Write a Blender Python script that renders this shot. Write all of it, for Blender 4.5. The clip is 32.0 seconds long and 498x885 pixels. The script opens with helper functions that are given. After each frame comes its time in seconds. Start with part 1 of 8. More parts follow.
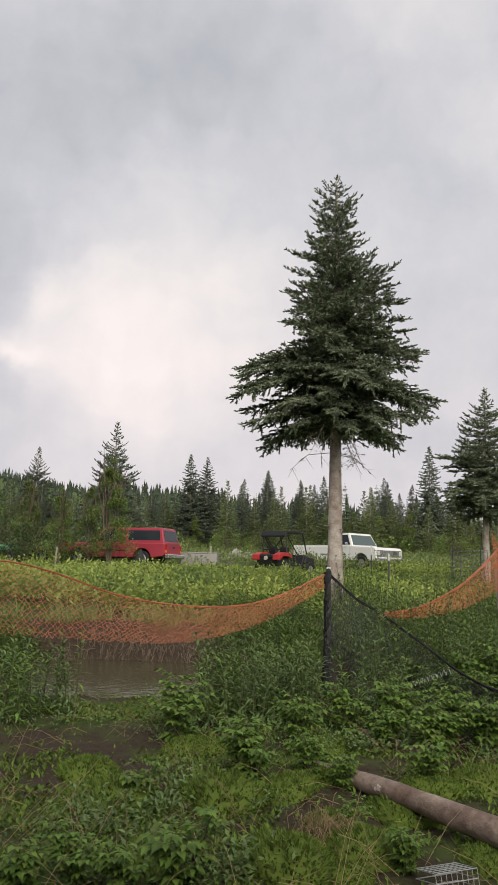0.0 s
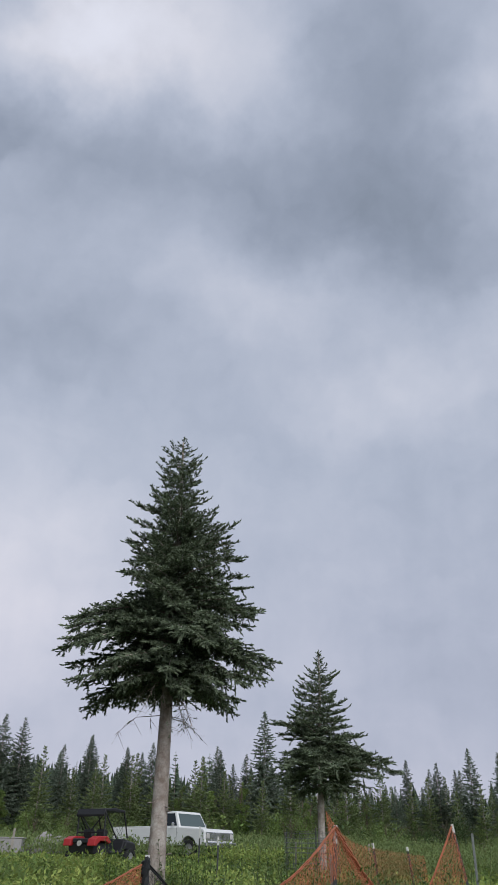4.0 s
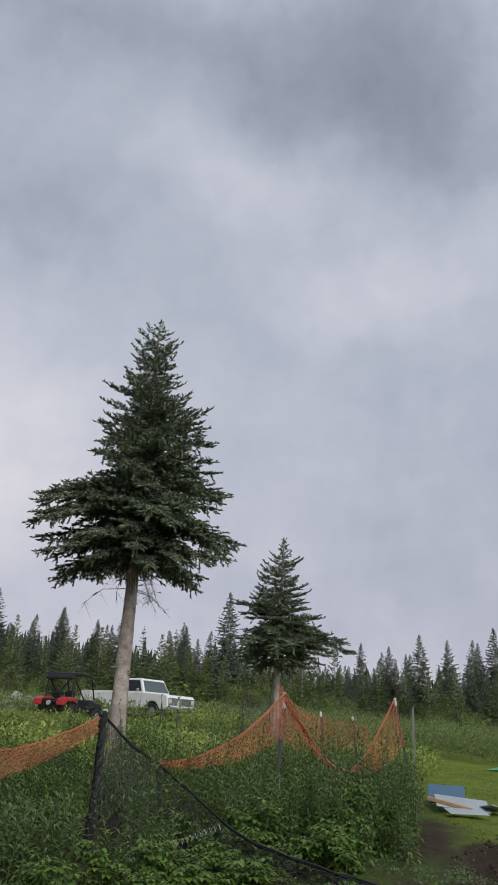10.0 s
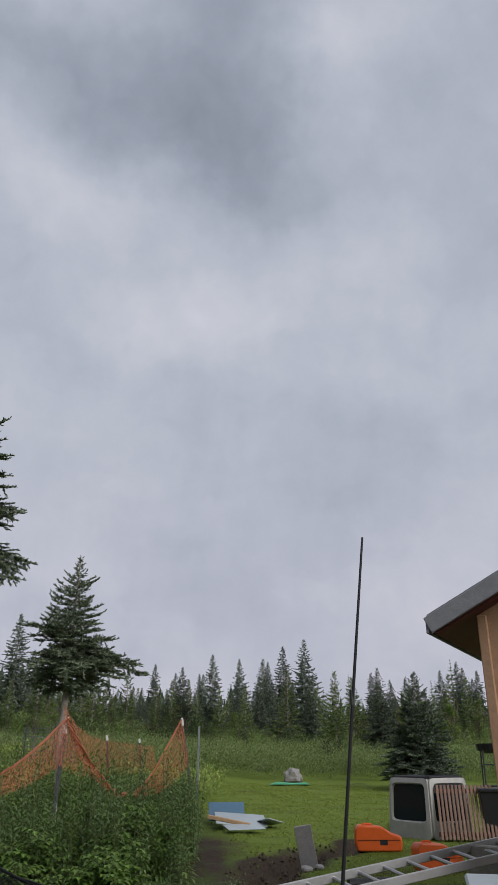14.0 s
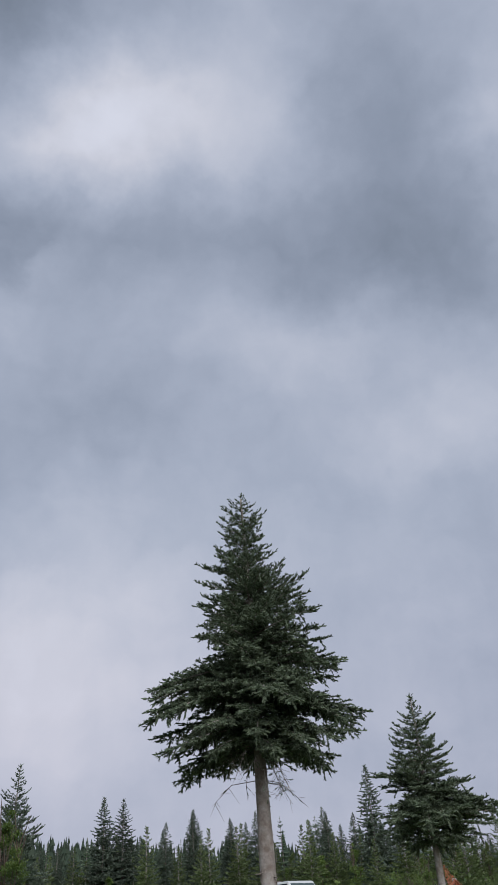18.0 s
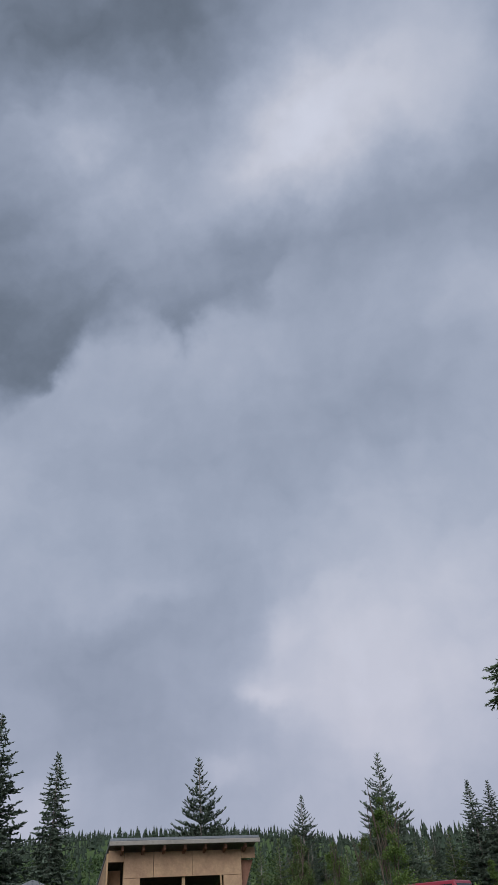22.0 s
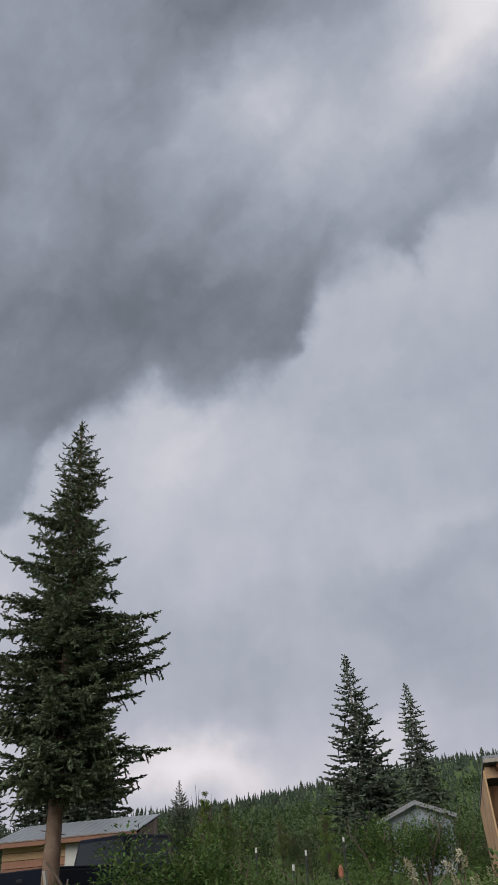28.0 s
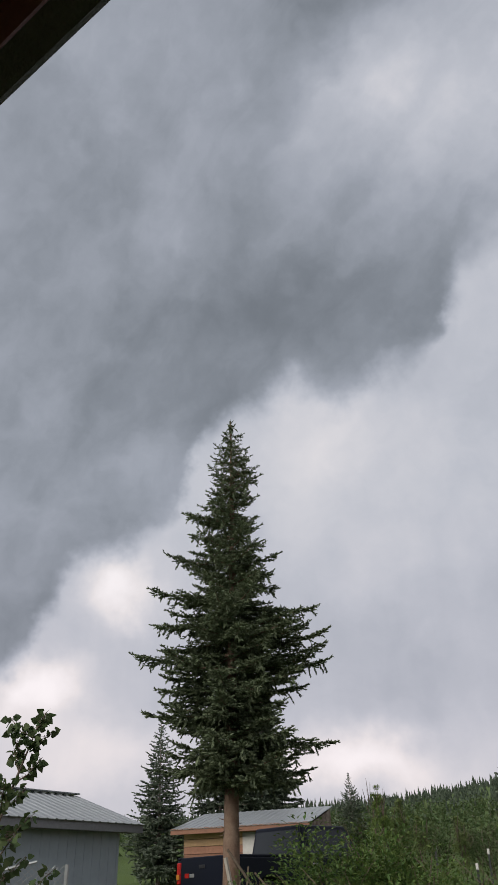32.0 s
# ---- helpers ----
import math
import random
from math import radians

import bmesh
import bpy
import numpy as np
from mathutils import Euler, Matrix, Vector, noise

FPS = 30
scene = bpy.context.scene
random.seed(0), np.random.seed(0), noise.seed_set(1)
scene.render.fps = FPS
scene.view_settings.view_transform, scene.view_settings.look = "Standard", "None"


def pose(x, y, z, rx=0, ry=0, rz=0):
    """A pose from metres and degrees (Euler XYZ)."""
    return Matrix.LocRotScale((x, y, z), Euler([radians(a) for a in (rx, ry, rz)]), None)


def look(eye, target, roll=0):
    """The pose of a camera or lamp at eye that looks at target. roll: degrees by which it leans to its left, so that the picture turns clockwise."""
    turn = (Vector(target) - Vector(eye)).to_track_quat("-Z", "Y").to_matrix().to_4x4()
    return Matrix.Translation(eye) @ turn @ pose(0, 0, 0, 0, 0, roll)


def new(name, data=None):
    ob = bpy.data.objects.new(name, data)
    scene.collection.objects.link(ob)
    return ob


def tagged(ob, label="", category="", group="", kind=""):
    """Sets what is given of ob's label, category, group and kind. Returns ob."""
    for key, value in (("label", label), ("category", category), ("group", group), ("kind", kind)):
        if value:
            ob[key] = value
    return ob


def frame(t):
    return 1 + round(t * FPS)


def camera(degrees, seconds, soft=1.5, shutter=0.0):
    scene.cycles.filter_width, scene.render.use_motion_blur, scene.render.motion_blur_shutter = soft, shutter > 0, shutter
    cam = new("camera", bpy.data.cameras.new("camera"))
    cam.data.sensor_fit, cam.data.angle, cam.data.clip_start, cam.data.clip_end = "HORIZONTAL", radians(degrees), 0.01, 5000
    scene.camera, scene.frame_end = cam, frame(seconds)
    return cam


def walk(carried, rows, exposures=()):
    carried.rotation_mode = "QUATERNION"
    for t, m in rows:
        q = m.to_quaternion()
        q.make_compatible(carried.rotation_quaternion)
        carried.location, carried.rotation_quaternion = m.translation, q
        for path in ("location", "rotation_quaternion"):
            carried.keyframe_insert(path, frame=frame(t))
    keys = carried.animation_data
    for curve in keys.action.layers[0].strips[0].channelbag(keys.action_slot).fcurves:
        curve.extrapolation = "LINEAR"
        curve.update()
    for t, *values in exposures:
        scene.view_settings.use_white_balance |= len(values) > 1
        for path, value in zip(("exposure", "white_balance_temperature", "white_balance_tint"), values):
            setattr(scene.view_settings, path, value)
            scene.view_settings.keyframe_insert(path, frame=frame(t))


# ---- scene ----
cam = camera(37.9, 32.0)
PATH = [
    (0.0, pose(-0.016, 0.003, 1.618, 99.90, -1.45, 2.04)),
    (0.5, pose(0.018, 0.025, 1.617, 101.86, -1.26, -1.83)),
    (1.0, pose(0.044, 0.036, 1.622, 104.29, -1.09, -4.76)),
    (1.5, pose(0.051, 0.046, 1.629, 107.20, -1.06, -6.93)),
    (2.0, pose(0.051, 0.058, 1.631, 110.41, -1.00, -8.38)),
    (2.5, pose(0.049, 0.076, 1.633, 113.71, -0.92, -9.40)),
    (3.0, pose(0.046, 0.090, 1.634, 116.72, -0.78, -10.26)),
    (3.5, pose(0.040, 0.080, 1.633, 119.14, -0.75, -10.91)),
    (5.5, pose(0.020, -0.070, 1.568, 120.54, -0.34, -8.60)),
    (6.0, pose(0.030, -0.078, 1.558, 119.27, 0.05, -7.54)),
    (6.5, pose(0.049, -0.061, 1.553, 117.75, 0.24, -6.77)),
    (7.0, pose(0.063, -0.034, 1.547, 116.31, 0.32, -6.22)),
    (7.5, pose(0.079, -0.009, 1.545, 115.01, 0.08, -5.85)),
    (8.0, pose(0.088, 0.016, 1.551, 113.88, -0.31, -5.98)),
    (8.5, pose(0.097, 0.037, 1.552, 112.94, -1.02, -6.90)),
    (9.0, pose(0.115, 0.052, 1.553, 112.27, -1.75, -8.71)),
    (9.5, pose(0.129, 0.054, 1.554, 111.81, -2.45, -11.09)),
    (10.0, pose(0.138, 0.048, 1.550, 111.52, -2.88, -13.63)),
    (10.5, pose(0.147, 0.034, 1.545, 111.27, -2.90, -16.11)),
    (11.0, pose(0.165, 0.015, 1.540, 111.02, -2.88, -18.61)),
    (11.5, pose(0.178, 0.017, 1.531, 110.88, -2.80, -21.32)),
    (12.0, pose(0.200, 0.025, 1.534, 110.90, -2.55, -24.02)),
    (12.5, pose(0.214, 0.021, 1.532, 111.18, -2.16, -26.53)),
    (13.0, pose(0.229, 0.016, 1.535, 111.71, -1.63, -28.52)),
    (13.5, pose(0.243, 0.011, 1.535, 112.51, -0.70, -29.61)),
    (15.5, pose(0.198, 0.020, 1.580, 115.81, 5.58, -20.85)),
    (16.0, pose(0.176, 0.033, 1.593, 117.11, 5.79, -17.50)),
    (16.5, pose(0.149, 0.052, 1.605, 118.85, 5.31, -14.23)),
    (17.0, pose(0.126, 0.071, 1.610, 120.86, 5.07, -10.49)),
    (17.5, pose(0.102, 0.079, 1.612, 122.83, 4.57, -6.59)),
    (18.0, pose(0.081, 0.071, 1.612, 124.33, 3.96, -2.68)),
    (18.5, pose(0.063, 0.050, 1.609, 125.17, 3.22, 1.02)),
    (19.0, pose(0.043, 0.022, 1.600, 125.41, 2.86, 4.59)),
    (19.5, pose(0.021, -0.005, 1.591, 125.41, 2.71, 8.09)),
    (20.0, pose(0.023, -0.013, 1.592, 125.29, 2.62, 11.49)),
    (20.5, pose(0.032, -0.011, 1.597, 125.14, 2.58, 14.63)),
    (21.0, pose(0.037, -0.012, 1.603, 125.02, 2.62, 17.55)),
    (21.5, pose(0.046, -0.014, 1.597, 124.97, 2.81, 20.24)),
    (22.0, pose(0.051, -0.015, 1.596, 124.93, 3.02, 22.82)),
    (22.5, pose(0.056, -0.008, 1.598, 124.88, 3.34, 25.33)),
    (23.0, pose(0.063, 0.008, 1.602, 124.48, 3.65, 27.70)),
    (23.5, pose(0.052, 0.039, 1.604, 124.60, 3.98, 29.83)),
    (24.0, pose(0.041, 0.066, 1.606, 124.35, 4.06, 31.75)),
    (24.5, pose(0.036, 0.080, 1.607, 124.00, 4.06, 33.71)),
    (25.0, pose(0.040, 0.084, 1.608, 123.65, 4.09, 35.78)),
    (25.5, pose(0.033, 0.073, 1.605, 123.36, 4.23, 37.94)),
    (27.5, pose(-0.083, -0.036, 1.571, 122.13, 4.15, 46.37)),
    (28.0, pose(-0.103, -0.051, 1.577, 121.72, 4.10, 48.57)),
    (28.5, pose(-0.119, -0.054, 1.586, 121.41, 3.93, 50.78)),
    (29.0, pose(-0.135, -0.057, 1.591, 121.27, 3.75, 52.92)),
    (29.5, pose(-0.150, -0.062, 1.593, 121.34, 3.52, 54.94)),
    (30.0, pose(-0.163, -0.069, 1.599, 121.48, 3.25, 56.74)),
    (30.5, pose(-0.177, -0.071, 1.605, 121.63, 2.66, 58.18)),
    (31.0, pose(-0.190, -0.071, 1.608, 121.67, 2.24, 59.31)),
    (31.5, pose(-0.195, -0.076, 1.601, 121.72, 1.77, 59.98)),
    (32.0, pose(-0.196, -0.091, 1.591, 121.79, 1.44, 60.28)),
]
EXPOSURES = [(0.0, 0.55, 6900, 10), (1.0, 0.48, 6800, 10), (2.0, 0.25, 6600, 10), (3.0, 0.22, 6200, 10), (5.5, 0.05, 5720, 10), (6.0, 0.05, 5750, 10), (7.0, 0.08, 5950, 10), (9.0, 0.17, 6120, 10),
             (13.0, 0.18, 6200, 10), (16.0, 0.1, 6050, 10), (18.0, 0.0, 5800, 10), (19.0, -0.1, 5680, 10), (23.0, -0.12, 5720, 10),
             (25.5, -0.08, 5820, 10), (28.0, 0.15, 6300, 10), (30.0, 0.28, 6500, 10), (32.0, 0.33, 6550, 10)]
walk(cam, PATH, EXPOSURES)

# ---- light ----
SUN_EL, SUN_AZ = radians(36), radians(168)
world = bpy.data.worlds.new("overcast_sky")
world.use_nodes = True
scene.world = world


class Nodes:
    """Short hand for wiring a node tree."""

    def __init__(self, tree):
        self.t = tree
        self.t.nodes.clear()

    def add(self, kind, ins=None, operation=None, clamp=False):
        n = self.t.nodes.new(kind)
        if operation:
            n.operation = operation
        if clamp and kind == "ShaderNodeMath":
            n.use_clamp = True
        for k, v in (ins or {}).items():
            self.link(v, n.inputs[k])
        return n

    def link(self, v, socket):
        if isinstance(v, bpy.types.NodeSocket):
            self.t.links.new(v, socket)
        else:
            socket.default_value = v

    def math(self, op, a, b=0.0, c=0.0, clamp=False):
        return self.add("ShaderNodeMath", {0: a, 1: b, 2: c}, operation=op, clamp=clamp).outputs[0]

    def vmath(self, op, a, b=(0, 0, 0), out=0):
        return self.add("ShaderNodeVectorMath", {0: a, 1: b}, operation=op).outputs[out]

    def noise(self, vec, scale, detail=4.0, rough=0.55, out=0, distortion=0.0):
        return self.add("ShaderNodeTexNoise", {"Vector": vec, "Scale": scale, "Detail": detail, "Roughness": rough, "Distortion": distortion}).outputs[out]

    def ramp(self, fac, stops):
        n = self.add("ShaderNodeValToRGB", {0: fac})
        e = n.color_ramp.elements
        while len(e) < len(stops):
            e.new(0.5)
        for el, (p, c) in zip(e, stops):
            el.position, el.color = p, (*c, 1)
        return n.outputs[0]

    def mix(self, fac, a, b, blend="MIX"):
        n = self.t.nodes.new("ShaderNodeMix")
        n.data_type, n.blend_type = "RGBA", blend
        for k, v in ((0, fac), (6, a), (7, b)):
            self.link((*v, 1) if isinstance(v, tuple) and len(v) == 3 else v, n.inputs[k])
        return n.outputs[2]


def way(az, el):
    """Unit direction for an azimuth to the left of +y and an elevation, in degrees."""
    a, e = radians(az), radians(el)
    return Vector((-math.sin(a) * math.cos(e), math.cos(a) * math.cos(e), math.sin(e)))


# Cloud masses of the overcast: azimuth, elevation, half width, half height (degrees), tilt, change of brightness.
EAST_CLOUDS = [
    (-1, 60, 8.0, 4.9, 0, 0.04),
    (-26, 55, 5.8, 7.6, 0, -0.12),
    (-31, 46, 6.2, 4.9, 0, -0.09),
    (-19, 48, 6.7, 4.0, 0, -0.07),
    (5, 51, 10.7, 3.6, 0, -0.10),
    (-38, 52, 2.5, 3.3, 0, 0.12),
    (-45, 52, 2.7, 2.0, 0, 0.07),
    (-7, 42, 5.8, 2.7, 0, 0.03),
    (-25, 34, 8.5, 3.1, 10, 0.05),
    (-31, 19, 9.8, 9.8, 0, -0.03),
    (7, 21, 5.8, 7.1, 0, 0.04),
    (7, 39, 4.9, 7.1, 0, -0.05),
    (-39, 46, 2.7, 2.7, 0, 0.06),
    (-50, 48, 6.7, 5.8, 0, -0.04),
    (-31, 35, 11.2, 4.5, 0, 0.03),
]
NORTH_CLOUDS = [
    (22, 65, 12.9, 4.2, 8, -0.10),
    (-4, 58, 5.4, 4.9, 30, 0.10),
    (-12, 63, 2.7, 4.5, 0, 0.08),
    (11, 59, 5.4, 2.7, 15, 0.07),
    (6, 51, 6.7, 3.1, 30, -0.07),
    (26, 30, 7.1, 11.2, 0, -0.03),
    (11, 35, 9.8, 3.6, 0, -0.06),
    (8, 16, 10.7, 6.7, 0, 0.12),
    (20, 16, 2.0, 1.1, 0, 0.12),
    (19, 21, 1.2, 2.0, 0, 0.08),
    (24, 11, 2.2, 1.1, 0, 0.10),
    (23, 20, 3.5, 2.7, 0, -0.03),
    (15, 18, 4.5, 5.5, 10, 0.11),
    (-10, 42, 8.9, 5.4, 0, 0.03),
]
WEST_CLOUDS = [
    (55, 30, 5.4, 2.7, 20, 0.05),
    (44, 18, 13.8, 3.6, 5, -0.06),
    (29, 14, 8.5, 4.5, 0, -0.08),
    (47, 12, 9.4, 3.1, 0, -0.06),
    (53, 7, 5.4, 1.6, 0, 0.20),
    (38, 8, 2.7, 1.6, 0, 0.10),
    (31, 24, 3.1, 1.3, 20, 0.04),
    (54, 31, 5.8, 4.9, 20, 0.08),
    (70, 20, 2.2, 1.6, 30, 0.26),
    (76, 13, 2.6, 1.7, 20, 0.27),
    (73, 9, 4.9, 2.2, 0, 0.14),
    (52, 8, 5.4, 1.8, 0, 0.08),
    (58, 42, 10.7, 5.4, 0, -0.03),
    (78, 56, 11.2, 4.9, 0, 0.01),
]
DECK_STREAKS = [
    (40, 56, 6.2, 4.0, 30, 0.06),
    (33, 50, 4.0, 6.7, 45, 0.08),
    (57, 43, 5.8, 5.8, 0, -0.05),
    (79, 37, 8.0, 9.0, 0, -0.05),
    (40, 55, 2.0, 1.6, 0, 0.07),
    (20, 55, 6.7, 1.8, 35, 0.08),
    (33, 53, 5.4, 1.6, 35, 0.05),
    (10, 57, 5.0, 4.5, 30, 0.14),
    (43, 58, 5.4, 2.7, 40, 0.05),
    (29, 54, 7.0, 7.0, 30, 0.12),
]
# The ragged lower edge of the dark cloud deck: azimuth, elevation.
DECK_EDGE = [(-1, 90), (3, 62), (11, 49.8), (16, 48.4), (18, 45.6), (24, 44.1), (28, 41.6), (30, 43.4), (36, 42.2), (39.5, 39.6), (41, 36.8), (46, 35.8), (50.4, 33.2), (54, 34.9),
             (59, 33.4), (63.2, 31.5), (65.6, 25.3), (70, 22.2), (74, 20.4), (77.5, 14.5), (82, 10), (95, 8), (130, 20)]


def build_sky():
    n = Nodes(world.node_tree)
    gen = n.add("ShaderNodeTexCoord").outputs["Generated"]
    d = n.vmath("NORMALIZE", gen)
    low = n.vmath("SUBTRACT", n.noise(d, 4.0, 3, 0.5, out=1), (0.5, 0.5, 0.5))
    high = n.vmath("SUBTRACT", n.noise(d, 15.0, 4, 0.55, out=1), (0.5, 0.5, 0.5))
    bent = n.vmath("ADD", d, n.vmath("ADD", n.vmath("MULTIPLY", low, (0.10,) * 3), n.vmath("MULTIPLY", high, (0.075,) * 3)))

    def axes(az, el, tilt):
        c = way(az, el)
        right = c.cross(Vector((0, 0, 1))).normalized()
        up = right.cross(c).normalized()
        a = radians(tilt)
        return c, right * math.cos(a) + up * math.sin(a), up * math.cos(a) - right * math.sin(a)

    def blob(az, el, w, h, tilt, gain):
        c, u, v = axes(az, el, tilt)
        x = n.vmath("DOT_PRODUCT", bent, tuple(u / math.sin(radians(w))), out=1)
        y = n.vmath("DOT_PRODUCT", bent, tuple(v / math.sin(radians(h))), out=1)
        r2 = n.math("ADD", n.math("MULTIPLY", x, x), n.math("MULTIPLY", y, y))
        front = n.math("MULTIPLY", n.vmath("DOT_PRODUCT", d, tuple(c), out=1), 3.0, clamp=True)
        soft = n.math("EXPONENT", n.math("MULTIPLY", r2, -0.75))
        return n.math("MULTIPLY", n.math("MULTIPLY", soft, front), gain)

    dz = n.add("ShaderNodeSeparateXYZ", {0: d}).outputs[2]
    total = n.math("MULTIPLY_ADD", n.math("MAXIMUM", dz, 0.0), -0.04, 0.47)
    # the dark deck hangs above its edge
    bx, by, bz = n.add("ShaderNodeSeparateXYZ", {0: n.vmath("NORMALIZE", bent)}).outputs
    az = n.math("MULTIPLY_ADD", n.math("ARCTAN2", n.math("MULTIPLY", bx, -1.0), by), 57.2958 / 132.0, 1.5 / 132.0, clamp=True)
    el = n.math("MULTIPLY", n.math("ARCSINE", bz), 57.2958)
    edge = n.math("MULTIPLY", n.ramp(az, [((a + 1.5) / 132.0, (e / 90.0,) * 3) for a, e in DECK_EDGE]), 90.0)
    above = n.math("SUBTRACT", el, edge)
    firm = n.add("ShaderNodeMapRange", {0: above, 1: -0.9, 2: 2.6}, clamp=True)
    firm.interpolation_type = "SMOOTHSTEP"
    # streaks drawn out along the wind
    c, u, v = axes(43, 52, 38)
    along = n.vmath("DOT_PRODUCT", bent, tuple(u), out=1)
    drawn = n.vmath("SCALE", tuple(u))
    n.link(n.math("MULTIPLY", along, -0.72), drawn.node.inputs["Scale"])
    drawn = n.vmath("ADD", bent, drawn)
    streak = n.math("SUBTRACT", n.noise(drawn, 9.0, 5, 0.55), 0.5)
    thin = n.add("ShaderNodeMapRange", {0: above, 1: 4.0, 2: 26.0}, clamp=True).outputs[0]
    deck = n.math("MULTIPLY", firm.outputs[0], n.math("MULTIPLY_ADD", thin, 0.075, n.math("MULTIPLY_ADD", streak, 0.20, -0.213)))
    # it thins out to the north
    whole = n.add("ShaderNodeMapRange", {0: az, 1: 0.06, 2: 0.24}, clamp=True)
    whole.interpolation_type = "SMOOTHSTEP"
    total = n.math("MULTIPLY_ADD", deck, whole.outputs[0], total)
    for row in EAST_CLOUDS + NORTH_CLOUDS + WEST_CLOUDS + DECK_STREAKS:
        total = n.math("ADD", total, blob(*row))
    # soft billows, and faint falling shafts under the cloud
    fbm = n.math("SUBTRACT", n.noise(n.vmath("MULTIPLY", bent, (1.0, 1.0, 1.6)), 5.0, 6, 0.52), 0.5)
    total = n.math("MULTIPLY_ADD", fbm, 0.22, total)
    shaft = n.math("SUBTRACT", n.noise(n.vmath("MULTIPLY", d, (1.0, 1.0, 0.12)), 26.0, 3, 0.5), 0.5)
    total = n.math("MULTIPLY_ADD", shaft, 0.05, total)
    total = n.math("SMOOTH_MAX", total, 0.15, 0.10)
    tint = n.ramp(total, [(0.16, (0.86, 0.96, 1.10)), (0.30, (0.90, 0.97, 1.12)), (0.44, (0.935, 0.97, 1.08)), (0.62, (1.02, 0.98, 1.0))])
    # paler and rosier towards the horizon
    tint = n.mix(n.math("MULTIPLY_ADD", dz, -2.2, 1.0, clamp=True), tint, n.vmath("MULTIPLY", tint, (1.04, 0.985, 0.99)))
    cloud = n.vmath("SCALE", tint)
    n.link(total, cloud.node.inputs["Scale"])
    blue = n.add("ShaderNodeTexSky")
    blue.sky_type, blue.sun_disc, blue.sun_elevation, blue.sun_rotation = "NISHITA", False, SUN_EL, SUN_AZ
    clear = n.vmath("SCALE", blue.outputs[0])
    clear.node.inputs["Scale"].default_value = 0.10
    sky = n.mix(0.97, clear, cloud)
    bg = n.add("ShaderNodeBackground", {"Color": sky, "Strength": 1.0})
    n.add("ShaderNodeOutputWorld", {"Surface": bg.outputs[0]})


build_sky()
sun = new("sun", bpy.data.lights.new("sun", "SUN"))
sun.data.energy, sun.data.angle, sun.data.color = 2.3, radians(40), (1.0, 0.96, 0.9)
sun.matrix_world = look((0, 0, 50), Vector((0, 0, 50)) - Vector((math.sin(SUN_AZ) * math.cos(SUN_EL), math.cos(SUN_AZ) * math.cos(SUN_EL), math.sin(SUN_EL))))


# ---- materials ----
def material(name, base, rough=0.7, metal=0.0, vary=0.15, grain=30.0, stain=1.5, bump=0.2, island=0.0, obj=0.0, second=None, spec=0.4, hue=0.0, sheer=0.0):
    """A surface with variation at two scales. island: spread of brightness per piece; obj: the same per object; second: a second colour, in patches."""
    m = bpy.data.materials.new(name)
    m.use_nodes = True
    n = Nodes(m.node_tree)
    pos = n.add("ShaderNodeNewGeometry")
    where = n.add("ShaderNodeTexCoord").outputs["Object"]
    fine = n.noise(where, grain, 5, 0.65)
    wide = n.noise(where, stain, 4, 0.6)
    col = (*base, 1)
    if second:
        col = n.mix(n.math("MULTIPLY_ADD", wide, 3.2, -1.1, clamp=True), tuple(base), tuple(second))
    gain = n.math("MULTIPLY_ADD", n.math("SUBTRACT", fine, 0.5), 2.2 * vary, 1.0)
    gain = n.math("ADD", gain, n.math("MULTIPLY", n.math("SUBTRACT", wide, 0.5), 1.6 * vary))
    if island:
        gain = n.math("MULTIPLY", gain, n.math("MULTIPLY_ADD", n.math("SUBTRACT", pos.outputs["Random Per Island"], 0.5), 2 * island, 1.0))
    rnd = n.add("ShaderNodeObjectInfo").outputs["Random"]
    if obj:
        gain = n.math("MULTIPLY", gain, n.math("MULTIPLY_ADD", n.math("SUBTRACT", rnd, 0.5), 2 * obj, 1.0))
    hsv = n.add("ShaderNodeHueSaturation", {"Color": col, "Value": gain})
    if hue:
        pick = pos.outputs["Random Per Island"] if island else rnd
        n.link(n.math("MULTIPLY_ADD", n.math("SUBTRACT", n.math("FRACT", n.math("MULTIPLY", pick, 7.3)), 0.5), 2 * hue, 0.5), hsv.inputs["Hue"])
    p = n.add("ShaderNodeBsdfPrincipled", {"Base Color": hsv.outputs[0], "Metallic": metal, "Specular IOR Level": spec})
    n.link(n.math("MULTIPLY_ADD", n.math("SUBTRACT", wide, 0.5), 0.25, rough, clamp=True), p.inputs["Roughness"])
    if bump:
        b = n.add("ShaderNodeBump", {"Strength": bump, "Distance": 0.02, "Height": fine})
        n.link(b.outputs[0], p.inputs["Normal"])
    out = p.outputs[0]
    if sheer:
        tr = n.add("ShaderNodeBsdfTranslucent", {"Color": hsv.outputs[0]})
        out = n.add("ShaderNodeMixShader", {0: sheer, 1: out, 2: tr.outputs[0]}).outputs[0]
    n.add("ShaderNodeOutputMaterial", {"Surface": out})
    return m


def glass(name, tint=(0.02, 0.025, 0.03)):
    m = bpy.data.materials.new(name)
    m.use_nodes = True
    n = Nodes(m.node_tree)
    p = n.add("ShaderNodeBsdfPrincipled", {"Base Color": (*tint, 1), "Roughness": 0.10, "Specular IOR Level": 0.3})
    n.add("ShaderNodeOutputMaterial", {"Surface": p.outputs[0]})
    return m


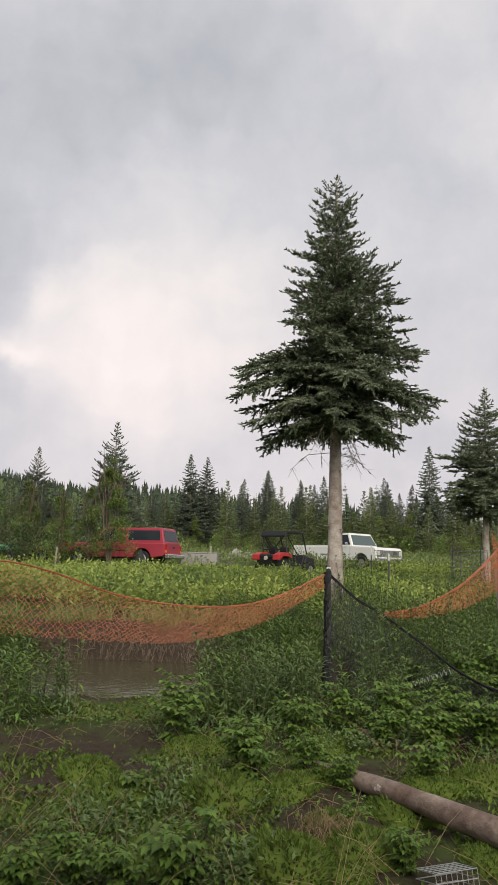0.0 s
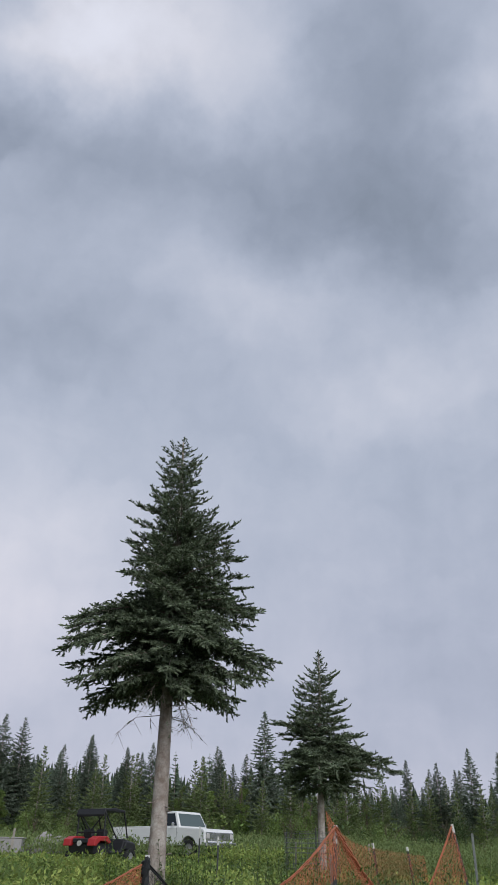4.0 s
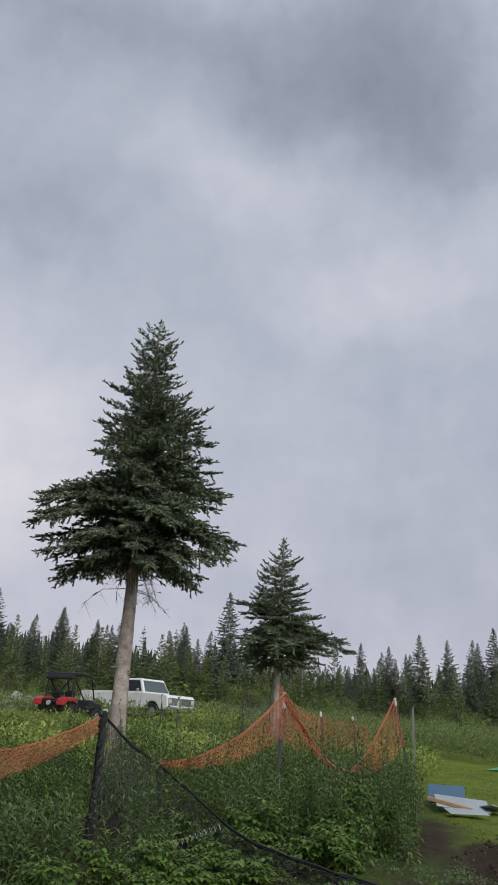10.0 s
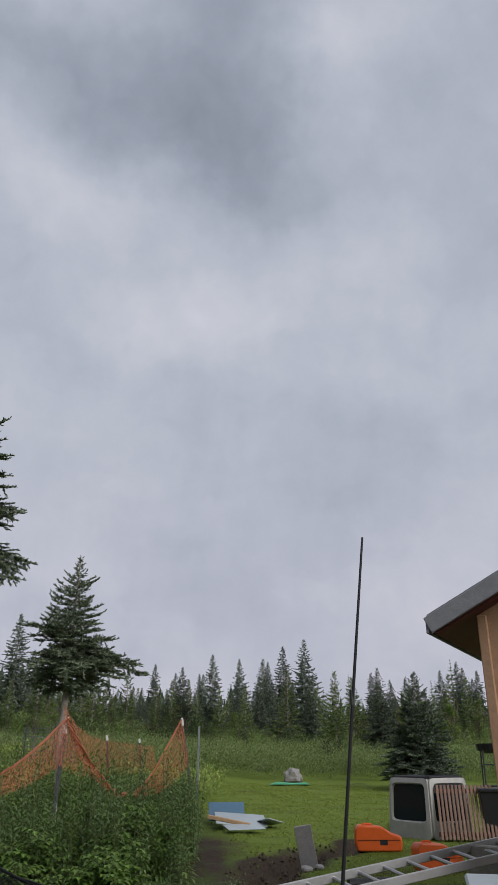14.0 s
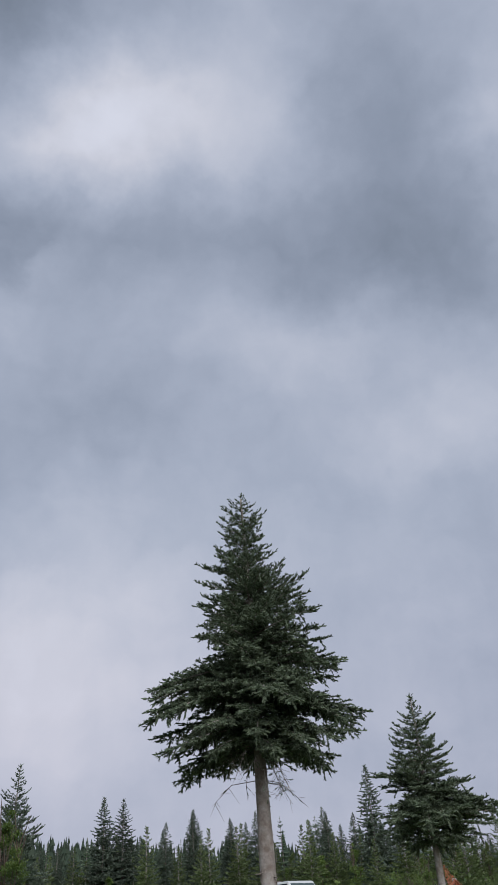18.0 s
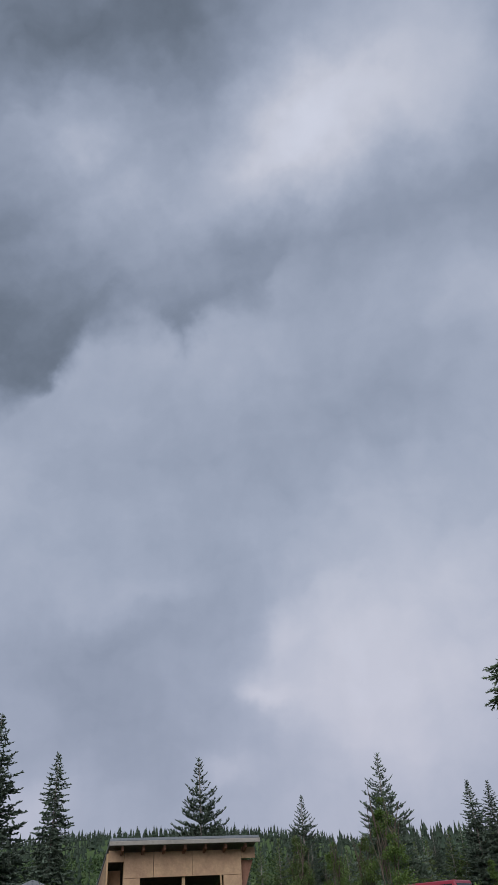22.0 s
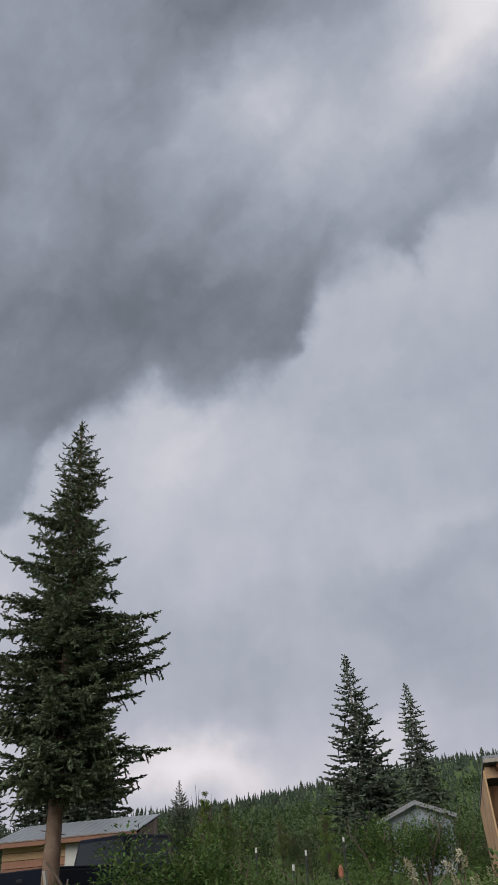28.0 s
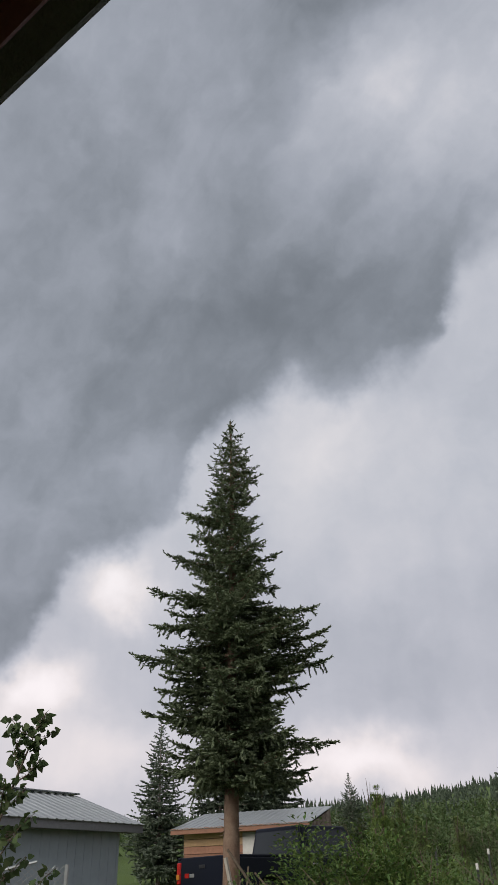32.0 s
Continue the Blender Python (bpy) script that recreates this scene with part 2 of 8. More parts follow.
def ground_material():
    m = bpy.data.materials.new("ground_earth_and_grass")
    m.use_nodes = True
    n = Nodes(m.node_tree)
    where = n.add("ShaderNodeNewGeometry").outputs["Position"]
    patch = n.noise(where, 0.9, 6, 0.6)
    fine = n.noise(where, 14, 6, 0.7)
    wide = n.noise(where, 0.12, 4, 0.55)
    soil = n.mix(fine, (0.022, 0.016, 0.011), (0.078, 0.056, 0.038))
    moss = n.mix(fine, (0.028, 0.052, 0.012), (0.095, 0.155, 0.024))
    far = n.mix(wide, (0.05, 0.085, 0.022), (0.10, 0.14, 0.04))
    xyz = n.add("ShaderNodeSeparateXYZ", {0: where})
    r = n.vmath("LENGTH", where, out=1)
    out_there = n.add("ShaderNodeMapRange", {0: r, 1: 12.0, 2: 22.0}).outputs[0]
    near = n.mix(n.math("MULTIPLY_ADD", patch, 5.0, -2.15, clamp=True), soil, moss)
    # the mown lawn to the east of the fence
    lawn = n.mix(n.math("MULTIPLY_ADD", fine, 1.6, -0.3, clamp=True), (0.085, 0.125, 0.015), (0.185, 0.240, 0.034))
    lawn = n.mix(n.math("MULTIPLY_ADD", patch, 5.0, -2.9, clamp=True), lawn, soil)
    east = n.math("SUBTRACT", xyz.outputs[0], n.math("MULTIPLY_ADD", xyz.outputs[1], 0.34, 1.75))
    on_lawn = n.math("MULTIPLY", n.math("MULTIPLY_ADD", n.math("ADD", east, n.math("SUBTRACT", patch, 0.5)), 1.6, 0.0, clamp=True),
                     n.math("MULTIPLY_ADD", n.math("ADD", n.math("MULTIPLY", xyz.outputs[1], 1.0), n.math("MULTIPLY", patch, 2.0)), 0.9, -6.4, clamp=True))
    flat = n.vmath("MULTIPLY", where, (1.0, 1.0, 0.0))
    ditch = 9.0
    for a, b in (((4.55, 7.2, 0), (5.1, 8.5, 0)), ((5.1, 8.5, 0), (6.0, 9.1, 0)), ((6.0, 9.1, 0), (7.3, 9.6, 0))):
        u = Vector(b) - Vector(a)
        rel = n.vmath("SUBTRACT", flat, a)
        share = n.math("MULTIPLY", n.vmath("DOT_PRODUCT", rel, tuple(u), out=1), 1 / u.length_squared, clamp=True)
        near_by = n.vmath("SCALE", tuple(u))
        n.link(share, near_by.node.inputs["Scale"])
        ditch = n.math("MINIMUM", n.vmath("LENGTH", n.vmath("SUBTRACT", rel, near_by), out=1), ditch)
    bare = n.math("MULTIPLY_ADD", n.math("ADD", n.math("MULTIPLY", ditch, -1.0), n.math("MULTIPLY", patch, 1.5)), 4.0, -0.6, clamp=True)
    on_lawn = n.math("MULTIPLY", on_lawn, n.math("SUBTRACT", 1.0, bare))
    col = n.mix(out_there, near, far)
    # bare mud round the pond
    shore = n.vmath("LENGTH", n.vmath("MULTIPLY", n.vmath("SUBTRACT", where, (-3.4, 9.55, 0.0)), (1 / 4.3, 1 / 1.85, 0.0)), out=1)
    col = n.mix(bare, col, soil)
    muddy = n.math("MULTIPLY_ADD", n.math("ADD", shore, n.math("MULTIPLY", patch, 0.5)), -5.0, 7.6, clamp=True)
    col = n.mix(muddy, col, soil)
    col = n.mix(on_lawn, col, lawn)
    p = n.add("ShaderNodeBsdfPrincipled", {"Base Color": col, "Roughness": 0.9, "Specular IOR Level": 0.2})
    b = n.add("ShaderNodeBump", {"Strength": 0.9, "Distance": 0.05, "Height": fine})
    n.link(b.outputs[0], p.inputs["Normal"])
    n.add("ShaderNodeOutputMaterial", {"Surface": p.outputs[0]})
    return m


def water_material():
    m = bpy.data.materials.new("muddy_water")
    m.use_nodes = True
    n = Nodes(m.node_tree)
    where = n.add("ShaderNodeNewGeometry").outputs["Position"]
    rip = n.noise(where, 9, 3, 0.5)
    col = n.mix(n.noise(where, 0.8, 3, 0.5), (0.045, 0.042, 0.022), (0.085, 0.075, 0.045))
    p = n.add("ShaderNodeBsdfPrincipled", {"Base Color": col, "Roughness": 0.07, "IOR": 1.33})
    b = n.add("ShaderNodeBump", {"Strength": 0.8, "Distance": 0.012, "Height": rip})
    n.link(b.outputs[0], p.inputs["Normal"])
    n.add("ShaderNodeOutputMaterial", {"Surface": p.outputs[0]})
    return m


GROUND, WATER = ground_material(), water_material()
BARK = material("spruce_bark", (0.236, 0.182, 0.148), 0.9, vary=0.35, grain=28, stain=4, bump=0.9, second=(0.40, 0.36, 0.32))
BARK_RED = material("peeling_spruce_bark", (0.135, 0.078, 0.052), 0.9, vary=0.35, grain=28, stain=3, bump=0.9, second=(0.20, 0.14, 0.10))
NEEDLE = material("spruce_needles", (0.215, 0.255, 0.165), 0.85, vary=0.3, grain=3, stain=0.7, bump=0, island=0.45, hue=0.015, sheer=0.48, spec=0.12)
NEEDLE_GREEN = material("green_spruce_needles", (0.165, 0.200, 0.118), 0.85, vary=0.3, grain=3, stain=0.7, bump=0, island=0.4, hue=0.015, sheer=0.40, spec=0.12)
NEEDLE_HILL = material("hillside_needles", (0.070, 0.092, 0.062), 0.85, vary=0.3, grain=0.3, stain=0.05, bump=0, island=0.35, hue=0.02, sheer=0.3, spec=0.12)
# Distance haze is put into this colour: needles paler than the near spruces'.
NEEDLE_MIST = material("haze_paled_spruce_needles", (0.270, 0.339, 0.223), 0.9, vary=0.3, grain=1.2, stain=0.4, bump=0, island=0.35, obj=0.22, hue=0.02, sheer=0.4, spec=0.1)
NEEDLE_YOUNG = material("young_spruce_needles", (0.205, 0.255, 0.110), 0.85, vary=0.3, grain=1.2, stain=0.4, bump=0, island=0.3, obj=0.25, hue=0.015, sheer=0.42, spec=0.12)
# Raised in part so that the treeline's haze sits in the colour.
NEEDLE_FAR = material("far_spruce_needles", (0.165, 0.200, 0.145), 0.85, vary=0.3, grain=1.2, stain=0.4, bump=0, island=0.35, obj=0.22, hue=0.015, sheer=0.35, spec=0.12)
LEAF = material("willow_leaves", (0.208, 0.284, 0.083), 0.7, vary=0.2, grain=2, stain=0.5, bump=0, island=0.3, obj=0.18, hue=0.02, sheer=0.42, spec=0.2)
LEAF_DARK = material("alder_leaves", (0.066, 0.096, 0.037), 0.7, vary=0.2, grain=2, stain=0.5, bump=0, island=0.35, obj=0.18, hue=0.02, sheer=0.38, spec=0.2)
LEAF_CURRANT = material("currant_leaves", (0.094, 0.148, 0.039), 0.65, vary=0.2, grain=2, stain=0.8, bump=0, island=0.45, obj=0.15, hue=0.025, sheer=0.35, spec=0.25)
LEAF_YELLOW = material("yellow_green_leaves", (0.305, 0.375, 0.098), 0.7, vary=0.25, grain=1, stain=0.35, bump=0, island=0.3, hue=0.02, sheer=0.42, spec=0.2)
LEAF_MEADOW = material("meadow_herbs", (0.196, 0.249, 0.092), 0.75, vary=0.2, grain=1, stain=0.3, bump=0, island=0.28, hue=0.02, sheer=0.42, spec=0.2)
LEAF_BRIGHT = material("raspberry_leaves", (0.118, 0.196, 0.036), 0.62, vary=0.2, grain=6, stain=1.2, bump=0, island=0.4, hue=0.015, sheer=0.3)
LEAF_HERB = material("fireweed_leaves", (0.118, 0.180, 0.058), 0.6, vary=0.2, grain=3, stain=0.6, bump=0, island=0.4, hue=0.015, sheer=0.25)
MOSS = material("moss_and_grass", (0.086, 0.134, 0.018), 0.85, vary=0.25, grain=3, stain=1.0, bump=0, island=0.5, hue=0.02, sheer=0.2)
LAWN = material("mown_grass", (0.262, 0.318, 0.062), 0.8, vary=0.2, grain=2, stain=0.5, bump=0, island=0.22, hue=0.02, sheer=0.5)
SOIL = material("dark_soil", (0.062, 0.044, 0.031), 0.95, vary=0.35, grain=20, stain=3, bump=0.5, island=0.4)
DRY = material("dry_stalks", (0.22, 0.16, 0.085), 0.85, vary=0.3, grain=6, island=0.4, bump=0)
STEM = material("green_stems", (0.10, 0.12, 0.045), 0.7, vary=0.2, grain=6, island=0.3, bump=0)
TWIG = material("grey_brown_twigs", (0.12, 0.09, 0.065), 0.85, vary=0.3, grain=20, island=0.3, bump=0.3)
NET_ORANGE = material("orange_plastic_net", (0.42, 0.135, 0.06), 0.55, vary=0.25, grain=8, stain=1.2, bump=0, island=0.25, sheer=0.15)
NET_BLACK = material("black_plastic_net", (0.014, 0.015, 0.015), 0.6, vary=0.3, grain=8, bump=0, island=0.3)
WIRE = material("galvanised_wire", (0.38, 0.39, 0.38), 0.45, 0.7, vary=0.2, grain=20, bump=0)
WIRE_DARK = material("weathered_wire", (0.16, 0.17, 0.16), 0.5, 0.5, vary=0.2, grain=20, bump=0)
POST_METAL = material("dark_fence_steel", (0.055, 0.06, 0.055), 0.6, 0.4, vary=0.35, grain=30, stain=6, bump=0.3)
POST_WHITE = material("white_post_tip", (0.52, 0.51, 0.48), 0.6, vary=0.15, grain=30, bump=0.1)
WOOD_GREY = material("weathered_wood", (0.30, 0.27, 0.23), 0.85, vary=0.3, grain=18, stain=2.5, bump=0.6, obj=0.15)
LOG_WOOD = material("bare_weathered_log", (0.13, 0.080, 0.060), 0.75, vary=0.45, grain=14, stain=3.5, bump=0.9, second=(0.29, 0.23, 0.19))
WOOD_OSB = material("oriented_strand_board", (0.385, 0.235, 0.142), 0.8, vary=0.3, grain=22, stain=2.0, bump=0.3, obj=0.08, second=(0.47, 0.31, 0.18))
WOOD_RAW = material("raw_lumber", (0.423, 0.276, 0.147), 0.8, vary=0.25, grain=14, stain=1.5, bump=0.4, obj=0.15)
WOOD_RED = material("red_brown_boards", (0.22, 0.11, 0.07), 0.8, vary=0.3, grain=16, stain=1.5, bump=0.5, obj=0.2)
SLAT = material("faded_brown_slats", (0.24, 0.15, 0.115), 0.85, vary=0.3, grain=16, stain=1.5, bump=0.5, obj=0.12)
WOOD_WALL = material("stained_plywood", (0.45, 0.26, 0.14), 0.75, vary=0.3, grain=10, stain=1.0, bump=0.4, second=(0.34, 0.21, 0.13))
WOOD_DARK = material("dark_stained_beam", (0.140, 0.044, 0.038), 0.7, vary=0.3, grain=18, stain=2, bump=0.4)
BARKED = material("split_firewood", (0.26, 0.15, 0.085), 0.9, vary=0.35, grain=18, stain=5, bump=0.6, obj=0.35)
WOOD_BLUE = material("bluish_weathered_planks", (0.235, 0.262, 0.285), 0.85, vary=0.3, grain=18, stain=2.0, bump=0.5, obj=0.2)
ROOF_GREY = material("galvanised_roofing", (0.344, 0.361, 0.369), 0.42, 0.55, vary=0.18, grain=6, stain=0.8, bump=0.1)
ROOF_FASCIA = material("grey_painted_fascia", (0.22, 0.22, 0.23), 0.7, vary=0.2, grain=14, stain=2, bump=0.3)
WALL_BLUE = material("blue_grey_metal_siding", (0.338, 0.384, 0.416), 0.6, 0.1, vary=0.14, grain=5, stain=0.9, bump=0.1)
SHINGLE = material("grey_shingles", (0.19, 0.20, 0.21), 0.85, vary=0.3, grain=30, stain=3, bump=0.5, obj=0.25)
CAR_RED = material("faded_red_paint", (0.30, 0.032, 0.050), 0.4, vary=0.12, grain=6, stain=0.9, bump=0.02, spec=0.5)
CAR_WHITE = material("white_car_paint", (0.651, 0.651, 0.634), 0.35, vary=0.06, grain=6, stain=0.8, bump=0.02)
CAR_BLACK = material("black_car_paint", (0.007, 0.009, 0.017), 0.45, vary=0.15, grain=6, stain=0.8, bump=0.02, spec=0.14)
CHROME = material("dull_chrome", (0.6, 0.6, 0.6), 0.25, 0.9, vary=0.1, grain=10, bump=0)
RUBBER = material("black_rubber", (0.018, 0.018, 0.018), 0.85, vary=0.25, grain=40, bump=0.3)
RIM = material("steel_rim", (0.42, 0.41, 0.40), 0.4, 0.7, vary=0.15, grain=20, bump=0)
PLASTIC_BLACK = material("black_plastic", (0.018, 0.018, 0.02), 0.5, vary=0.15, grain=20, bump=0.05)
PLASTIC_ORANGE = material("orange_plastic", (0.702, 0.117, 0.018), 0.42, vary=0.12, grain=10, stain=2, bump=0.03)
PLASTIC_RED = material("red_plastic", (0.36, 0.028, 0.03), 0.45, vary=0.12, grain=10, bump=0.03)
LENS_RED = material("red_lamp_lens", (0.42, 0.012, 0.012), 0.2, vary=0.08, grain=20, bump=0)
LENS_AMBER = material("amber_lamp_lens", (0.62, 0.24, 0.03), 0.2, vary=0.08, grain=20, bump=0)
FIBRE_WHITE = material("dirty_white_fibreglass", (0.43, 0.415, 0.385), 0.55, vary=0.2, grain=9, stain=2.0, bump=0.1)
SHEET_BLUE = material("blue_painted_sheet", (0.065, 0.125, 0.19), 0.45, 0.2, vary=0.15, grain=8, bump=0.05)
SHEET_WHITE = material("white_enamel_sheet", (0.36, 0.40, 0.42), 0.35, 0.2, vary=0.12, grain=8, bump=0.05)
TARP_GREEN = material("green_tarp", (0.10, 0.38, 0.22), 0.6, vary=0.15, grain=8, bump=0.2)
ROCK = material("grey_boulder", (0.27, 0.25, 0.235), 0.9, vary=0.35, grain=9, stain=1.6, bump=0.7)
CONCRETE = material("weathered_concrete", (0.30, 0.285, 0.275), 0.9, vary=0.25, grain=16, stain=1.2, bump=0.4)
ALU = material("weathered_aluminium", (0.42, 0.41, 0.40), 0.42, 0.75, vary=0.15, grain=24, stain=3, bump=0.05)
CREAM = material("pale_flower_heads", (0.55, 0.50, 0.34), 0.8, vary=0.2, grain=10, island=0.3, bump=0)
SALMON = material("salmon_plastic", (0.46, 0.17, 0.10), 0.6, vary=0.15, grain=14, bump=0.05)
WINDOW = glass("dark_window_glass")
# Lighter grey-green base: the reflected sky is painted into the glass colour.
WINDSCREEN = glass("sky_toned_glass", (0.075, 0.10, 0.10))

# ---- building blocks ----
class Geo:
    """Gathers the corners and faces of one mesh."""

    def __init__(self):
        self.v, self.f = [], []

    def put(self, verts, faces, m=None):
        k = len(self.v)
        self.v += [tuple(m @ Vector(p)) for p in verts] if m else [tuple(p) for p in verts]
        self.f += [tuple(i + k for i in q) for q in faces]
        return self

    def join(self, other, m=None):
        return self.put(other.v, other.f, m)

    def tube(self, pts, radii, n=6, caps=True):
        pts = [Vector(p) for p in pts]
        if not hasattr(radii, "__len__"):
            radii = [radii] * len(pts)
        k, ref = len(self.v), None
        for i, p in enumerate(pts):
            t = (pts[min(i + 1, len(pts) - 1)] - pts[max(i - 1, 0)])
            t = t.normalized() if t.length > 1e-9 else Vector((0, 0, 1))
            if ref is None:
                ref = t.orthogonal().normalized()
            a = (ref - t * ref.dot(t))
            a = a.normalized() if a.length > 1e-6 else t.orthogonal().normalized()
            ref, b = a, t.cross(a)
            for j in range(n):
                w = 2 * math.pi * j / n
                self.v.append(tuple(p + (a * math.cos(w) + b * math.sin(w)) * radii[i]))
        for i in range(len(pts) - 1):
            for j in range(n):
                c = k + i * n
                self.f.append((c + j, c + (j + 1) % n, c + n + (j + 1) % n, c + n + j))
        if caps:
            self.f.append(tuple(k + j for j in reversed(range(n))))
            self.f.append(tuple(k + (len(pts) - 1) * n + j for j in range(n)))
        return self

    def box(self, c, s, rot=None, bevel=0.0):
        """A box of full size s at c, its edges chamfered."""
        hx, hy, hz = (0.5 * q for q in s)
        b = min(bevel, 0.45 * min(s))
        m = Matrix.Translation(c) @ (rot.to_4x4() if rot else Matrix.Identity(4))
        if b <= 0:
            vs = [(x, y, z) for z in (-hz, hz) for y in (-hy, hy) for x in (-hx, hx)]
            return self.put(vs, [(0, 2, 3, 1), (4, 5, 7, 6), (0, 1, 5, 4), (2, 6, 7, 3), (0, 4, 6, 2), (1, 3, 7, 5)], m)
        bm = bmesh.new()
        bmesh.ops.create_cube(bm, size=1.0)
        for v in bm.verts:
            v.co = Vector((v.co.x * s[0], v.co.y * s[1], v.co.z * s[2]))
        bmesh.ops.bevel(bm, geom=bm.edges[:], offset=b, segments=1, affect="EDGES", profile=0.5)
        bm.verts.index_update()
        self.put([v.co for v in bm.verts], [[v.index for v in q.verts] for q in bm.faces], m)
        bm.free()
        return self

    def prism(self, outline, depth, m=None, bevel=0.0):
        """A flat outline in x and z, made thick along y from -depth/2 to depth/2, with softened rims."""
        bm = bmesh.new()
        ring = [bm.verts.new((x, -depth / 2, z)) for x, z in outline]
        face = bm.faces.new(ring)
        out = bmesh.ops.extrude_face_region(bm, geom=[face])
        bmesh.ops.translate(bm, vec=(0, depth, 0), verts=[g for g in out["geom"] if isinstance(g, bmesh.types.BMVert)])
        bmesh.ops.recalc_face_normals(bm, faces=bm.faces[:])
        if bevel:
            bmesh.ops.bevel(bm, geom=bm.edges[:], offset=bevel, segments=2, affect="EDGES", profile=0.5)
        bm.verts.index_update()
        self.put([v.co for v in bm.verts], [[v.index for v in q.verts] for q in bm.faces], m)
        bm.free()
        return self

    def leaf(self, p, along, up, length, width, fold=0.12):
        """A pointed leaf of two folded halves."""
        side = along.cross(up)
        if side.length < 1e-6:
            side = along.orthogonal()
        side.normalize()
        nor = side.cross(along).normalized()
        a, b = p + along * (length * 0.45), p + along * length - nor * (fold * length)
        w, dip = side * (width * 0.5), nor * (width * 0.18)
        self.put([p, a + w + dip, b, a - w + dip, a], [(0, 4, 1), (4, 2, 1), (0, 3, 4), (4, 3, 2)])
        return self

    def blade(self, p, along, up, length, width, fold=0.12):
        """A plain pointed leaf."""
        side = along.cross(up)
        if side.length < 1e-6:
            side = along.orthogonal()
        w = side.normalized() * (width * 0.5)
        a = p + along * (length * 0.45)
        self.put([p, a + w, p + along * length, a - w], [(0, 3, 2), (0, 2, 1)])
        return self

    def mesh(self, name, mat, smooth=False):
        me = bpy.data.meshes.new(name)
        me.from_pydata(self.v, [], self.f)
        me.materials.append(mat)
        if smooth:
            me.shade_smooth()
        me.update()
        return me


def part(name, geo, mat, parent=None, label="", smooth=False, m=None):
    """One mesh object under a thing or a part."""
    ob = new(name, geo if isinstance(geo, bpy.types.Mesh) else geo.mesh(name, mat, smooth))
    if m is not None:
        ob.matrix_basis = m
    if parent:
        ob.parent = parent
    if label:
        ob["label"] = label
    return ob


def thing(name, m, label, category, group="", kind=""):
    ob = new(name)
    ob.empty_display_size = 0.2
    ob.matrix_basis = m
    return tagged(ob, label, category, group, kind)


def blended(a, b, t):
    t = min(1.0, max(0.0, t))
    return a + (b - a) * t * t * (3 - 2 * t)


POND_Z = 0.25


HILL = ((-30, 0.045), (-10, 0.055), (0, 0.082), (12, 0.107), (24, 0.137), (34, 0.132), (43, 0.114), (53, 0.094), (72, 0.065))


def graded(az):
    """Steepness of the far hill by azimuth."""
    if az <= HILL[0][0]:
        return HILL[0][1]
    for (a, p), (b, q) in zip(HILL, HILL[1:]):
        if az < b:
            return p + (q - p) * (az - a) / (b - a)
    return HILL[-1][1]


DITCH = ((4.55, 7.2), (5.1, 8.5), (6.0, 9.1), (7.3, 9.6))


def off_line(x, y, p, q):
    """Distance on the plan from the line between p and q."""
    ux, uy = q[0] - p[0], q[1] - p[1]
    t = min(1.0, max(0.0, ((x - p[0]) * ux + (y - p[1]) * uy) / (ux * ux + uy * uy)))
    return math.hypot(x - p[0] - ux * t, y - p[1] - uy * t)


def terrain(x, y):
    """Height of the ground."""
    r, az = math.hypot(x, y), math.degrees(math.atan2(-x, y))
    side = blended(0.55, 1.0, (az + 38) / 30) + blended(0.0, 0.58, (az - 25) / 30)
    z = 0.30 + 0.054 * side * (max(0.0, min(r, 48.0) - 9.0))
    hill = graded(az)
    z += hill * max(0.0, min(r, 300.0) - 50.0) - 0.04 * max(0.0, min(r, 900.0) - 320.0)
    bump = noise.noise((x * 0.55, y * 0.55, 0)) * 0.10 + noise.noise((x * 1.7, y * 1.7, 3)) * 0.06 + noise.noise((x * 4.5, y * 4.5, 5)) * 0.03
    lawn = blended(0, 1, (x - 0.34 * y - 1.75) * 0.8) * blended(0, 1, (y - 6.5) * 0.7)
    z += bump * (1 - 0.75 * lawn) * blended(0.4, 1.0, r / 4.0)
    z += 0.8 * noise.noise((x * 0.03, y * 0.03, 9)) * blended(0, 1, (r - 40) / 40) + 3.0 * noise.noise((x * 0.008, y * 0.008, 2)) * blended(0, 1, (r - 120) / 100)
    # the dug pond
    e = ((x + 3.4) / 4.3) ** 2 + ((y - 9.4 + 0.02 * x) / 1.72) ** 2 + 0.18 * noise.noise((x * 0.9, y * 0.9, 7))
    if e < 1.5 and r < 25:
        z = blended(min(z, POND_Z - 0.35), z, (e - 0.72) / 0.42)
        if e > 1.15:
            z = max(z, POND_Z + 0.05)
    # the far bank and the low shelf before it
    if y > 11.0 and x < 1.5 and r < 25:
        z += 0.26 * blended(0, 1, (y - 11.1) / 0.35) * blended(1, 0, (x - 0.3) / 1.2)
    # the washed-out ditch by the lawn
    if 3.8 < x < 8.2 and 6.4 < y < 10.6:
        d = min(off_line(x, y, p, q) for p, q in zip(DITCH, DITCH[1:]))
        w = 0.42 + 0.25 * noise.noise((x * 1.7, y * 1.7, 21))
        z -= (0.26 + 0.16 * noise.noise((x * 3.1, y * 3.1, 12))) * (1 - blended(0, 1, d / w))
    return z


def polar(az, r):
    return -r * math.sin(radians(az)), r * math.cos(radians(az))


def wet(x, y):
    return ((x + 3.4) / 4.3) ** 2 + ((y - 9.4 + 0.02 * x) / 1.72) ** 2 < 1.02


def spot(x, y, dz=0.0):
    return Vector((x, y, terrain(x, y) + dz))


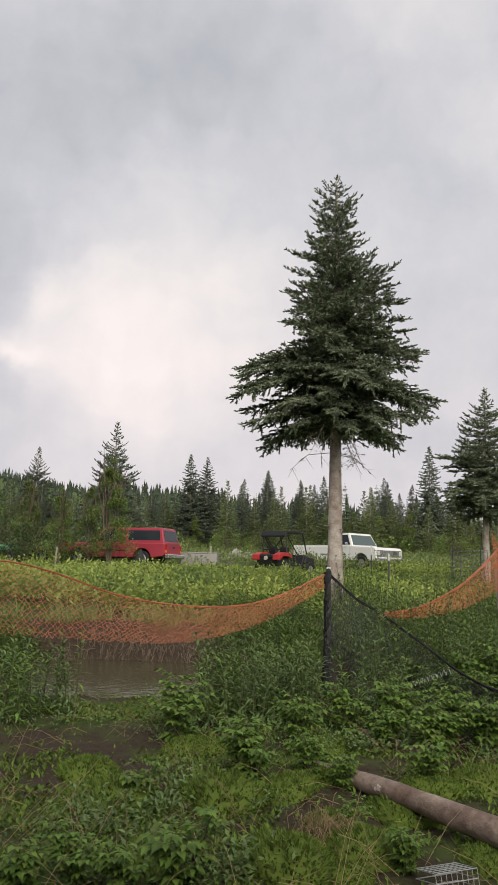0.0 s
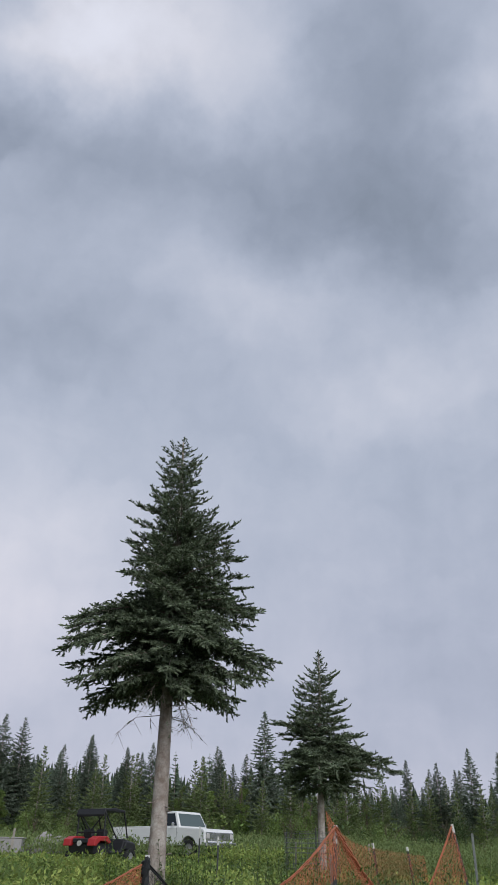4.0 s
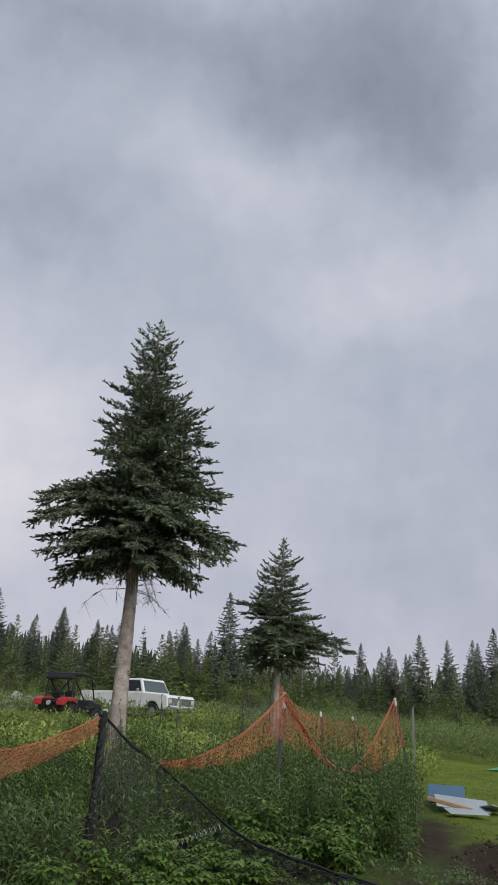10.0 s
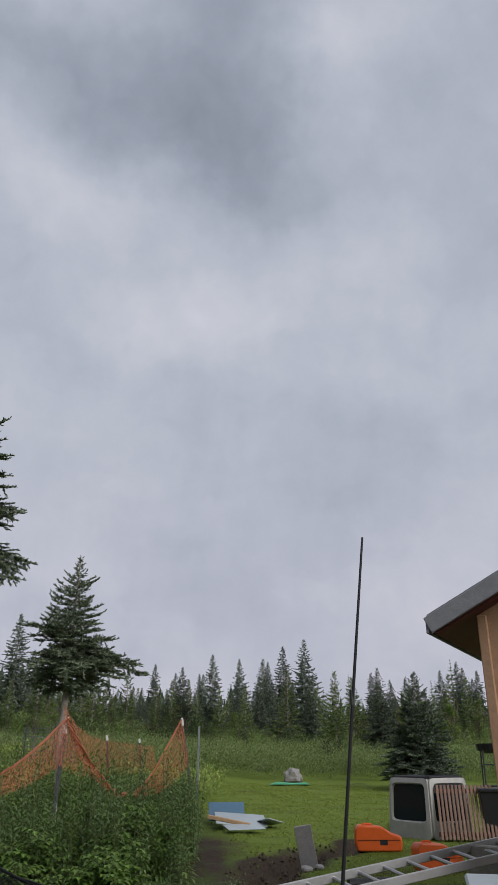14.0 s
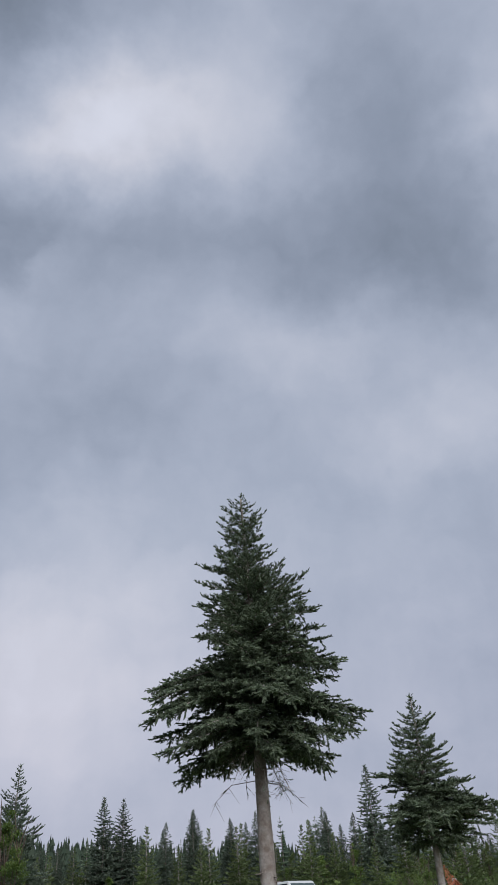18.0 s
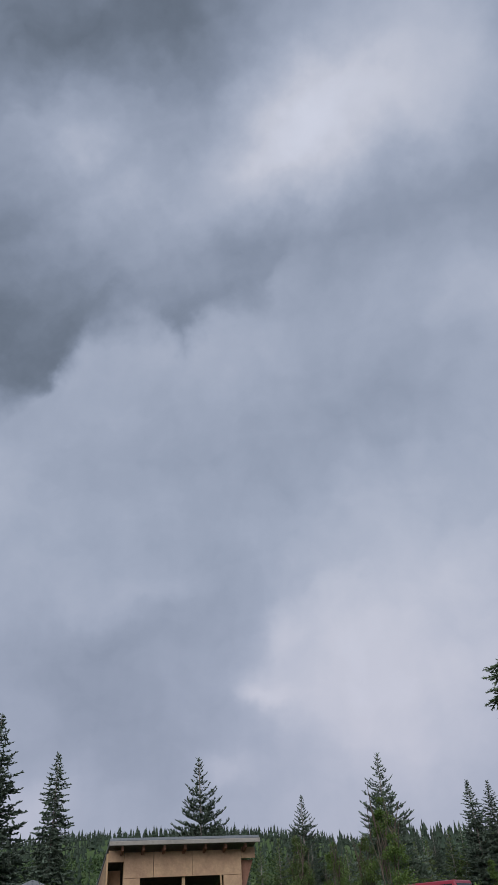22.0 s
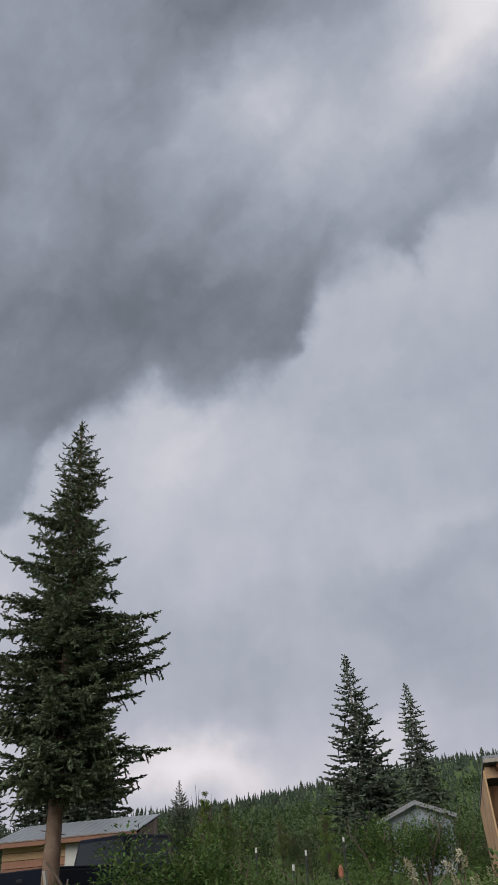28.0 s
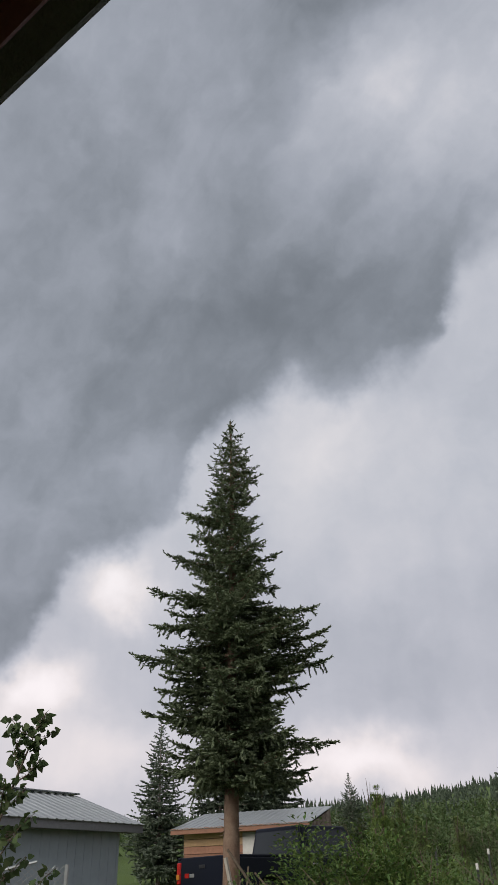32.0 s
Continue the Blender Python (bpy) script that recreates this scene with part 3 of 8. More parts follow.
# ---- the ground ----
def build_ground():
    radii = [0.25 + 0.16 * i for i in range(110)]
    while radii[-1] < 2600:
        radii.append(radii[-1] * 1.055 + 0.05)
    turns, g = 300, Geo()
    for r in radii:
        for j in range(turns):
            a = 2 * math.pi * j / turns
            x, y = r * math.sin(a), r * math.cos(a)
            g.v.append((x, y, terrain(x, y)))
    for i in range(len(radii) - 1):
        for j in range(turns):
            k, q = i * turns + j, i * turns + (j + 1) % turns
            g.f.append((k, k + turns, q + turns, q))
    g.f.append(tuple(range(turns)))
    ob = new("ground", g.mesh("ground", GROUND, smooth=True))
    tagged(ob, "uneven yard of dark soil, moss and mown grass below a hillside", "ground", kind="structure")


build_ground()
pond = Geo()
pond.v = [(-3.4 + 4.7 * math.cos(a), 9.4 + 1.95 * math.sin(a), POND_Z) for a in (2 * math.pi * i / 48 for i in range(48))]
pond.f = [tuple(range(48))]
tagged(new("water", pond.mesh("water", WATER)), "still brown water of a small muddy pond", "pond", kind="structure")

# ---- spruces ----
def needle_twig(g, p, along, length, rng, hairs, fat=1.0):
    """A twig set with needles: a three-sided spindle with a comb of needle tips."""
    along = along.normalized()
    a = along.orthogonal().normalized()
    b = along.cross(a)
    turn = rng.uniform(0, 6.28)
    a, b = a * math.cos(turn) + b * math.sin(turn), b * math.cos(turn) - a * math.sin(turn)
    w = (length * 0.085 + 0.007) * fat
    mid = p + along * (length * 0.5)
    ring = [mid + (a * math.cos(t) + b * math.sin(t)) * w for t in (0, 2.09, 4.19)]
    g.put([p, *ring, p + along * length], [(0, 2, 1), (0, 3, 2), (0, 1, 3), (4, 1, 2), (4, 2, 3), (4, 3, 1)])
    for i in range(hairs):
        q = p + along * (length * rng.uniform(0.1, 0.95))
        t = rng.uniform(0, 6.28)
        out = a * math.cos(t) + b * math.sin(t) + along * 0.7
        tip = q + out * (w * rng.uniform(1.5, 2.5))
        e = along * (0.05 * length + 0.004)
        g.put([q - e, q + e, tip], [(0, 1, 2)])


def bough(g, pts, width, rng, teeth=6, taper=0.72):
    """A drooping fan of needles along a branch: two ragged wings that hang from its line."""
    n = len(pts) - 1
    def on(u):
        f = u * n
        j = min(n - 1, int(f))
        return pts[j].lerp(pts[j + 1], f - j)
    out = pts[-1] - pts[0]
    side = Vector((-out.y, out.x, 0)).normalized()
    ahead = Vector((out.x, out.y, 0)).normalized()
    for w in (-1, 1, 0) if teeth > 8 else (-1, 1):
        for k in range(teeth):
            u0, u1 = 0.05 + 0.95 * k / teeth, 0.05 + 0.95 * (k + 1) / teeth
            a, b = on(u0), on(u1)
            reach = width * (1 - taper * u0) * rng.uniform(*((0.3, 1.25) if teeth > 12 else (0.55, 1.25)))
            if w == 0:
                # branchlets that hang under the bough
                reach *= rng.uniform(0.3, 0.75)
                lean = side * (reach * rng.uniform(-0.3, 0.3)) + ahead * (reach * rng.uniform(0.0, 0.4))
                g.put([a, b, a.lerp(b, 0.5) + lean - Vector((0, 0, reach))], [(0, 1, 2)])
                continue
            tip = a.lerp(b, 0.6) + side * (w * reach) + ahead * (reach * rng.uniform(0.3, 0.7)) - Vector((0, 0, reach * rng.uniform(0.1, 0.5)))
            mid = a.lerp(b, 0.5) - Vector((0, 0, 0.12 * width))
            g.put([a, b, tip, mid], [(0, 1, 2), (1, 3, 2), (3, 0, 2)])


def spruce_meshes(seed, height, crown_base, radius, levels, per_level, twigs, hairs, profile=1.0, droop=0.35, trunk_r=None, lean=(0, 0), lop=None, sparse_top=0.0, low_skirt=0.0, fat=1.0, tuft=0.14, rise_top=0.42, fan=0.0, shape=None, whorl=0.35, teeth=7, taper=0.72, wild=0.0, lat=1.0):
    """The trunk and the crown of a spruce, its foot at the origin. lop: (azimuth, share) side whose boughs are longer. tuft: length of the needle twigs."""
    rng = random.Random(seed)
    trunk, crown = Geo(), Geo()
    tr = trunk_r or height * 0.016

    def axis(z):
        s = z / height
        return Vector((lean[0] * s + 0.05 * math.sin(3 * s + seed), lean[1] * s + 0.04 * math.sin(4 * s + 2 * seed), z))

    zs = [height * i / 20 for i in range(21)]
    k = len(trunk.v)
    trunk.tube([axis(z) - Vector((0, 0, 0.3 if i == 0 else 0)) for i, z in enumerate(zs)],
               [tr * (1.35 if i == 0 else 1) * (1 - 0.93 * (z / height) ** 0.9) * (1 + 0.06 * noise.noise((z * 1.7, seed, 0))) + 0.006 for i, z in enumerate(zs)], 11)
    # dead snags and bark scabs on the bare stem
    for i in range(int(14 * crown_base)):
        z, az = rng.uniform(0.5, crown_base), rng.uniform(0, 6.28)
        out = Vector((math.cos(az), math.sin(az), rng.uniform(-0.3, 0.3)))
        r = tr * (1 - 0.93 * (z / height) ** 0.9)
        trunk.tube([axis(z) + out * r * 0.9, axis(z) + out * (r + rng.choice((0.015, 0.02, 0.03, 0.12)))], [0.016, 0.006], 5)

    def lateral(p, dirn, length, side, out):
        """A side shoot set with tufts on both sides, drooping."""
        n = max(1, int(length / tuft + 0.6))
        q, d = p, dirn.copy()
        for i in range(n):
            step = length / n
            needle_twig(crown, q, d, step * 1.25, rng, hairs, fat)
            if n > 1:
                for w in (-1, 1):
                    e = (d + d.cross(Vector((0, 0, 1))) * (w * rng.uniform(0.5, 0.9)) + Vector((0, 0, rng.uniform(-0.55, 0.05)))).normalized()
                    needle_twig(crown, q + d * step * rng.uniform(0.2, 0.8), e, tuft * rng.uniform(0.55, 1.05) * (1 - 0.35 * i / n), rng, hairs, fat)
            q = q + d * step
            d = (d + Vector((0, 0, -0.14)) + out * 0.10).normalized()

    for lv in range(levels):
        s = (lv + rng.uniform(-whorl, whorl)) / (levels - 1)
        s = min(0.995, max(0.0, s))
        z = crown_base + (height - crown_base) * s ** 0.92
        if shape:
            j = max(i for i in range(len(shape) - 1) if shape[i][0] <= s)
            f = (s - shape[j][0]) / (shape[j + 1][0] - shape[j][0])
            west, east = (blended(shape[j][i], shape[j + 1][i], f) for i in (1, 2))
        reach = radius * ((1 - s) ** profile * (0.90 + 0.10 * math.sin(11 * s + seed)) + 0.03)
        if s < 0.12 and not shape:
            reach *= 0.72 + 2.3 * s
        count = max(3, int(per_level * (0.5 + 0.5 * (1 - s)) * (1 - sparse_top * s)))
        first = rng.uniform(0, 6.28)
        for k in range(count):
            az = first + 6.283 * k / count + rng.uniform(-0.4, 0.4)
            L = reach * rng.choice((0.6, 0.72, 0.85, 0.95, 1.0, 1.0, 1.02) if shape else (0.5, 0.7, 0.85, 0.95, 1.0, 1.0, 1.15)) * rng.uniform(0.88, 1.08)
            if shape:
                L *= (west + east + (east - west) * math.cos(az)) / 2 / reach
            if lop:
                L *= 1 + lop[1] * math.cos(az - lop[0])
            out = Vector((math.cos(az), math.sin(az), 0))
            rise = blended(-0.12, rise_top, s) + rng.uniform(-0.12, 0.12) - low_skirt * (1 - s) ** 3
            base = axis(z)
            pts = []
            n = 6
            hang = droop * (1 + wild * rng.uniform(-1, 1))
            bow = wild * rng.uniform(-0.25, 0.25)
            for i in range(n + 1):
                u = i / n
                drop = rise * u - hang * u * u * (1 - 0.5 * s) + 0.20 * u ** 4
                pts.append(base + out * (L * u * (1 - 0.05 * u)) + Vector((-out.y, out.x, 0)) * (bow * L * u * u) + Vector((0, 0, L * drop)))
            crown.tube(pts[::2], [0.018 * L + 0.004, 0.010 * L + 0.003, 0.005 * L + 0.002, 0.002], 3, False)
            side = Vector((-out.y, out.x, 0))
            if fan:
                bough(crown, pts, L * fan + 0.04, rng, teeth, taper)
                if not twigs:
                    continue
            num = max(5, int(twigs * (0.3 + 0.7 * L / radius)))
            for i in range(num):
                u = 0.08 + 0.92 * (i + rng.random()) / num
                f = u * n
                j = min(n - 1, int(f))
                p = pts[j].lerp(pts[j + 1], f - j)
                sgn = 1 if i % 2 else -1
                spread = lat * L * (0.34 * (1 - u) + 0.10) * rng.uniform(0.5, 1.15) + 0.03
                dirn = (side * sgn * rng.uniform(0.55, 1.0) + out * rng.uniform(0.45, 0.8) + Vector((0, 0, rng.uniform(-0.6, 0.15)))).normalized()
                lateral(p, dirn, spread, side, out)
            needle_twig(crown, pts[-2], pts[-1] - pts[-2] + Vector((0, 0, 0.03)), (L * 0.2 + 0.05 if tuft > 0.25 else tuft), rng, max(0, hairs) + 2, fat)
    for i in range(5):
        needle_twig(crown, axis(height * (0.94 + 0.012 * i)), Vector((math.cos(2.4 * i), math.sin(2.4 * i), 1.2)), height * 0.008 + 0.03, rng, 1, fat * 0.6)
    needle_twig(crown, axis(height * 0.985), Vector((0, 0, 1)), height * 0.03 + 0.05, rng, 3)
    return trunk.mesh("trunk", BARK, True), crown.mesh("crown", NEEDLE)


def spruce(x, y, meshes, label, group="", rz=0.0, s=1.0, z=None, bark=None, needles=None, tilt=0.0):
    m = pose(x, y, terrain(x, y) if z is None else z, 0, tilt, rz) @ Matrix.Scale(s, 4)
    t = thing("spruce_tree", m, label, "tree", group)
    for name, me in zip(("trunk", "crown"), meshes):
        part(name, me, None, t)
    return t


def recoloured(me, mat):
    me.materials[0] = mat
    return me


def shoot(g, p, d, length, w, rng, hairs):
    """A needled shoot: a thin three-sided spindle with needles standing off it."""
    a = d.orthogonal().normalized()
    b = d.cross(a)
    t0 = rng.uniform(0, 6.28)
    mid, tip = p + d * (length * 0.55), p + d * length
    ring = [mid + (a * math.cos(t) + b * math.sin(t)) * w for t in (t0, t0 + 2.09, t0 + 4.19)]
    g.put([p, *ring, tip], [(0, 2, 1), (0, 3, 2), (0, 1, 3), (4, 1, 2), (4, 2, 3), (4, 3, 1)])
    for i in range(hairs):
        q = p + d * (length * rng.uniform(0.1, 0.9))
        t = rng.uniform(0, 6.28)
        e = d * (0.09 * length)
        g.put([q - e, q + e, q + (a * math.cos(t) + b * math.sin(t)) * (w * rng.uniform(1.6, 2.4)) + d * (w * 1.2)], [(0, 1, 2)])


def reach_at(shape, s):
    """The crown's reach to the west and to the east at a share s of its height."""
    j = max(i for i in range(len(shape) - 1) if shape[i][0] <= s)
    f = (s - shape[j][0]) / (shape[j + 1][0] - shape[j][0])
    return [shape[j][i] + (shape[j + 1][i] - shape[j][i]) * f for i in (1, 2)]


def tufted_spruce(seed, height, base, shape, boughs, trunk_r, size=0.12, thick=0.02, hairs=3, gap=0.09, lean=(0, 0), low_drop=-0.2, top_rise=0.35, tip_up=0.25, hang=0.0, limbs=(), dead=0, bark=None, needles=None, sweep=0.15, arc=(-0.10, 0.12), skirt=0.0):
    """The trunk and the crown of a spruce built shoot by shoot, its foot at the origin. shape: share of the crown's height, reach to the west, reach to the east.
    limbs: outstanding boughs (share of the height, heading in degrees, length). hang: how far the branchlets droop."""
    rng, full = random.Random(seed), size
    trunk, crown = Geo(), Geo()
    bare = trunk

    def axis(z):
        q = z / height
        return Vector((lean[0] * q + 0.05 * math.sin(3 * q + seed), lean[1] * q + 0.04 * math.sin(4 * q + 2 * seed), z))

    zs = [height * i / 24 for i in range(25)]
    trunk.tube([axis(z) - Vector((0, 0, 0.3 if i == 0 else 0)) for i, z in enumerate(zs)],
               [trunk_r * (1.3 if i == 0 else 1) * (1 - 0.93 * (z / height) ** 0.9) * (1 + 0.07 * noise.noise((z * 1.7, seed, 0))) + 0.007 for i, z in enumerate(zs)], 12)
    for i in range(int(16 * base)):
        z, az = rng.uniform(0.4, base), rng.uniform(0, 6.28)
        out = Vector((math.cos(az), math.sin(az), rng.uniform(-0.3, 0.3)))
        r = trunk_r * (1 - 0.93 * (z / height) ** 0.9)
        trunk.tube([axis(z) + out * r * 0.9, axis(z) + out * (r + rng.choice((0.012, 0.015, 0.02, 0.03, 0.10)))], [0.014, 0.005], 5)

    def branchlet(p, d, length, hang, size):
        """A side branch with shoots on both flanks."""
        n = max(1, int(length / (size * 0.52)))
        fat = thick * size / full
        step = length / n
        for i in range(n):
            d = (d + Vector((0, 0, -0.10 * hang + 0.03))).normalized()
            shoot(crown, p, d, step * 1.5 + size * 0.25, fat, rng, hairs)
            flat = Vector((-d.y, d.x, 0))
            for w in (-1, 1):
                if rng.random() < 0.88:
                    e = (d * rng.uniform(0.5, 0.95) + flat * (w * rng.uniform(0.5, 1.0)) + Vector((0, 0, rng.uniform(-0.2, 0.45) + tip_up * 0.5 - hang * rng.uniform(0.2, 1.2)))).normalized()
                    shoot(crown, p + d * (step * rng.random()), e, size * rng.uniform(0.65, 1.15), fat, rng, hairs)
            p = p + d * step

    rows = []
    for k in range(boughs):
        q = ((k + rng.uniform(0.0, 1.0)) / boughs) ** 1.22
        az = 2.39996 * k + rng.uniform(-0.5, 0.5)
        west, east = reach_at(shape, min(0.999, q))
        c = math.cos(az)
        L = (west + east + (east - west) * c) / 2 * rng.choice((0.6, 0.75, 0.85, 0.92, 0.97, 1.0, 1.0)) * rng.uniform(0.9, 1.03)
        rows.append((q, az, L))
    rows += [(q, radians(az), L) for q, az, L in limbs]
    for q, az, L in rows:
        out = Vector((math.cos(az), math.sin(az), 0))
        side = Vector((-out.y, out.x, 0))
        drop = blended(low_drop, top_rise, q) + rng.uniform(-0.10, 0.10)
        root = base + (height - base) * q - L * drop
        root = min(height * 0.985, max(base * 0.97, root))
        foot, bend = axis(root), rng.uniform(-sweep, sweep)
        tip_z = base + (height - base) * q - root
        sag = blended(arc[0], arc[1], q) + rng.uniform(-0.05, 0.05)
        droop = hang + skirt * (1 - q) ** 3
        small = 1 - 0.4 * q ** 3
        n, pts = 8, []
        for i in range(n + 1):
            u = i / n
            pts.append(foot + out * (L * u) + side * (bend * L * u * u) + Vector((0, 0, tip_z * u - sag * L * math.sin(3.14 * u))))
        bare.tube(pts[::2], [0.017 * L + 0.005, 0.013 * L + 0.004, 0.009 * L + 0.003, 0.005 * L + 0.002, 0.003], 4, False)
        num = max(2, int(L / gap))
        for i in range(num):
            u = 0.06 + 0.92 * (i + rng.random()) / num
            f = u * n
            j = min(n - 1, int(f))
            p = pts[j].lerp(pts[j + 1], f - j)
            along = (pts[j + 1] - pts[j]).normalized()
            spread = (L * 0.36 * (1 - u) ** 0.7 + min(size * 1.1, 0.3 * L)) * rng.uniform(0.55, 1.1)
            for w in (-1, 1):
                d = (along * rng.uniform(0.5, 0.85) + side * (w * rng.uniform(0.5, 0.95)) + Vector((0, 0, rng.uniform(-0.25, 0.2) + tip_up * 0.4 - 0.35 * droop))).normalized()
                branchlet(p, d, spread * rng.uniform(0.7, 1.1), droop, size * small)
            if rng.random() < 1.6 * droop:
                branchlet(p, (along * 0.4 + Vector((rng.uniform(-0.3, 0.3), rng.uniform(-0.3, 0.3), -1))).normalized(), size * rng.uniform(0.8, 2.2), droop, size * small)
        branchlet(pts[-2], (pts[-1] - pts[-2]).normalized() + Vector((0, 0, 0.2 * tip_up)), min(size * 1.5, 0.4 * L) + 0.12 * L, droop * 0.5, size * small)
    # dead twigs that hang bare under the crown
    for k in range(dead):
        az, L = rng.uniform(0, 6.28), rng.uniform(0.3, 0.95)
        out = Vector((math.cos(az), math.sin(az), 0))
        p = axis(base * rng.uniform(0.92, 1.12))
        knee, end = p + out * L * 0.6 + Vector((0, 0, -0.05)), p + out * L + Vector((0, 0, rng.uniform(-0.6, -0.25)))
        bare.tube([p, knee, end], [0.010, 0.007, 0.003], 4, False)
        for i in range(7):
            a = knee.lerp(end, rng.random())
            e = a + Vector((rng.uniform(-0.2, 0.2), rng.uniform(-0.2, 0.2), rng.uniform(-0.28, 0.02)))
            bare.tube([a, e], [0.005, 0.002], 3, False)
            if rng.random() < 0.45:
                shoot(crown, a.lerp(e, 0.3), (e - a).normalized(), size * 0.9, thick * 0.7, rng, hairs)
    for i in range(6):
        shoot(crown, axis(height * (0.955 + 0.008 * i)), Vector((math.cos(2.4 * i), math.sin(2.4 * i), 0.8)).normalized(), size * 1.2, thick * 0.8, rng, hairs)
    shoot(crown, axis(height * 0.97), Vector((0, 0, 1)), height * 0.03 + 0.12, thick * 0.8, rng, hairs + 3)
    return trunk.mesh("trunk", bark or BARK, True), crown.mesh("crown", needles or NEEDLE)


# The tall spruce by the fence, limbed up to well over head height.
MAIN = tufted_spruce(11, 8.85, 3.38, [(0.000, 1.67, 1.74), (0.084, 1.89, 1.85), (0.176, 1.97, 1.93), (0.252, 1.88, 1.89), (0.291, 1.20, 1.83), (0.351, 1.06, 1.76), (0.474, 0.98, 1.46), (0.582, 1.03, 1.11), (0.660, 0.96, 1.16), (0.718, 0.80, 0.52), (0.812, 0.50, 0.51), (0.910, 0.46, 0.44), (0.986, 0.24, 0.24), (1.0, 0.05, 0.05)],
                     175, 0.165, size=0.105, thick=0.0155, hairs=3, gap=0.085, lean=(-0.12, 0.0), low_drop=-0.20, top_rise=0.30, tip_up=0.3, dead=15, skirt=0.55,
                     limbs=[(0.272, 172, 1.86), (0.243, 188, 1.80), (0.148, 180, 1.98), (0.706, 178, 0.88), (0.660, 4, 1.16), (0.582, 2, 1.11), (0.148, 2, 1.94), (0.351, 8, 1.76)])
spruce(1.16, 13.8, MAIN, "tall green spruce with a bare scaly trunk behind the net fence")
# The smaller spruce inside the wire cage.
SECOND = tufted_spruce(23, 6.5, 2.25, [(0.0, 0.6, 0.7), (0.1, 1.6, 2.3), (0.2, 1.6, 2.45), (0.28, 1.05, 2.2), (0.36, 1.05, 1.5), (0.42, 1.2, 0.9), (0.47, 1.4, 0.85), (0.55, 1.0, 0.8), (0.6, 0.9, 0.9), (0.68, 0.75, 0.45), (0.78, 0.55, 0.36),
                                       (0.85, 0.42, 0.55), (0.92, 0.2, 0.2), (1.0, 0.04, 0.04)],
                       120, 0.13, size=0.14, thick=0.021, hairs=2, gap=0.11, low_drop=-0.10, top_rise=0.35, tip_up=0.3, skirt=0.3, limbs=[(0.16, -5, 2.5), (0.24, 8, 2.4), (0.46, 178, 1.45), (0.84, 5, 0.62)])
spruce(6.64, 23.25, SECOND, "smaller blue-green spruce with a bare lower trunk beside a wire cage")
# The great spruce before the plank shed.
BIG = tufted_spruce(37, 11.55, 2.5, [(0.000, 1.34, 1.66), (0.059, 1.45, 1.93), (0.092, 1.30, 1.83), (0.115, 1.19, 1.54), (0.166, 1.69, 1.64), (0.247, 1.65, 1.78), (0.296, 1.79, 2.04), (0.353, 1.43, 2.09), (0.427, 1.44, 1.88), (0.481, 1.06, 1.24), (0.565, 1.20, 1.00), (0.628, 1.01, 0.75), (0.697, 0.94, 0.82), (0.787, 0.66, 0.73), (0.900, 0.36, 0.47), (1.0, 0.05, 0.05)],
                    215, 0.185, size=0.115, thick=0.019, hairs=2, gap=0.09, lean=(0.05, 0.0), low_drop=-0.06, top_rise=0.12, tip_up=0.2, hang=0.28, arc=(0.06, 0.10), bark=BARK_RED, needles=NEEDLE_GREEN,
                    limbs=[(0.083, 0, 2.06), (0.296, 180, 2.13), (0.382, 178, 1.74), (0.458, 183, 1.81), (0.565, 180, 1.50), (0.697, 180, 1.13), (0.166, 182, 1.84), (0.291, 2, 2.17), (0.353, -3, 2.13), (0.427, 4, 1.92), (0.570, 0, 1.08)])
spruce(-14.68, 7.81, BIG, "great dark spruce with a reddish trunk beside the black pickup", rz=60)


# ---- the wood round the yard ----
FAR = [spruce_meshes(80 + i, 8.0, 0.2, (1.7, 1.35, 2.1, 1.5)[i], 20, 9, 0, 0, fan=0.6, profile=0.8, droop=0.35, fat=3.0) for i in range(4)]
OPEN = [tufted_spruce(310 + i, 8.0, 0.5, [(0.0, 1.7, 1.7), (0.15, 1.9, 1.8), (0.3, 1.5, 1.7), (0.5, 1.2, 1.1), (0.7, 0.75, 0.7), (0.85, 0.4, 0.4), (1.0, 0.05, 0.05)], 165, 0.11, size=0.18, thick=0.036, hairs=0, gap=0.17, low_drop=-0.12, top_rise=0.1, hang=0.2, arc=(0.04, 0.08)) for i in range(2)]
NARROW = [tufted_spruce(320 + i, 8.0, 0.5, [(0.0, 1.1, 1.1), (0.2, 1.2, 1.25), (0.4, 1.0, 1.05), (0.6, 0.75, 0.7), (0.8, 0.5, 0.5), (1.0, 0.05, 0.05)], 165, 0.09, size=0.17, thick=0.036, hairs=0, gap=0.16, low_drop=-0.25, top_rise=0.0, hang=0.3, arc=(0.04, 0.05)) for i in range(2)]
SPARSE = [tufted_spruce(330 + i, 8.0, 0.5, [(0.0, 2.3, 2.3), (0.2, 2.4, 2.3), (0.4, 1.9, 1.9), (0.6, 1.2, 1.3), (0.8, 0.65, 0.6), (0.93, 0.22, 0.22), (1.0, 0.05, 0.05)], 135, 0.10, size=0.20, thick=0.032, hairs=0, gap=0.16, low_drop=0.05, top_rise=0.45, tip_up=0.5) for i in range(2)]
SAPLING = [tufted_spruce(350 + i, 8.0, 0.4, [(0.0, 1.5, 1.5), (0.25, 1.6, 1.5), (0.5, 1.1, 1.2), (0.75, 0.6, 0.6), (0.92, 0.22, 0.22), (1.0, 0.05, 0.05)], 85, 0.08, size=0.30, thick=0.05, hairs=0, gap=0.26, low_drop=0.0, top_rise=0.4, tip_up=0.4, needles=NEEDLE_YOUNG) for i in range(2)]
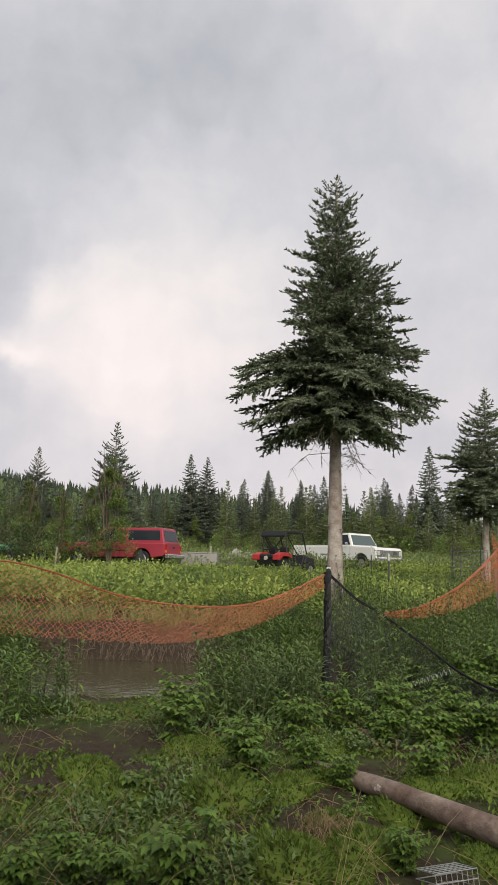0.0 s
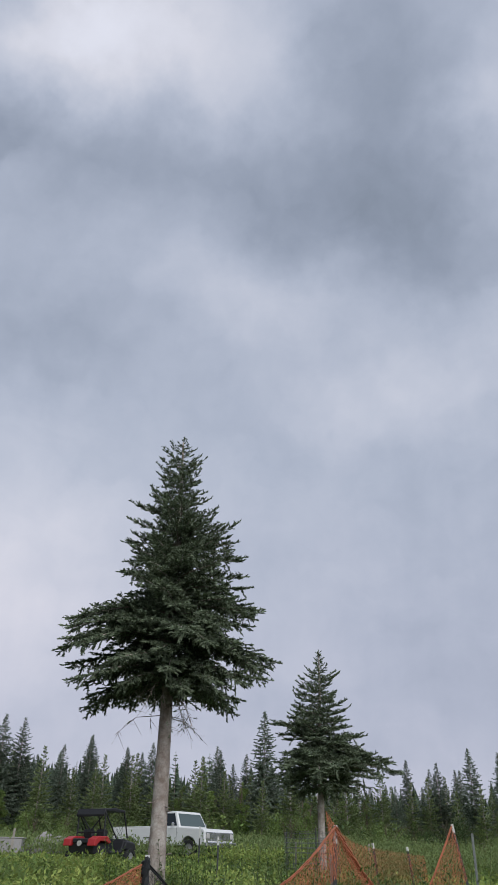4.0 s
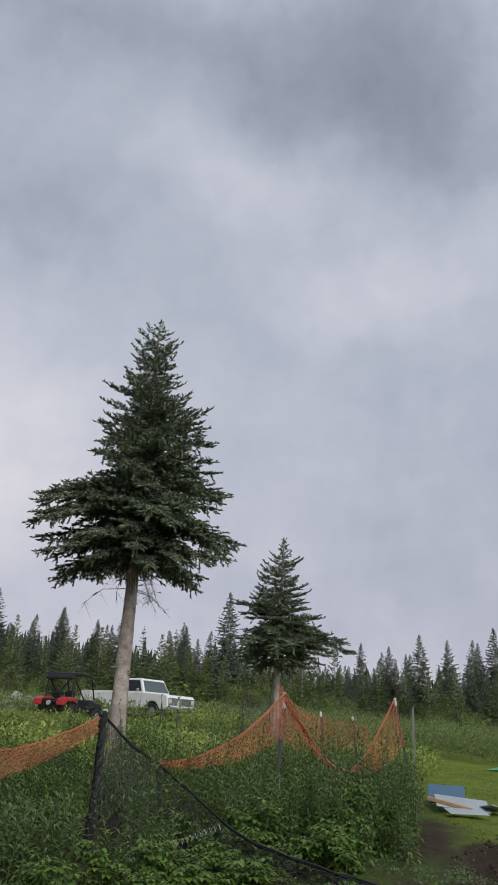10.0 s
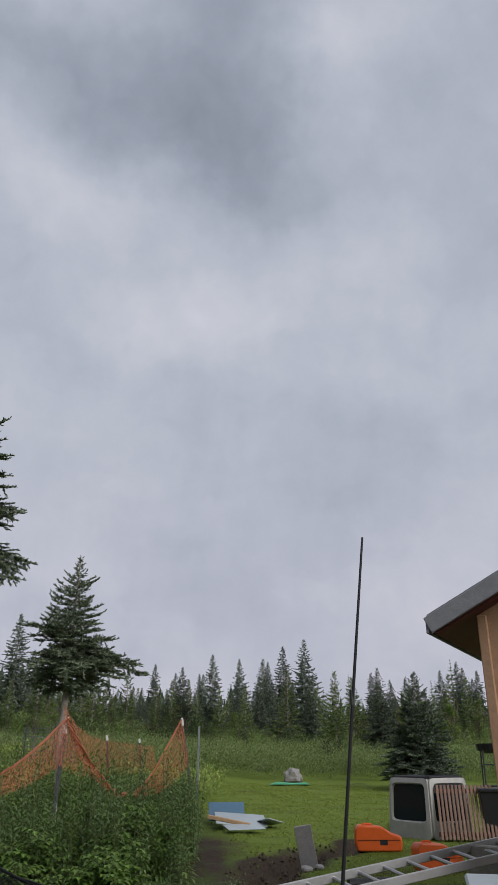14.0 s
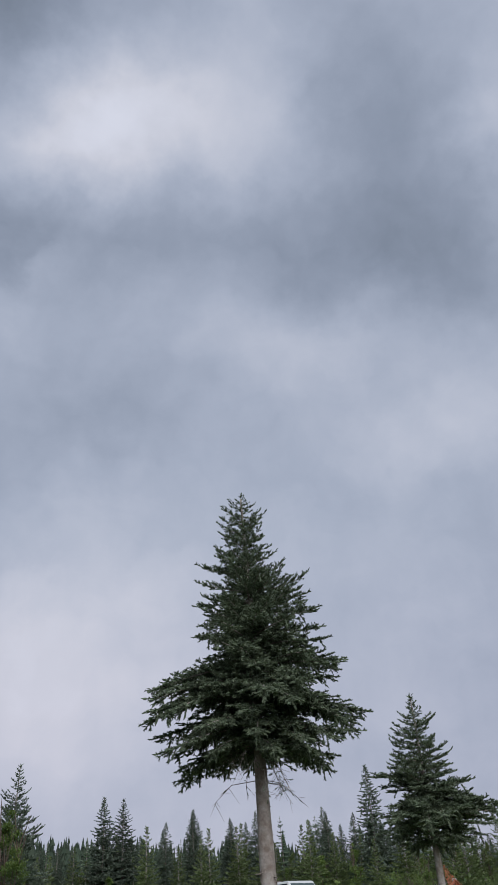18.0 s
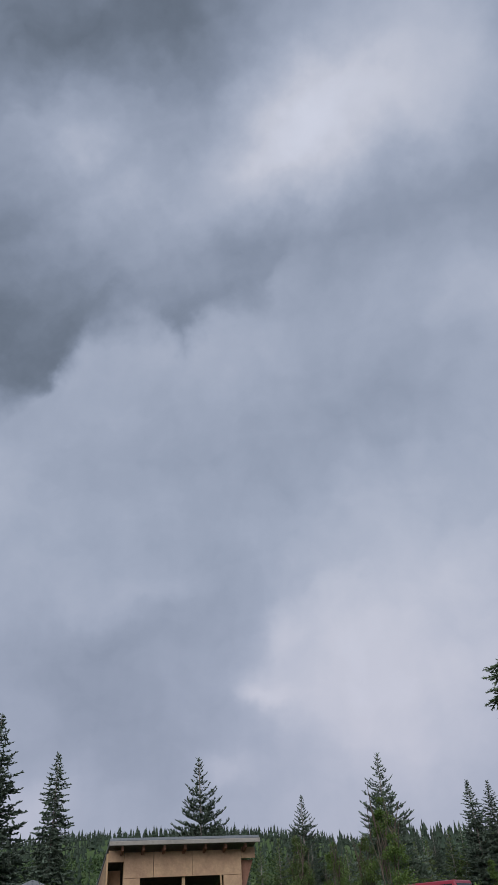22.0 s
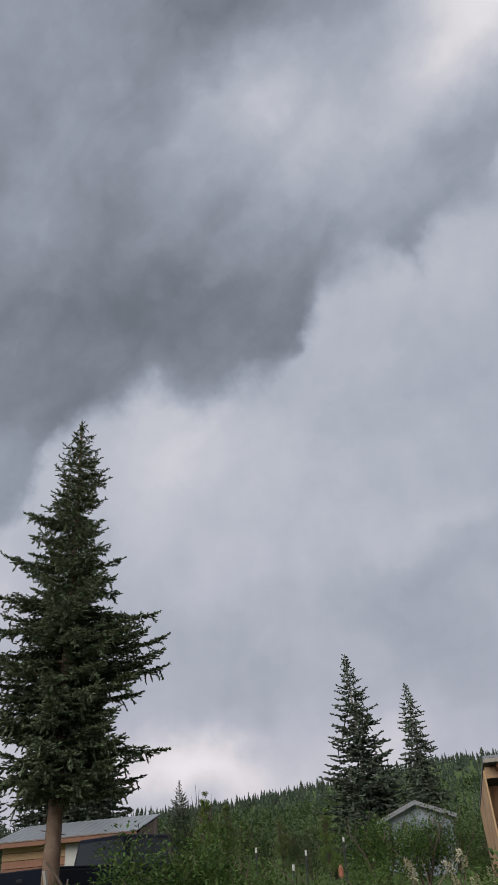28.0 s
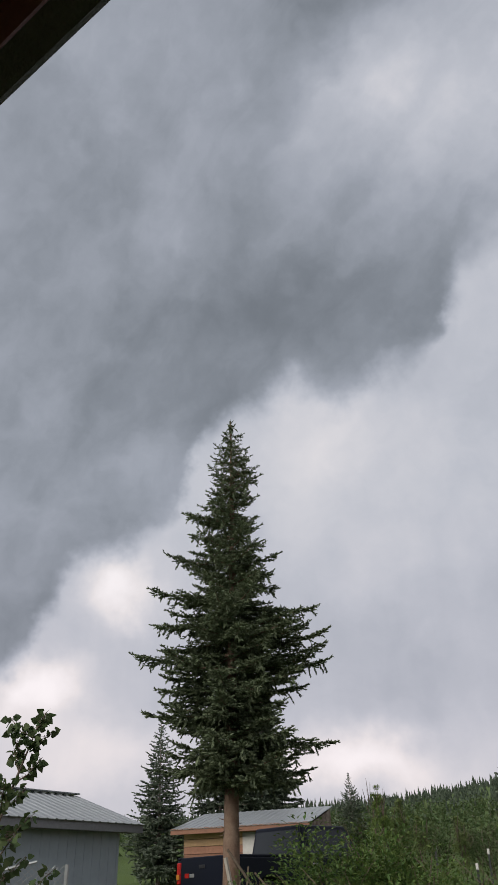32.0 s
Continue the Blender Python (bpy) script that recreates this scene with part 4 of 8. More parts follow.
for pair in OPEN + NARROW + SPARSE:
    recoloured(pair[1], NEEDLE_FAR)
# the farthest spruces take the needles painted pale for haze
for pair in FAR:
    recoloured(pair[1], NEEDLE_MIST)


def spruce_to(az, el, r, meshes, label, height=None, group="spruces of the wood"):
    """A spruce whose top stands at that azimuth and elevation from the porch, r metres off."""
    x, y = -r * math.sin(radians(az)), r * math.cos(radians(az))
    top = 1.6 + r * math.tan(radians(el))
    g = terrain(x, y) - 0.1
    return spruce(x, y, meshes, label, group, rz=rng_wood.uniform(0, 360), s=max(0.25, (top - g) / 8.0), z=g)


rng_wood = random.Random(5)
WOOD_MARKS = [  # azimuth, elevation of the top, distance, kind
    (40.2, 14.6, 32, "m"), (36.0, 12.1, 42, "s"), (25.8, 11.5, 28, "y"), (12.8, 11.0, 40, "y"), (18.6, 8.7, 57, "y"),
    (6.9, 8.8, 54, "m"), (5.5, 8.6, 55, "m"), (0.7, 7.7, 79, "m"), (-8.4, 7.2, 75, "m"), (-11.8, 9.6, 50, "s"),
    (-30.4, 6.5, 71, "m"), (-31.5, 7.6, 69, "s"), (-33.2, 8.1, 70, "m"), (66.8, 10.8, 27, "m"), (53.2, 7.0, 45, "y"),
    (-38.7, 5.9, 36, "m"),
    (2.6, 7.0, 50, "m"), (0.7, 7.6, 57, "s"), (-1.9, 6.7, 64, "m"), (-8.6, 6.9, 52, "s"), (-10.5, 6.7, 59, "m"), (-21.9, 6.3, 66, "s"), (-24.0, 6.1, 54, "m"), (-25.5, 5.6, 61, "s"), (-28.2, 6.7, 68, "m"), (-3.7, 7.3, 56, "s"), (-1.9, 7.0, 63, "m"), (-26.3, 7.0, 51, "s"), (-30.0, 6.7, 58, "m"),
]
for az, el, r, kind in WOOD_MARKS:
    pair = {"m": OPEN, "s": NARROW, "y": SPARSE}[kind]
    spruce_to(az, el, r, rng_wood.choice(pair), {"m": "dense dark green spruce at the edge of the wood", "s": "slender dark spruce with short drooping boughs",
                                                 "y": "young open spruce with upswept boughs and a thin leader"}[kind])
# spruces crowding behind the great one
for x, y, h in ((-27.4, 16.2, 10.4), (-29.6, 17.4, 11.0), (-29.5, 15.4, 9.4)):
    spruce(x, y, OPEN[1 if h > 10 else 0], "dark spruce crowding behind the great spruce", "spruces of the wood", rz=40 * h, s=h / 8.0 * 0.75)
# the bushy spruce at the edge of the lawn
BUSHY = tufted_spruce(340, 8.0, 0.3, [(0.0, 2.9, 2.9), (0.2, 2.9, 2.8), (0.45, 2.3, 2.2), (0.7, 1.4, 1.4), (0.88, 0.6, 0.6), (1.0, 0.1, 0.1)], 170, 0.12, size=0.26, thick=0.045, hairs=0, gap=0.2, low_drop=0.0, top_rise=0.4, tip_up=0.4)
recoloured(BUSHY[1], NEEDLE_FAR)
spruce(14.95, 16.95, BUSHY, "bushy young spruce green to the ground beside the lawn", rz=70, s=0.38)
# the skyline of the wood, seen between the marks
for i in range(210):
    az = -64 + 92 * (i + rng_wood.random()) / 210
    r = rng_wood.uniform(52, 98)
    el = rng_wood.choice((4.0, 4.6, 5.1, 5.5, 5.9, 6.4)) + rng_wood.uniform(-0.5, 0.5) - (0.4 if az < -20 else 0)
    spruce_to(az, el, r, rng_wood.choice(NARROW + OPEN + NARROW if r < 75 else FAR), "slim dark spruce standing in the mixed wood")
for i in range(50):
    az = 18 + 66 * (i + rng_wood.random()) / 50
    r = rng_wood.uniform(38, 75)
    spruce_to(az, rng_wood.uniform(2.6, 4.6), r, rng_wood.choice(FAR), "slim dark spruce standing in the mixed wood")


def far_wood():
    """The wooded hillside as one sheet of small spruces."""
    rng, g = random.Random(8), Geo()
    for i in range(12000):
        az = rng.uniform(-75, 95)
        r = (62 if az > 14 else 80) + 285 * rng.random() ** 0.75
        if az < 3 and r > 190:
            continue
        x, y = polar(az, r)
        z, h = terrain(x, y) - 0.3, rng.choice((3, 3.5, 4, 5, 6)) * (0.6 if az > 14 else 1) * rng.uniform(0.7, 1.1) * (0.75 if r < 120 and az > 14 else 1)
        w = h * rng.uniform(0.15, 0.27)
        tiers = 6
        for k in range(tiers):
            s = k / tiers
            zz, rr = z + h * (0.04 + 0.92 * s), w * (1 - s) ** 0.75
            a0, n = rng.uniform(0, 6.28), 5
            ring = []
            for j in range(n):
                q = rr * rng.uniform(0.35, 1.35)
                ring.append((x + q * math.cos(a0 + 6.283 * j / n), y + q * math.sin(a0 + 6.283 * j / n), zz - 0.06 * h * rng.random()))
            g.put([*ring, (x, y, zz + h * 0.24 if k < tiers - 1 else z + h * 1.02)], [(j, (j + 1) % n, n) for j in range(n)])
    tagged(new("hillside_wood", g.mesh("hillside_wood", NEEDLE_HILL)), "dense dark spruce wood covering the far hillside", "forest", kind="stuff")


far_wood()

# ---- leafy growth ----
def clump(g, rng, c, rx, ry, h, leaves, size, flat=0.3):
    """Leaves of a bush spread through a lumpy dome over c."""
    lumps = [(rng.uniform(-0.6, 0.6) * rx, rng.uniform(-0.6, 0.6) * ry, rng.uniform(0.35, 0.8) * h, rng.uniform(0.28, 0.5)) for _ in range(7)]
    for _ in range(leaves):
        lx, ly, lz, lr = rng.choice(lumps)
        d = Vector((rng.gauss(0, 1), rng.gauss(0, 1), rng.gauss(0, 1))).normalized() * rng.random() ** 0.4
        p = Vector(c) + Vector((lx + d.x * lr * rx, ly + d.y * lr * ry, max(0.02 * h, lz + d.z * lr * h)))
        along = Vector((d.x + rng.uniform(-0.6, 0.6), d.y + rng.uniform(-0.6, 0.6), rng.uniform(-0.5, 0.6) + flat)).normalized()
        (g.blade if size > 0.09 else g.leaf)(p, along, Vector((rng.uniform(-0.5, 0.5), rng.uniform(-0.5, 0.5), 1)), size * rng.uniform(0.6, 1.3), size * rng.uniform(0.35, 0.6))


def bush_meshes(seed, h, w, leaves, size, stems=7):
    rng, st, lf = random.Random(seed), Geo(), Geo()
    for _ in range(stems):
        a, q = rng.uniform(0, 6.28), rng.uniform(0.2, 0.8)
        tip = Vector((math.cos(a) * w * q, math.sin(a) * w * q, h * rng.uniform(0.6, 0.95)))
        k = min(1.0, 1.6 / h)
        st.tube([(0, 0, -0.05), tip * 0.5 + Vector((0, 0, 0.1 * h)), tip], [0.018 * h * k, 0.011 * h * k, 0.003 * h * k], 4, False)
        for _ in range(3):
            k = rng.uniform(0.4, 0.9)
            b = tip * k + Vector((0, 0, 0.1 * h * (1 - abs(2 * k - 1))))
            st.tube([b, b + Vector((rng.uniform(-1, 1) * w * 0.4, rng.uniform(-1, 1) * w * 0.4, 0.25 * h))], [0.006 * h, 0.002 * h], 3, False)
    if h > 3:
        for _ in range(46):
            u = rng.uniform(0.1, 1.0)
            a, q = rng.uniform(0, 6.28), w * (1.08 - 0.85 * u) * rng.random() ** 0.5
            k = rng.uniform(0.3, 0.55) * (1.15 - 0.6 * u)
            clump(lf, rng, (math.cos(a) * q, math.sin(a) * q, h * u * 0.94 - 0.1), k, k, 1.5 * k, leaves // 46, size, 0.0)
    else:
        clump(lf, rng, (0, 0, 0), w, w, h, leaves, size)
    return st, lf


def bush(x, y, meshes, label, category="bush", group="", rz=0.0, s=1.0, name="bush", sz=1.0):
    m = pose(x, y, terrain(x, y) - 0.03, 0, 0, rz) @ Matrix.Diagonal((s, s, s * sz, 1))
    t = thing(name, m, label, category, group)
    part("branchwork", meshes[0], None, t)
    part("foliage", meshes[1], None, t)
    return t


def made(pair, leaf_mat, stem_mat=None):
    return pair[0].mesh("branchwork", stem_mat or TWIG, True), pair[1].mesh("foliage", leaf_mat)


ALDER = [made(bush_meshes(100 + i, 2.4, 1.5, 1700, 0.13), LEAF_DARK) for i in range(3)]
WILLOW = [made(bush_meshes(110 + i, 2.2, 1.5, 1700, 0.12), LEAF) for i in range(3)]
POPLAR = [made(bush_meshes(120 + i, 5.2, 1.15, 4600, 0.19, 6), m) for i, m in enumerate((LEAF, LEAF_MEADOW, LEAF))]
BIRCH = [made(bush_meshes(125 + i, 5.2, 1.15, 8500, 0.102, 6), m) for i, m in enumerate((LEAF, LEAF_MEADOW))]
rng_b = random.Random(21)


# leafy trees and bushes behind the parked cars and round the lawn
for i in range(80):
    az = -62 + 86 * (i + rng_b.random()) / 80
    r = rng_b.uniform(41, 56)
    if az < -30:
        r = rng_b.uniform(30, 48)
    x, y = polar(az, r)
    bush(x, y, rng_b.choice(ALDER + WILLOW + WILLOW), "rounded green alder and willow bush in front of the wood", group="bushes before the wood", rz=rng_b.uniform(0, 360), s=rng_b.uniform(0.45, 0.85))
for i in range(30):
    az = -55 + 75 * (i + rng_b.random()) / 30
    x, y = polar(az, rng_b.uniform(50, 66))
    bush(x, y, rng_b.choice(POPLAR), "light green young poplar in the mixed wood", "tree", "poplars in the wood", rng_b.uniform(0, 360), rng_b.uniform(0.36, 0.62), "poplar_tree")
# leafy growth that fills the wood between the spruces
for i in range(110):
    az = -60 + 82 * (i + rng_b.random()) / 110
    x, y = polar(az, rng_b.uniform(46, 60))
    turn, size = rng_b.uniform(0, 360), rng_b.uniform(0.40, 0.6)
    if i % 3:
        spruce(x, y, SAPLING[i % 2], "light green young spruce at the edge of the wood", "young trees of the wood", turn, size * 1.05)
    else:
        bush(x, y, rng_b.choice(BIRCH), "young leafy tree filling the wood between the spruces", "tree", "young trees of the wood", turn, size, "young_tree", rng_b.uniform(0.9, 1.25))
for az, r, s in ((12.9, 28.5, 0.86), (14.4, 29.5, 0.66), (16.6, 30, 0.62), (19.0, 31, 0.72), (-41.5, 42, 0.66), (-43.5, 40, 0.6), (-45.5, 43, 0.62), (-40.2, 44, 0.55)):
    x, y = polar(az, r)
    bush(x, y, BIRCH[int(r) % 2], "leafy young birch half hiding the parked cars" if az > 0 else "leafy poplar at the edge of the lawn", "tree", "", r * 40, s, "birch_tree")
for az, r, s in ((51.5, 24, 0.48), (50.2, 25, 0.46), (46.3, 23, 0.32), (43.2, 24, 0.36), (49.0, 23, 0.32)):
    x, y = polar(az, r)
    bush(x, y, BIRCH[int(r) % 2], "slim young birch with light leaves above the bushes", "tree", "young birches", az * 50, s, "birch_tree")
# the thicket past the woodshed and the plank shed
for i in range(52):
    az = 18 + 50 * (i + rng_b.random()) / 52
    r = rng_b.uniform(24, 46)
    x, y = polar(az, r)
    if 33 < az < 41 and r < 31:
        continue
    if az > 50 and r < 32:
        continue
    bush(x, y, rng_b.choice(ALDER), "tangled green bush in the thicket behind the yard", group="thicket bushes", rz=rng_b.uniform(0, 360), s=rng_b.uniform(0.5, 0.85))
# currant and rose bushes along the yard, close to the porch
NEAR_BUSH = [made(bush_meshes(130 + i, 1.5, 0.95, 4200, 0.064, 4), LEAF_CURRANT) for i in range(3)]
for i in range(24):
    az = 19 + 36 * (i + rng_b.random() * 0.8) / 24
    r = rng_b.uniform(9.2, 11.8)
    x, y = polar(az, r)
    tall = 1.0 + (0.1 if az > 46 else 0) - (0.22 if az < 32 else 0)
    bush(x, y, NEAR_BUSH[i % 3], "dense currant bush with small green leaves along the yard", group="currant bushes", rz=rng_b.uniform(0, 360), s=tall * rng_b.uniform(0.66, 0.98))


# taller bushes that stand above the row
for az, r, el in ((30.6, 9.6, 2.7), (27.6, 9.4, 1.9), (25.4, 9.6, 1.5), (33.6, 10.0, 2.4), (59.4, 10.5, 0.9), (57.4, 10.2, 2.0), (55.0, 10.4, 3.5), (53.0, 10.6, 3.6), (50.8, 10.3, 3.1), (48.4, 10.8, 2.5), (45.8, 10.5, 2.0)):
    x, y = polar(az, r)
    bush(x, y, NEAR_BUSH[int(az) % 3], "tall green bush with small leaves above the currant row", group="tall yard bushes", rz=az * 37, s=(1.6 + r * math.tan(radians(el)) - terrain(x, y)) / 1.62, name="tall_bush")


def plume_mesh(seed, L=0.14):
    """A drooping cream plume: a thin axis crowded with small florets."""
    rng, g = random.Random(seed), Geo()
    for _ in range(100):
        u = rng.random() ** 0.8
        a = rng.uniform(0, 6.28)
        q = Vector((math.cos(a), math.sin(a), 0)) * ((0.045 * (1 - u) + 0.012) * rng.uniform(0.3, 1.0)) + Vector((0.05 * u * u, 0, L * u))
        g.leaf(q, Vector((math.cos(a), math.sin(a), rng.uniform(-0.2, 0.8))).normalized(), Vector((0, 0, 1)), 0.02, 0.016, 0.1)
    return g.mesh("flower_head", CREAM)


PLUMES = [plume_mesh(180 + i) for i in range(3)]


def flowering_shrub(az, r, el, heads, seed):
    """A leggy shrub of the yard's edge with cream flower heads at its top."""
    rng = random.Random(seed)
    x, y = polar(az, r)
    z0 = terrain(x, y)
    h = 1.6 + r * math.tan(radians(el)) - z0
    t = thing("flowering_shrub", pose(x, y, z0), "leggy green shrub carrying cream flower heads among the currants", "shrub", "flowering shrubs")
    st, lf = Geo(), Geo()
    for i in range(heads):
        a, k = rng.uniform(0, 6.28), rng.uniform(0.1, 0.34)
        top = Vector((math.cos(a) * k, math.sin(a) * k, (h - 0.16) * rng.uniform(0.84, 1.0)))
        st.tube([(0, 0, -0.05), top * 0.55 + Vector((0, 0, 0.06)), top], [0.010, 0.007, 0.003], 4, False)
        for j in range(16):
            q = top * (0.3 + 0.68 * j / 15)
            b = rng.uniform(0, 6.28)
            lf.leaf(q, Vector((math.cos(b), math.sin(b), rng.uniform(-0.2, 0.6))).normalized(), Vector((0, 0, 1)), rng.uniform(0.07, 0.13), 0.04, 0.2)
        part("flower_head", PLUMES[i % 3], None, t, "cream flower plume").matrix_local = Matrix.Translation(top - Vector((0, 0, 0.01))) @ pose(0, 0, 0, rng.uniform(-25, 25), rng.uniform(-25, 25), rng.uniform(0, 360))
    part("branchwork", st, TWIG, t)
    part("foliage", lf, LEAF_CURRANT, t)


flowering_shrub(36.9, 8.8, 1.9, 6, 1)
flowering_shrub(35.4, 8.6, 0.2, 4, 2)
flowering_shrub(32.4, 8.7, 0.4, 3, 3)


def bank_of_leaves():
    """The low yellow-green scrub between the pond and the parked cars."""
    rng, g, d = random.Random(31), Geo(), Geo()
    for i in range(2600):
        az = rng.uniform(-27, 24)
        r = 12.9 + 20.5 * rng.random() ** 1.1
        x, y = polar(az, r)
        if y < 12.7 or (x > 2.2 + 0.1 * y and r < 17) or (abs(x - 1.16) < 0.35 and abs(y - 13.8) < 0.4):
            continue
        h = rng.uniform(0.35, 0.7) * (1.0 if r > 27 and x > 4.5 else 0.25 if r > 24.5 else 0.7 if r > 18 else 1)
        clump(d if noise.noise((x * 0.25, y * 0.25, 1)) > 0.12 else g, rng, spot(x, y), 0.42, 0.42, h, 34, 0.075 + 0.0022 * r)
    tagged(new("low_scrub", g.mesh("low_scrub", LEAF_YELLOW)), "knee-high yellow-green scrub on the slope above the pond", "scrub", kind="stuff")
    tagged(new("green_scrub", d.mesh("green_scrub", LEAF)), "knee-high green scrub among the yellower growth", "scrub", kind="stuff")


bank_of_leaves()


def stalk(g, st, rng, p, h, n, leaf, wid, lean=0.15):
    """A tall herb: one stem with narrow leaves all the way up."""
    a = rng.uniform(0, 6.28)
    tip = p + Vector((math.cos(a) * lean * h, math.sin(a) * lean * h, h))
    mid = p.lerp(tip, 0.5) + Vector((0, 0, 0.04 * h))
    st.tube([p, mid, tip], [0.006, 0.0045, 0.002], 3, False)
    for i in range(n):
        u = 0.12 + 0.88 * i / n
        q = p.lerp(mid, u * 2) if u < 0.5 else mid.lerp(tip, u * 2 - 1)
        b = 2.4 * i + rng.uniform(-0.3, 0.3)
        up = blended(-0.25, 0.9, u)
        g.leaf(q, Vector((math.cos(b), math.sin(b), up + rng.uniform(-0.2, 0.2))).normalized(), Vector((0, 0, 1)), leaf * rng.uniform(0.7, 1.2) * (1.1 - 0.55 * u), wid, 0.25)


def weeds():
    """The rank fireweed inside the net fence and round the pond."""
    rng, g, st, fresh = random.Random(41), Geo(), Geo(), Geo()
    count = 0
    while count < 2700:
        x, y = rng.uniform(-5.5, 7.0), rng.uniform(5.4, 15.5)
        east = x - 0.34 * y - 1.75
        inside = x > 0.3 and east < 0.25 + 0.8 * noise.noise((y, 0, 3)) and y > (6.6 if x < 1.2 else 8.1 - 0.1 * x + 0.5 * noise.noise((x, y, 9)))
        left = (-0.7 < x < 0.5 and 6.3 < y < 8.3) or (-2.75 < x < -1.85 and 6.0 < y < 7.3 and noise.noise((x * 2, y * 2, 4)) > -0.1) or (-0.9 < x < 0.6 and 8.3 < y < 12.6) or (x < -1.5 and 6.2 < y < 7.7 and noise.noise((x * 0.8, y * 0.8, 4)) > 0.16)
        if not (inside or left) or wet(x, y):
            continue
        if inside and math.degrees(math.atan2(x, y)) > (28.0 if math.hypot(x, y) < 8.5 else 26.2):
            continue
        if inside and noise.noise((x * 0.8, y * 0.8, 6)) < -0.22:
            continue
        count += 1
        h = rng.uniform(0.45, 1.05) * (0.95 + 1.1 * noise.noise((x * 1.0, y * 1.0, 8))) if inside else rng.uniform(0.35, 0.75)
        if y > 9.5:
            h *= 0.8
        if inside and rng.random() < 0.12:
            h *= rng.uniform(1.15, 1.5)
        young = noise.noise((x * 1.3, y * 1.3, 23)) + rng.uniform(-0.25, 0.25) > 0.1
        stalk(fresh if young else g, st, rng, spot(x, y, -0.02), max(0.25, h), 24, 0.14, 0.030 if young else 0.026)
    tagged(new("young_fireweed", fresh.mesh("young_fireweed", LEAF_BRIGHT)), "fresh light green fireweed and willowherb among the older stems", "weeds", kind="stuff")
    tagged(new("fireweed_foliage", g.mesh("fireweed_foliage", LEAF_HERB)), "rank fireweed with narrow green leaves round the net fence", "weeds", kind="stuff")
    tagged(new("fireweed_stalk_growth", st.mesh("fireweed_stalk_growth", STEM)), "thin green and reddish stems of the fireweed", "weeds", kind="stuff")


weeds()


def raspberry_meshes(seed, h, canes, leaf):
    rng, st, lf = random.Random(seed), Geo(), Geo()
    for _ in range(canes):
        a = rng.uniform(0, 6.28)
        tip = Vector((math.cos(a) * 0.32 * h, math.sin(a) * 0.32 * h, h * rng.uniform(0.6, 1.0)))
        mid = tip * 0.5 + Vector((0, 0, 0.12 * h))
        st.tube([(0, 0, -0.03), mid, tip], [0.006, 0.005, 0.003], 4, False)
        for i in range(11):
            u = 0.12 + 0.88 * i / 10
            q = mid * (u * 2) if u < 0.5 else mid.lerp(tip, u * 2 - 1)
            b = 2.4 * i + rng.uniform(-0.4, 0.4)
            stem = Vector((math.cos(b), math.sin(b), 0.45)).normalized()
            e = q + stem * (leaf * 0.9)
            st.tube([q, e], [0.003, 0.0018], 3, False)
            for w, s, back in ((0, 1.0, 0), (0.9, 0.8, 0.15), (-0.9, 0.8, 0.15), (1.3, 0.62, 0.5), (-1.3, 0.62, 0.5)):
                dirn = Vector((math.cos(b + w), math.sin(b + w), -0.12 + rng.uniform(-0.2, 0.2))).normalized()
                lf.leaf(e - stem * (back * leaf), dirn, Vector((0, 0, 1)), leaf * s * rng.uniform(0.85, 1.2), leaf * s * 0.72, 0.14)
    return st.mesh("branchwork", STEM), lf.mesh("foliage", LEAF_BRIGHT)


RASP = [raspberry_meshes(140 + i, 0.5, 8, 0.078) for i in range(4)]
rng_r = random.Random(51)
RASP_AT = [(-0.36, 3.15, 0.75), (-0.11, 4.73, 0.85), (0.93, 4.75, 0.70), (0.60, 3.53, 0.45), (1.25, 5.75, 0.75), (0.42, 4.01, 0.40), (-0.73, 5.93, 1.10), (-0.20, 4.97, 0.80), (-0.74, 4.32, 0.55), (-1.01, 3.04, 0.60), (-0.79, 3.11, 0.55), (1.59, 5.82, 0.80), (0.28, 5.03, 0.50), (-0.59, 3.08, 0.50),
           (0.40, 4.58, 0.5), (0.22, 4.80, 0.6), (0.2, 5.75, 0.9), (1.15, 5.6, 0.9), (1.6, 5.8, 0.9),
           (1.9, 7.4, 1.0), (2.6, 7.5, 1.0), (3.0, 8.2, 1.1), (2.3, 8.0, 1.1), (1.0, 6.2, 0.9)]
for i in range(8):
    x, y = polar(rng_r.uniform(-26, -4), rng_r.uniform(5.6, 7.4))
    if not wet(x, y) and not (0.1 < x < 1.7 and abs(y - 5.09 + 0.96 * x) < 0.35):
        RASP_AT.append((x, y, rng_r.uniform(0.4, 0.9)))
for i in range(9):
    RASP_AT.append((rng_r.uniform(1.5, 3.3), rng_r.uniform(7.0, 8.2), rng_r.uniform(0.8, 1.3)))
for i in range(5):
    RASP_AT.append((rng_r.uniform(1.6, 4.2), rng_r.uniform(8.3, 9.6), rng_r.uniform(1.0, 1.35)))
RASP_AT = [q for q in RASP_AT if math.degrees(math.atan2(q[0], q[1])) < 25.5]
for i, (x, y, s) in enumerate(RASP_AT):
    bush(x, y, RASP[i % 4], "bright green wild raspberry with broad serrated leaves", "shrub", "wild raspberries", rng_r.uniform(0, 360), s, "raspberry_plant")


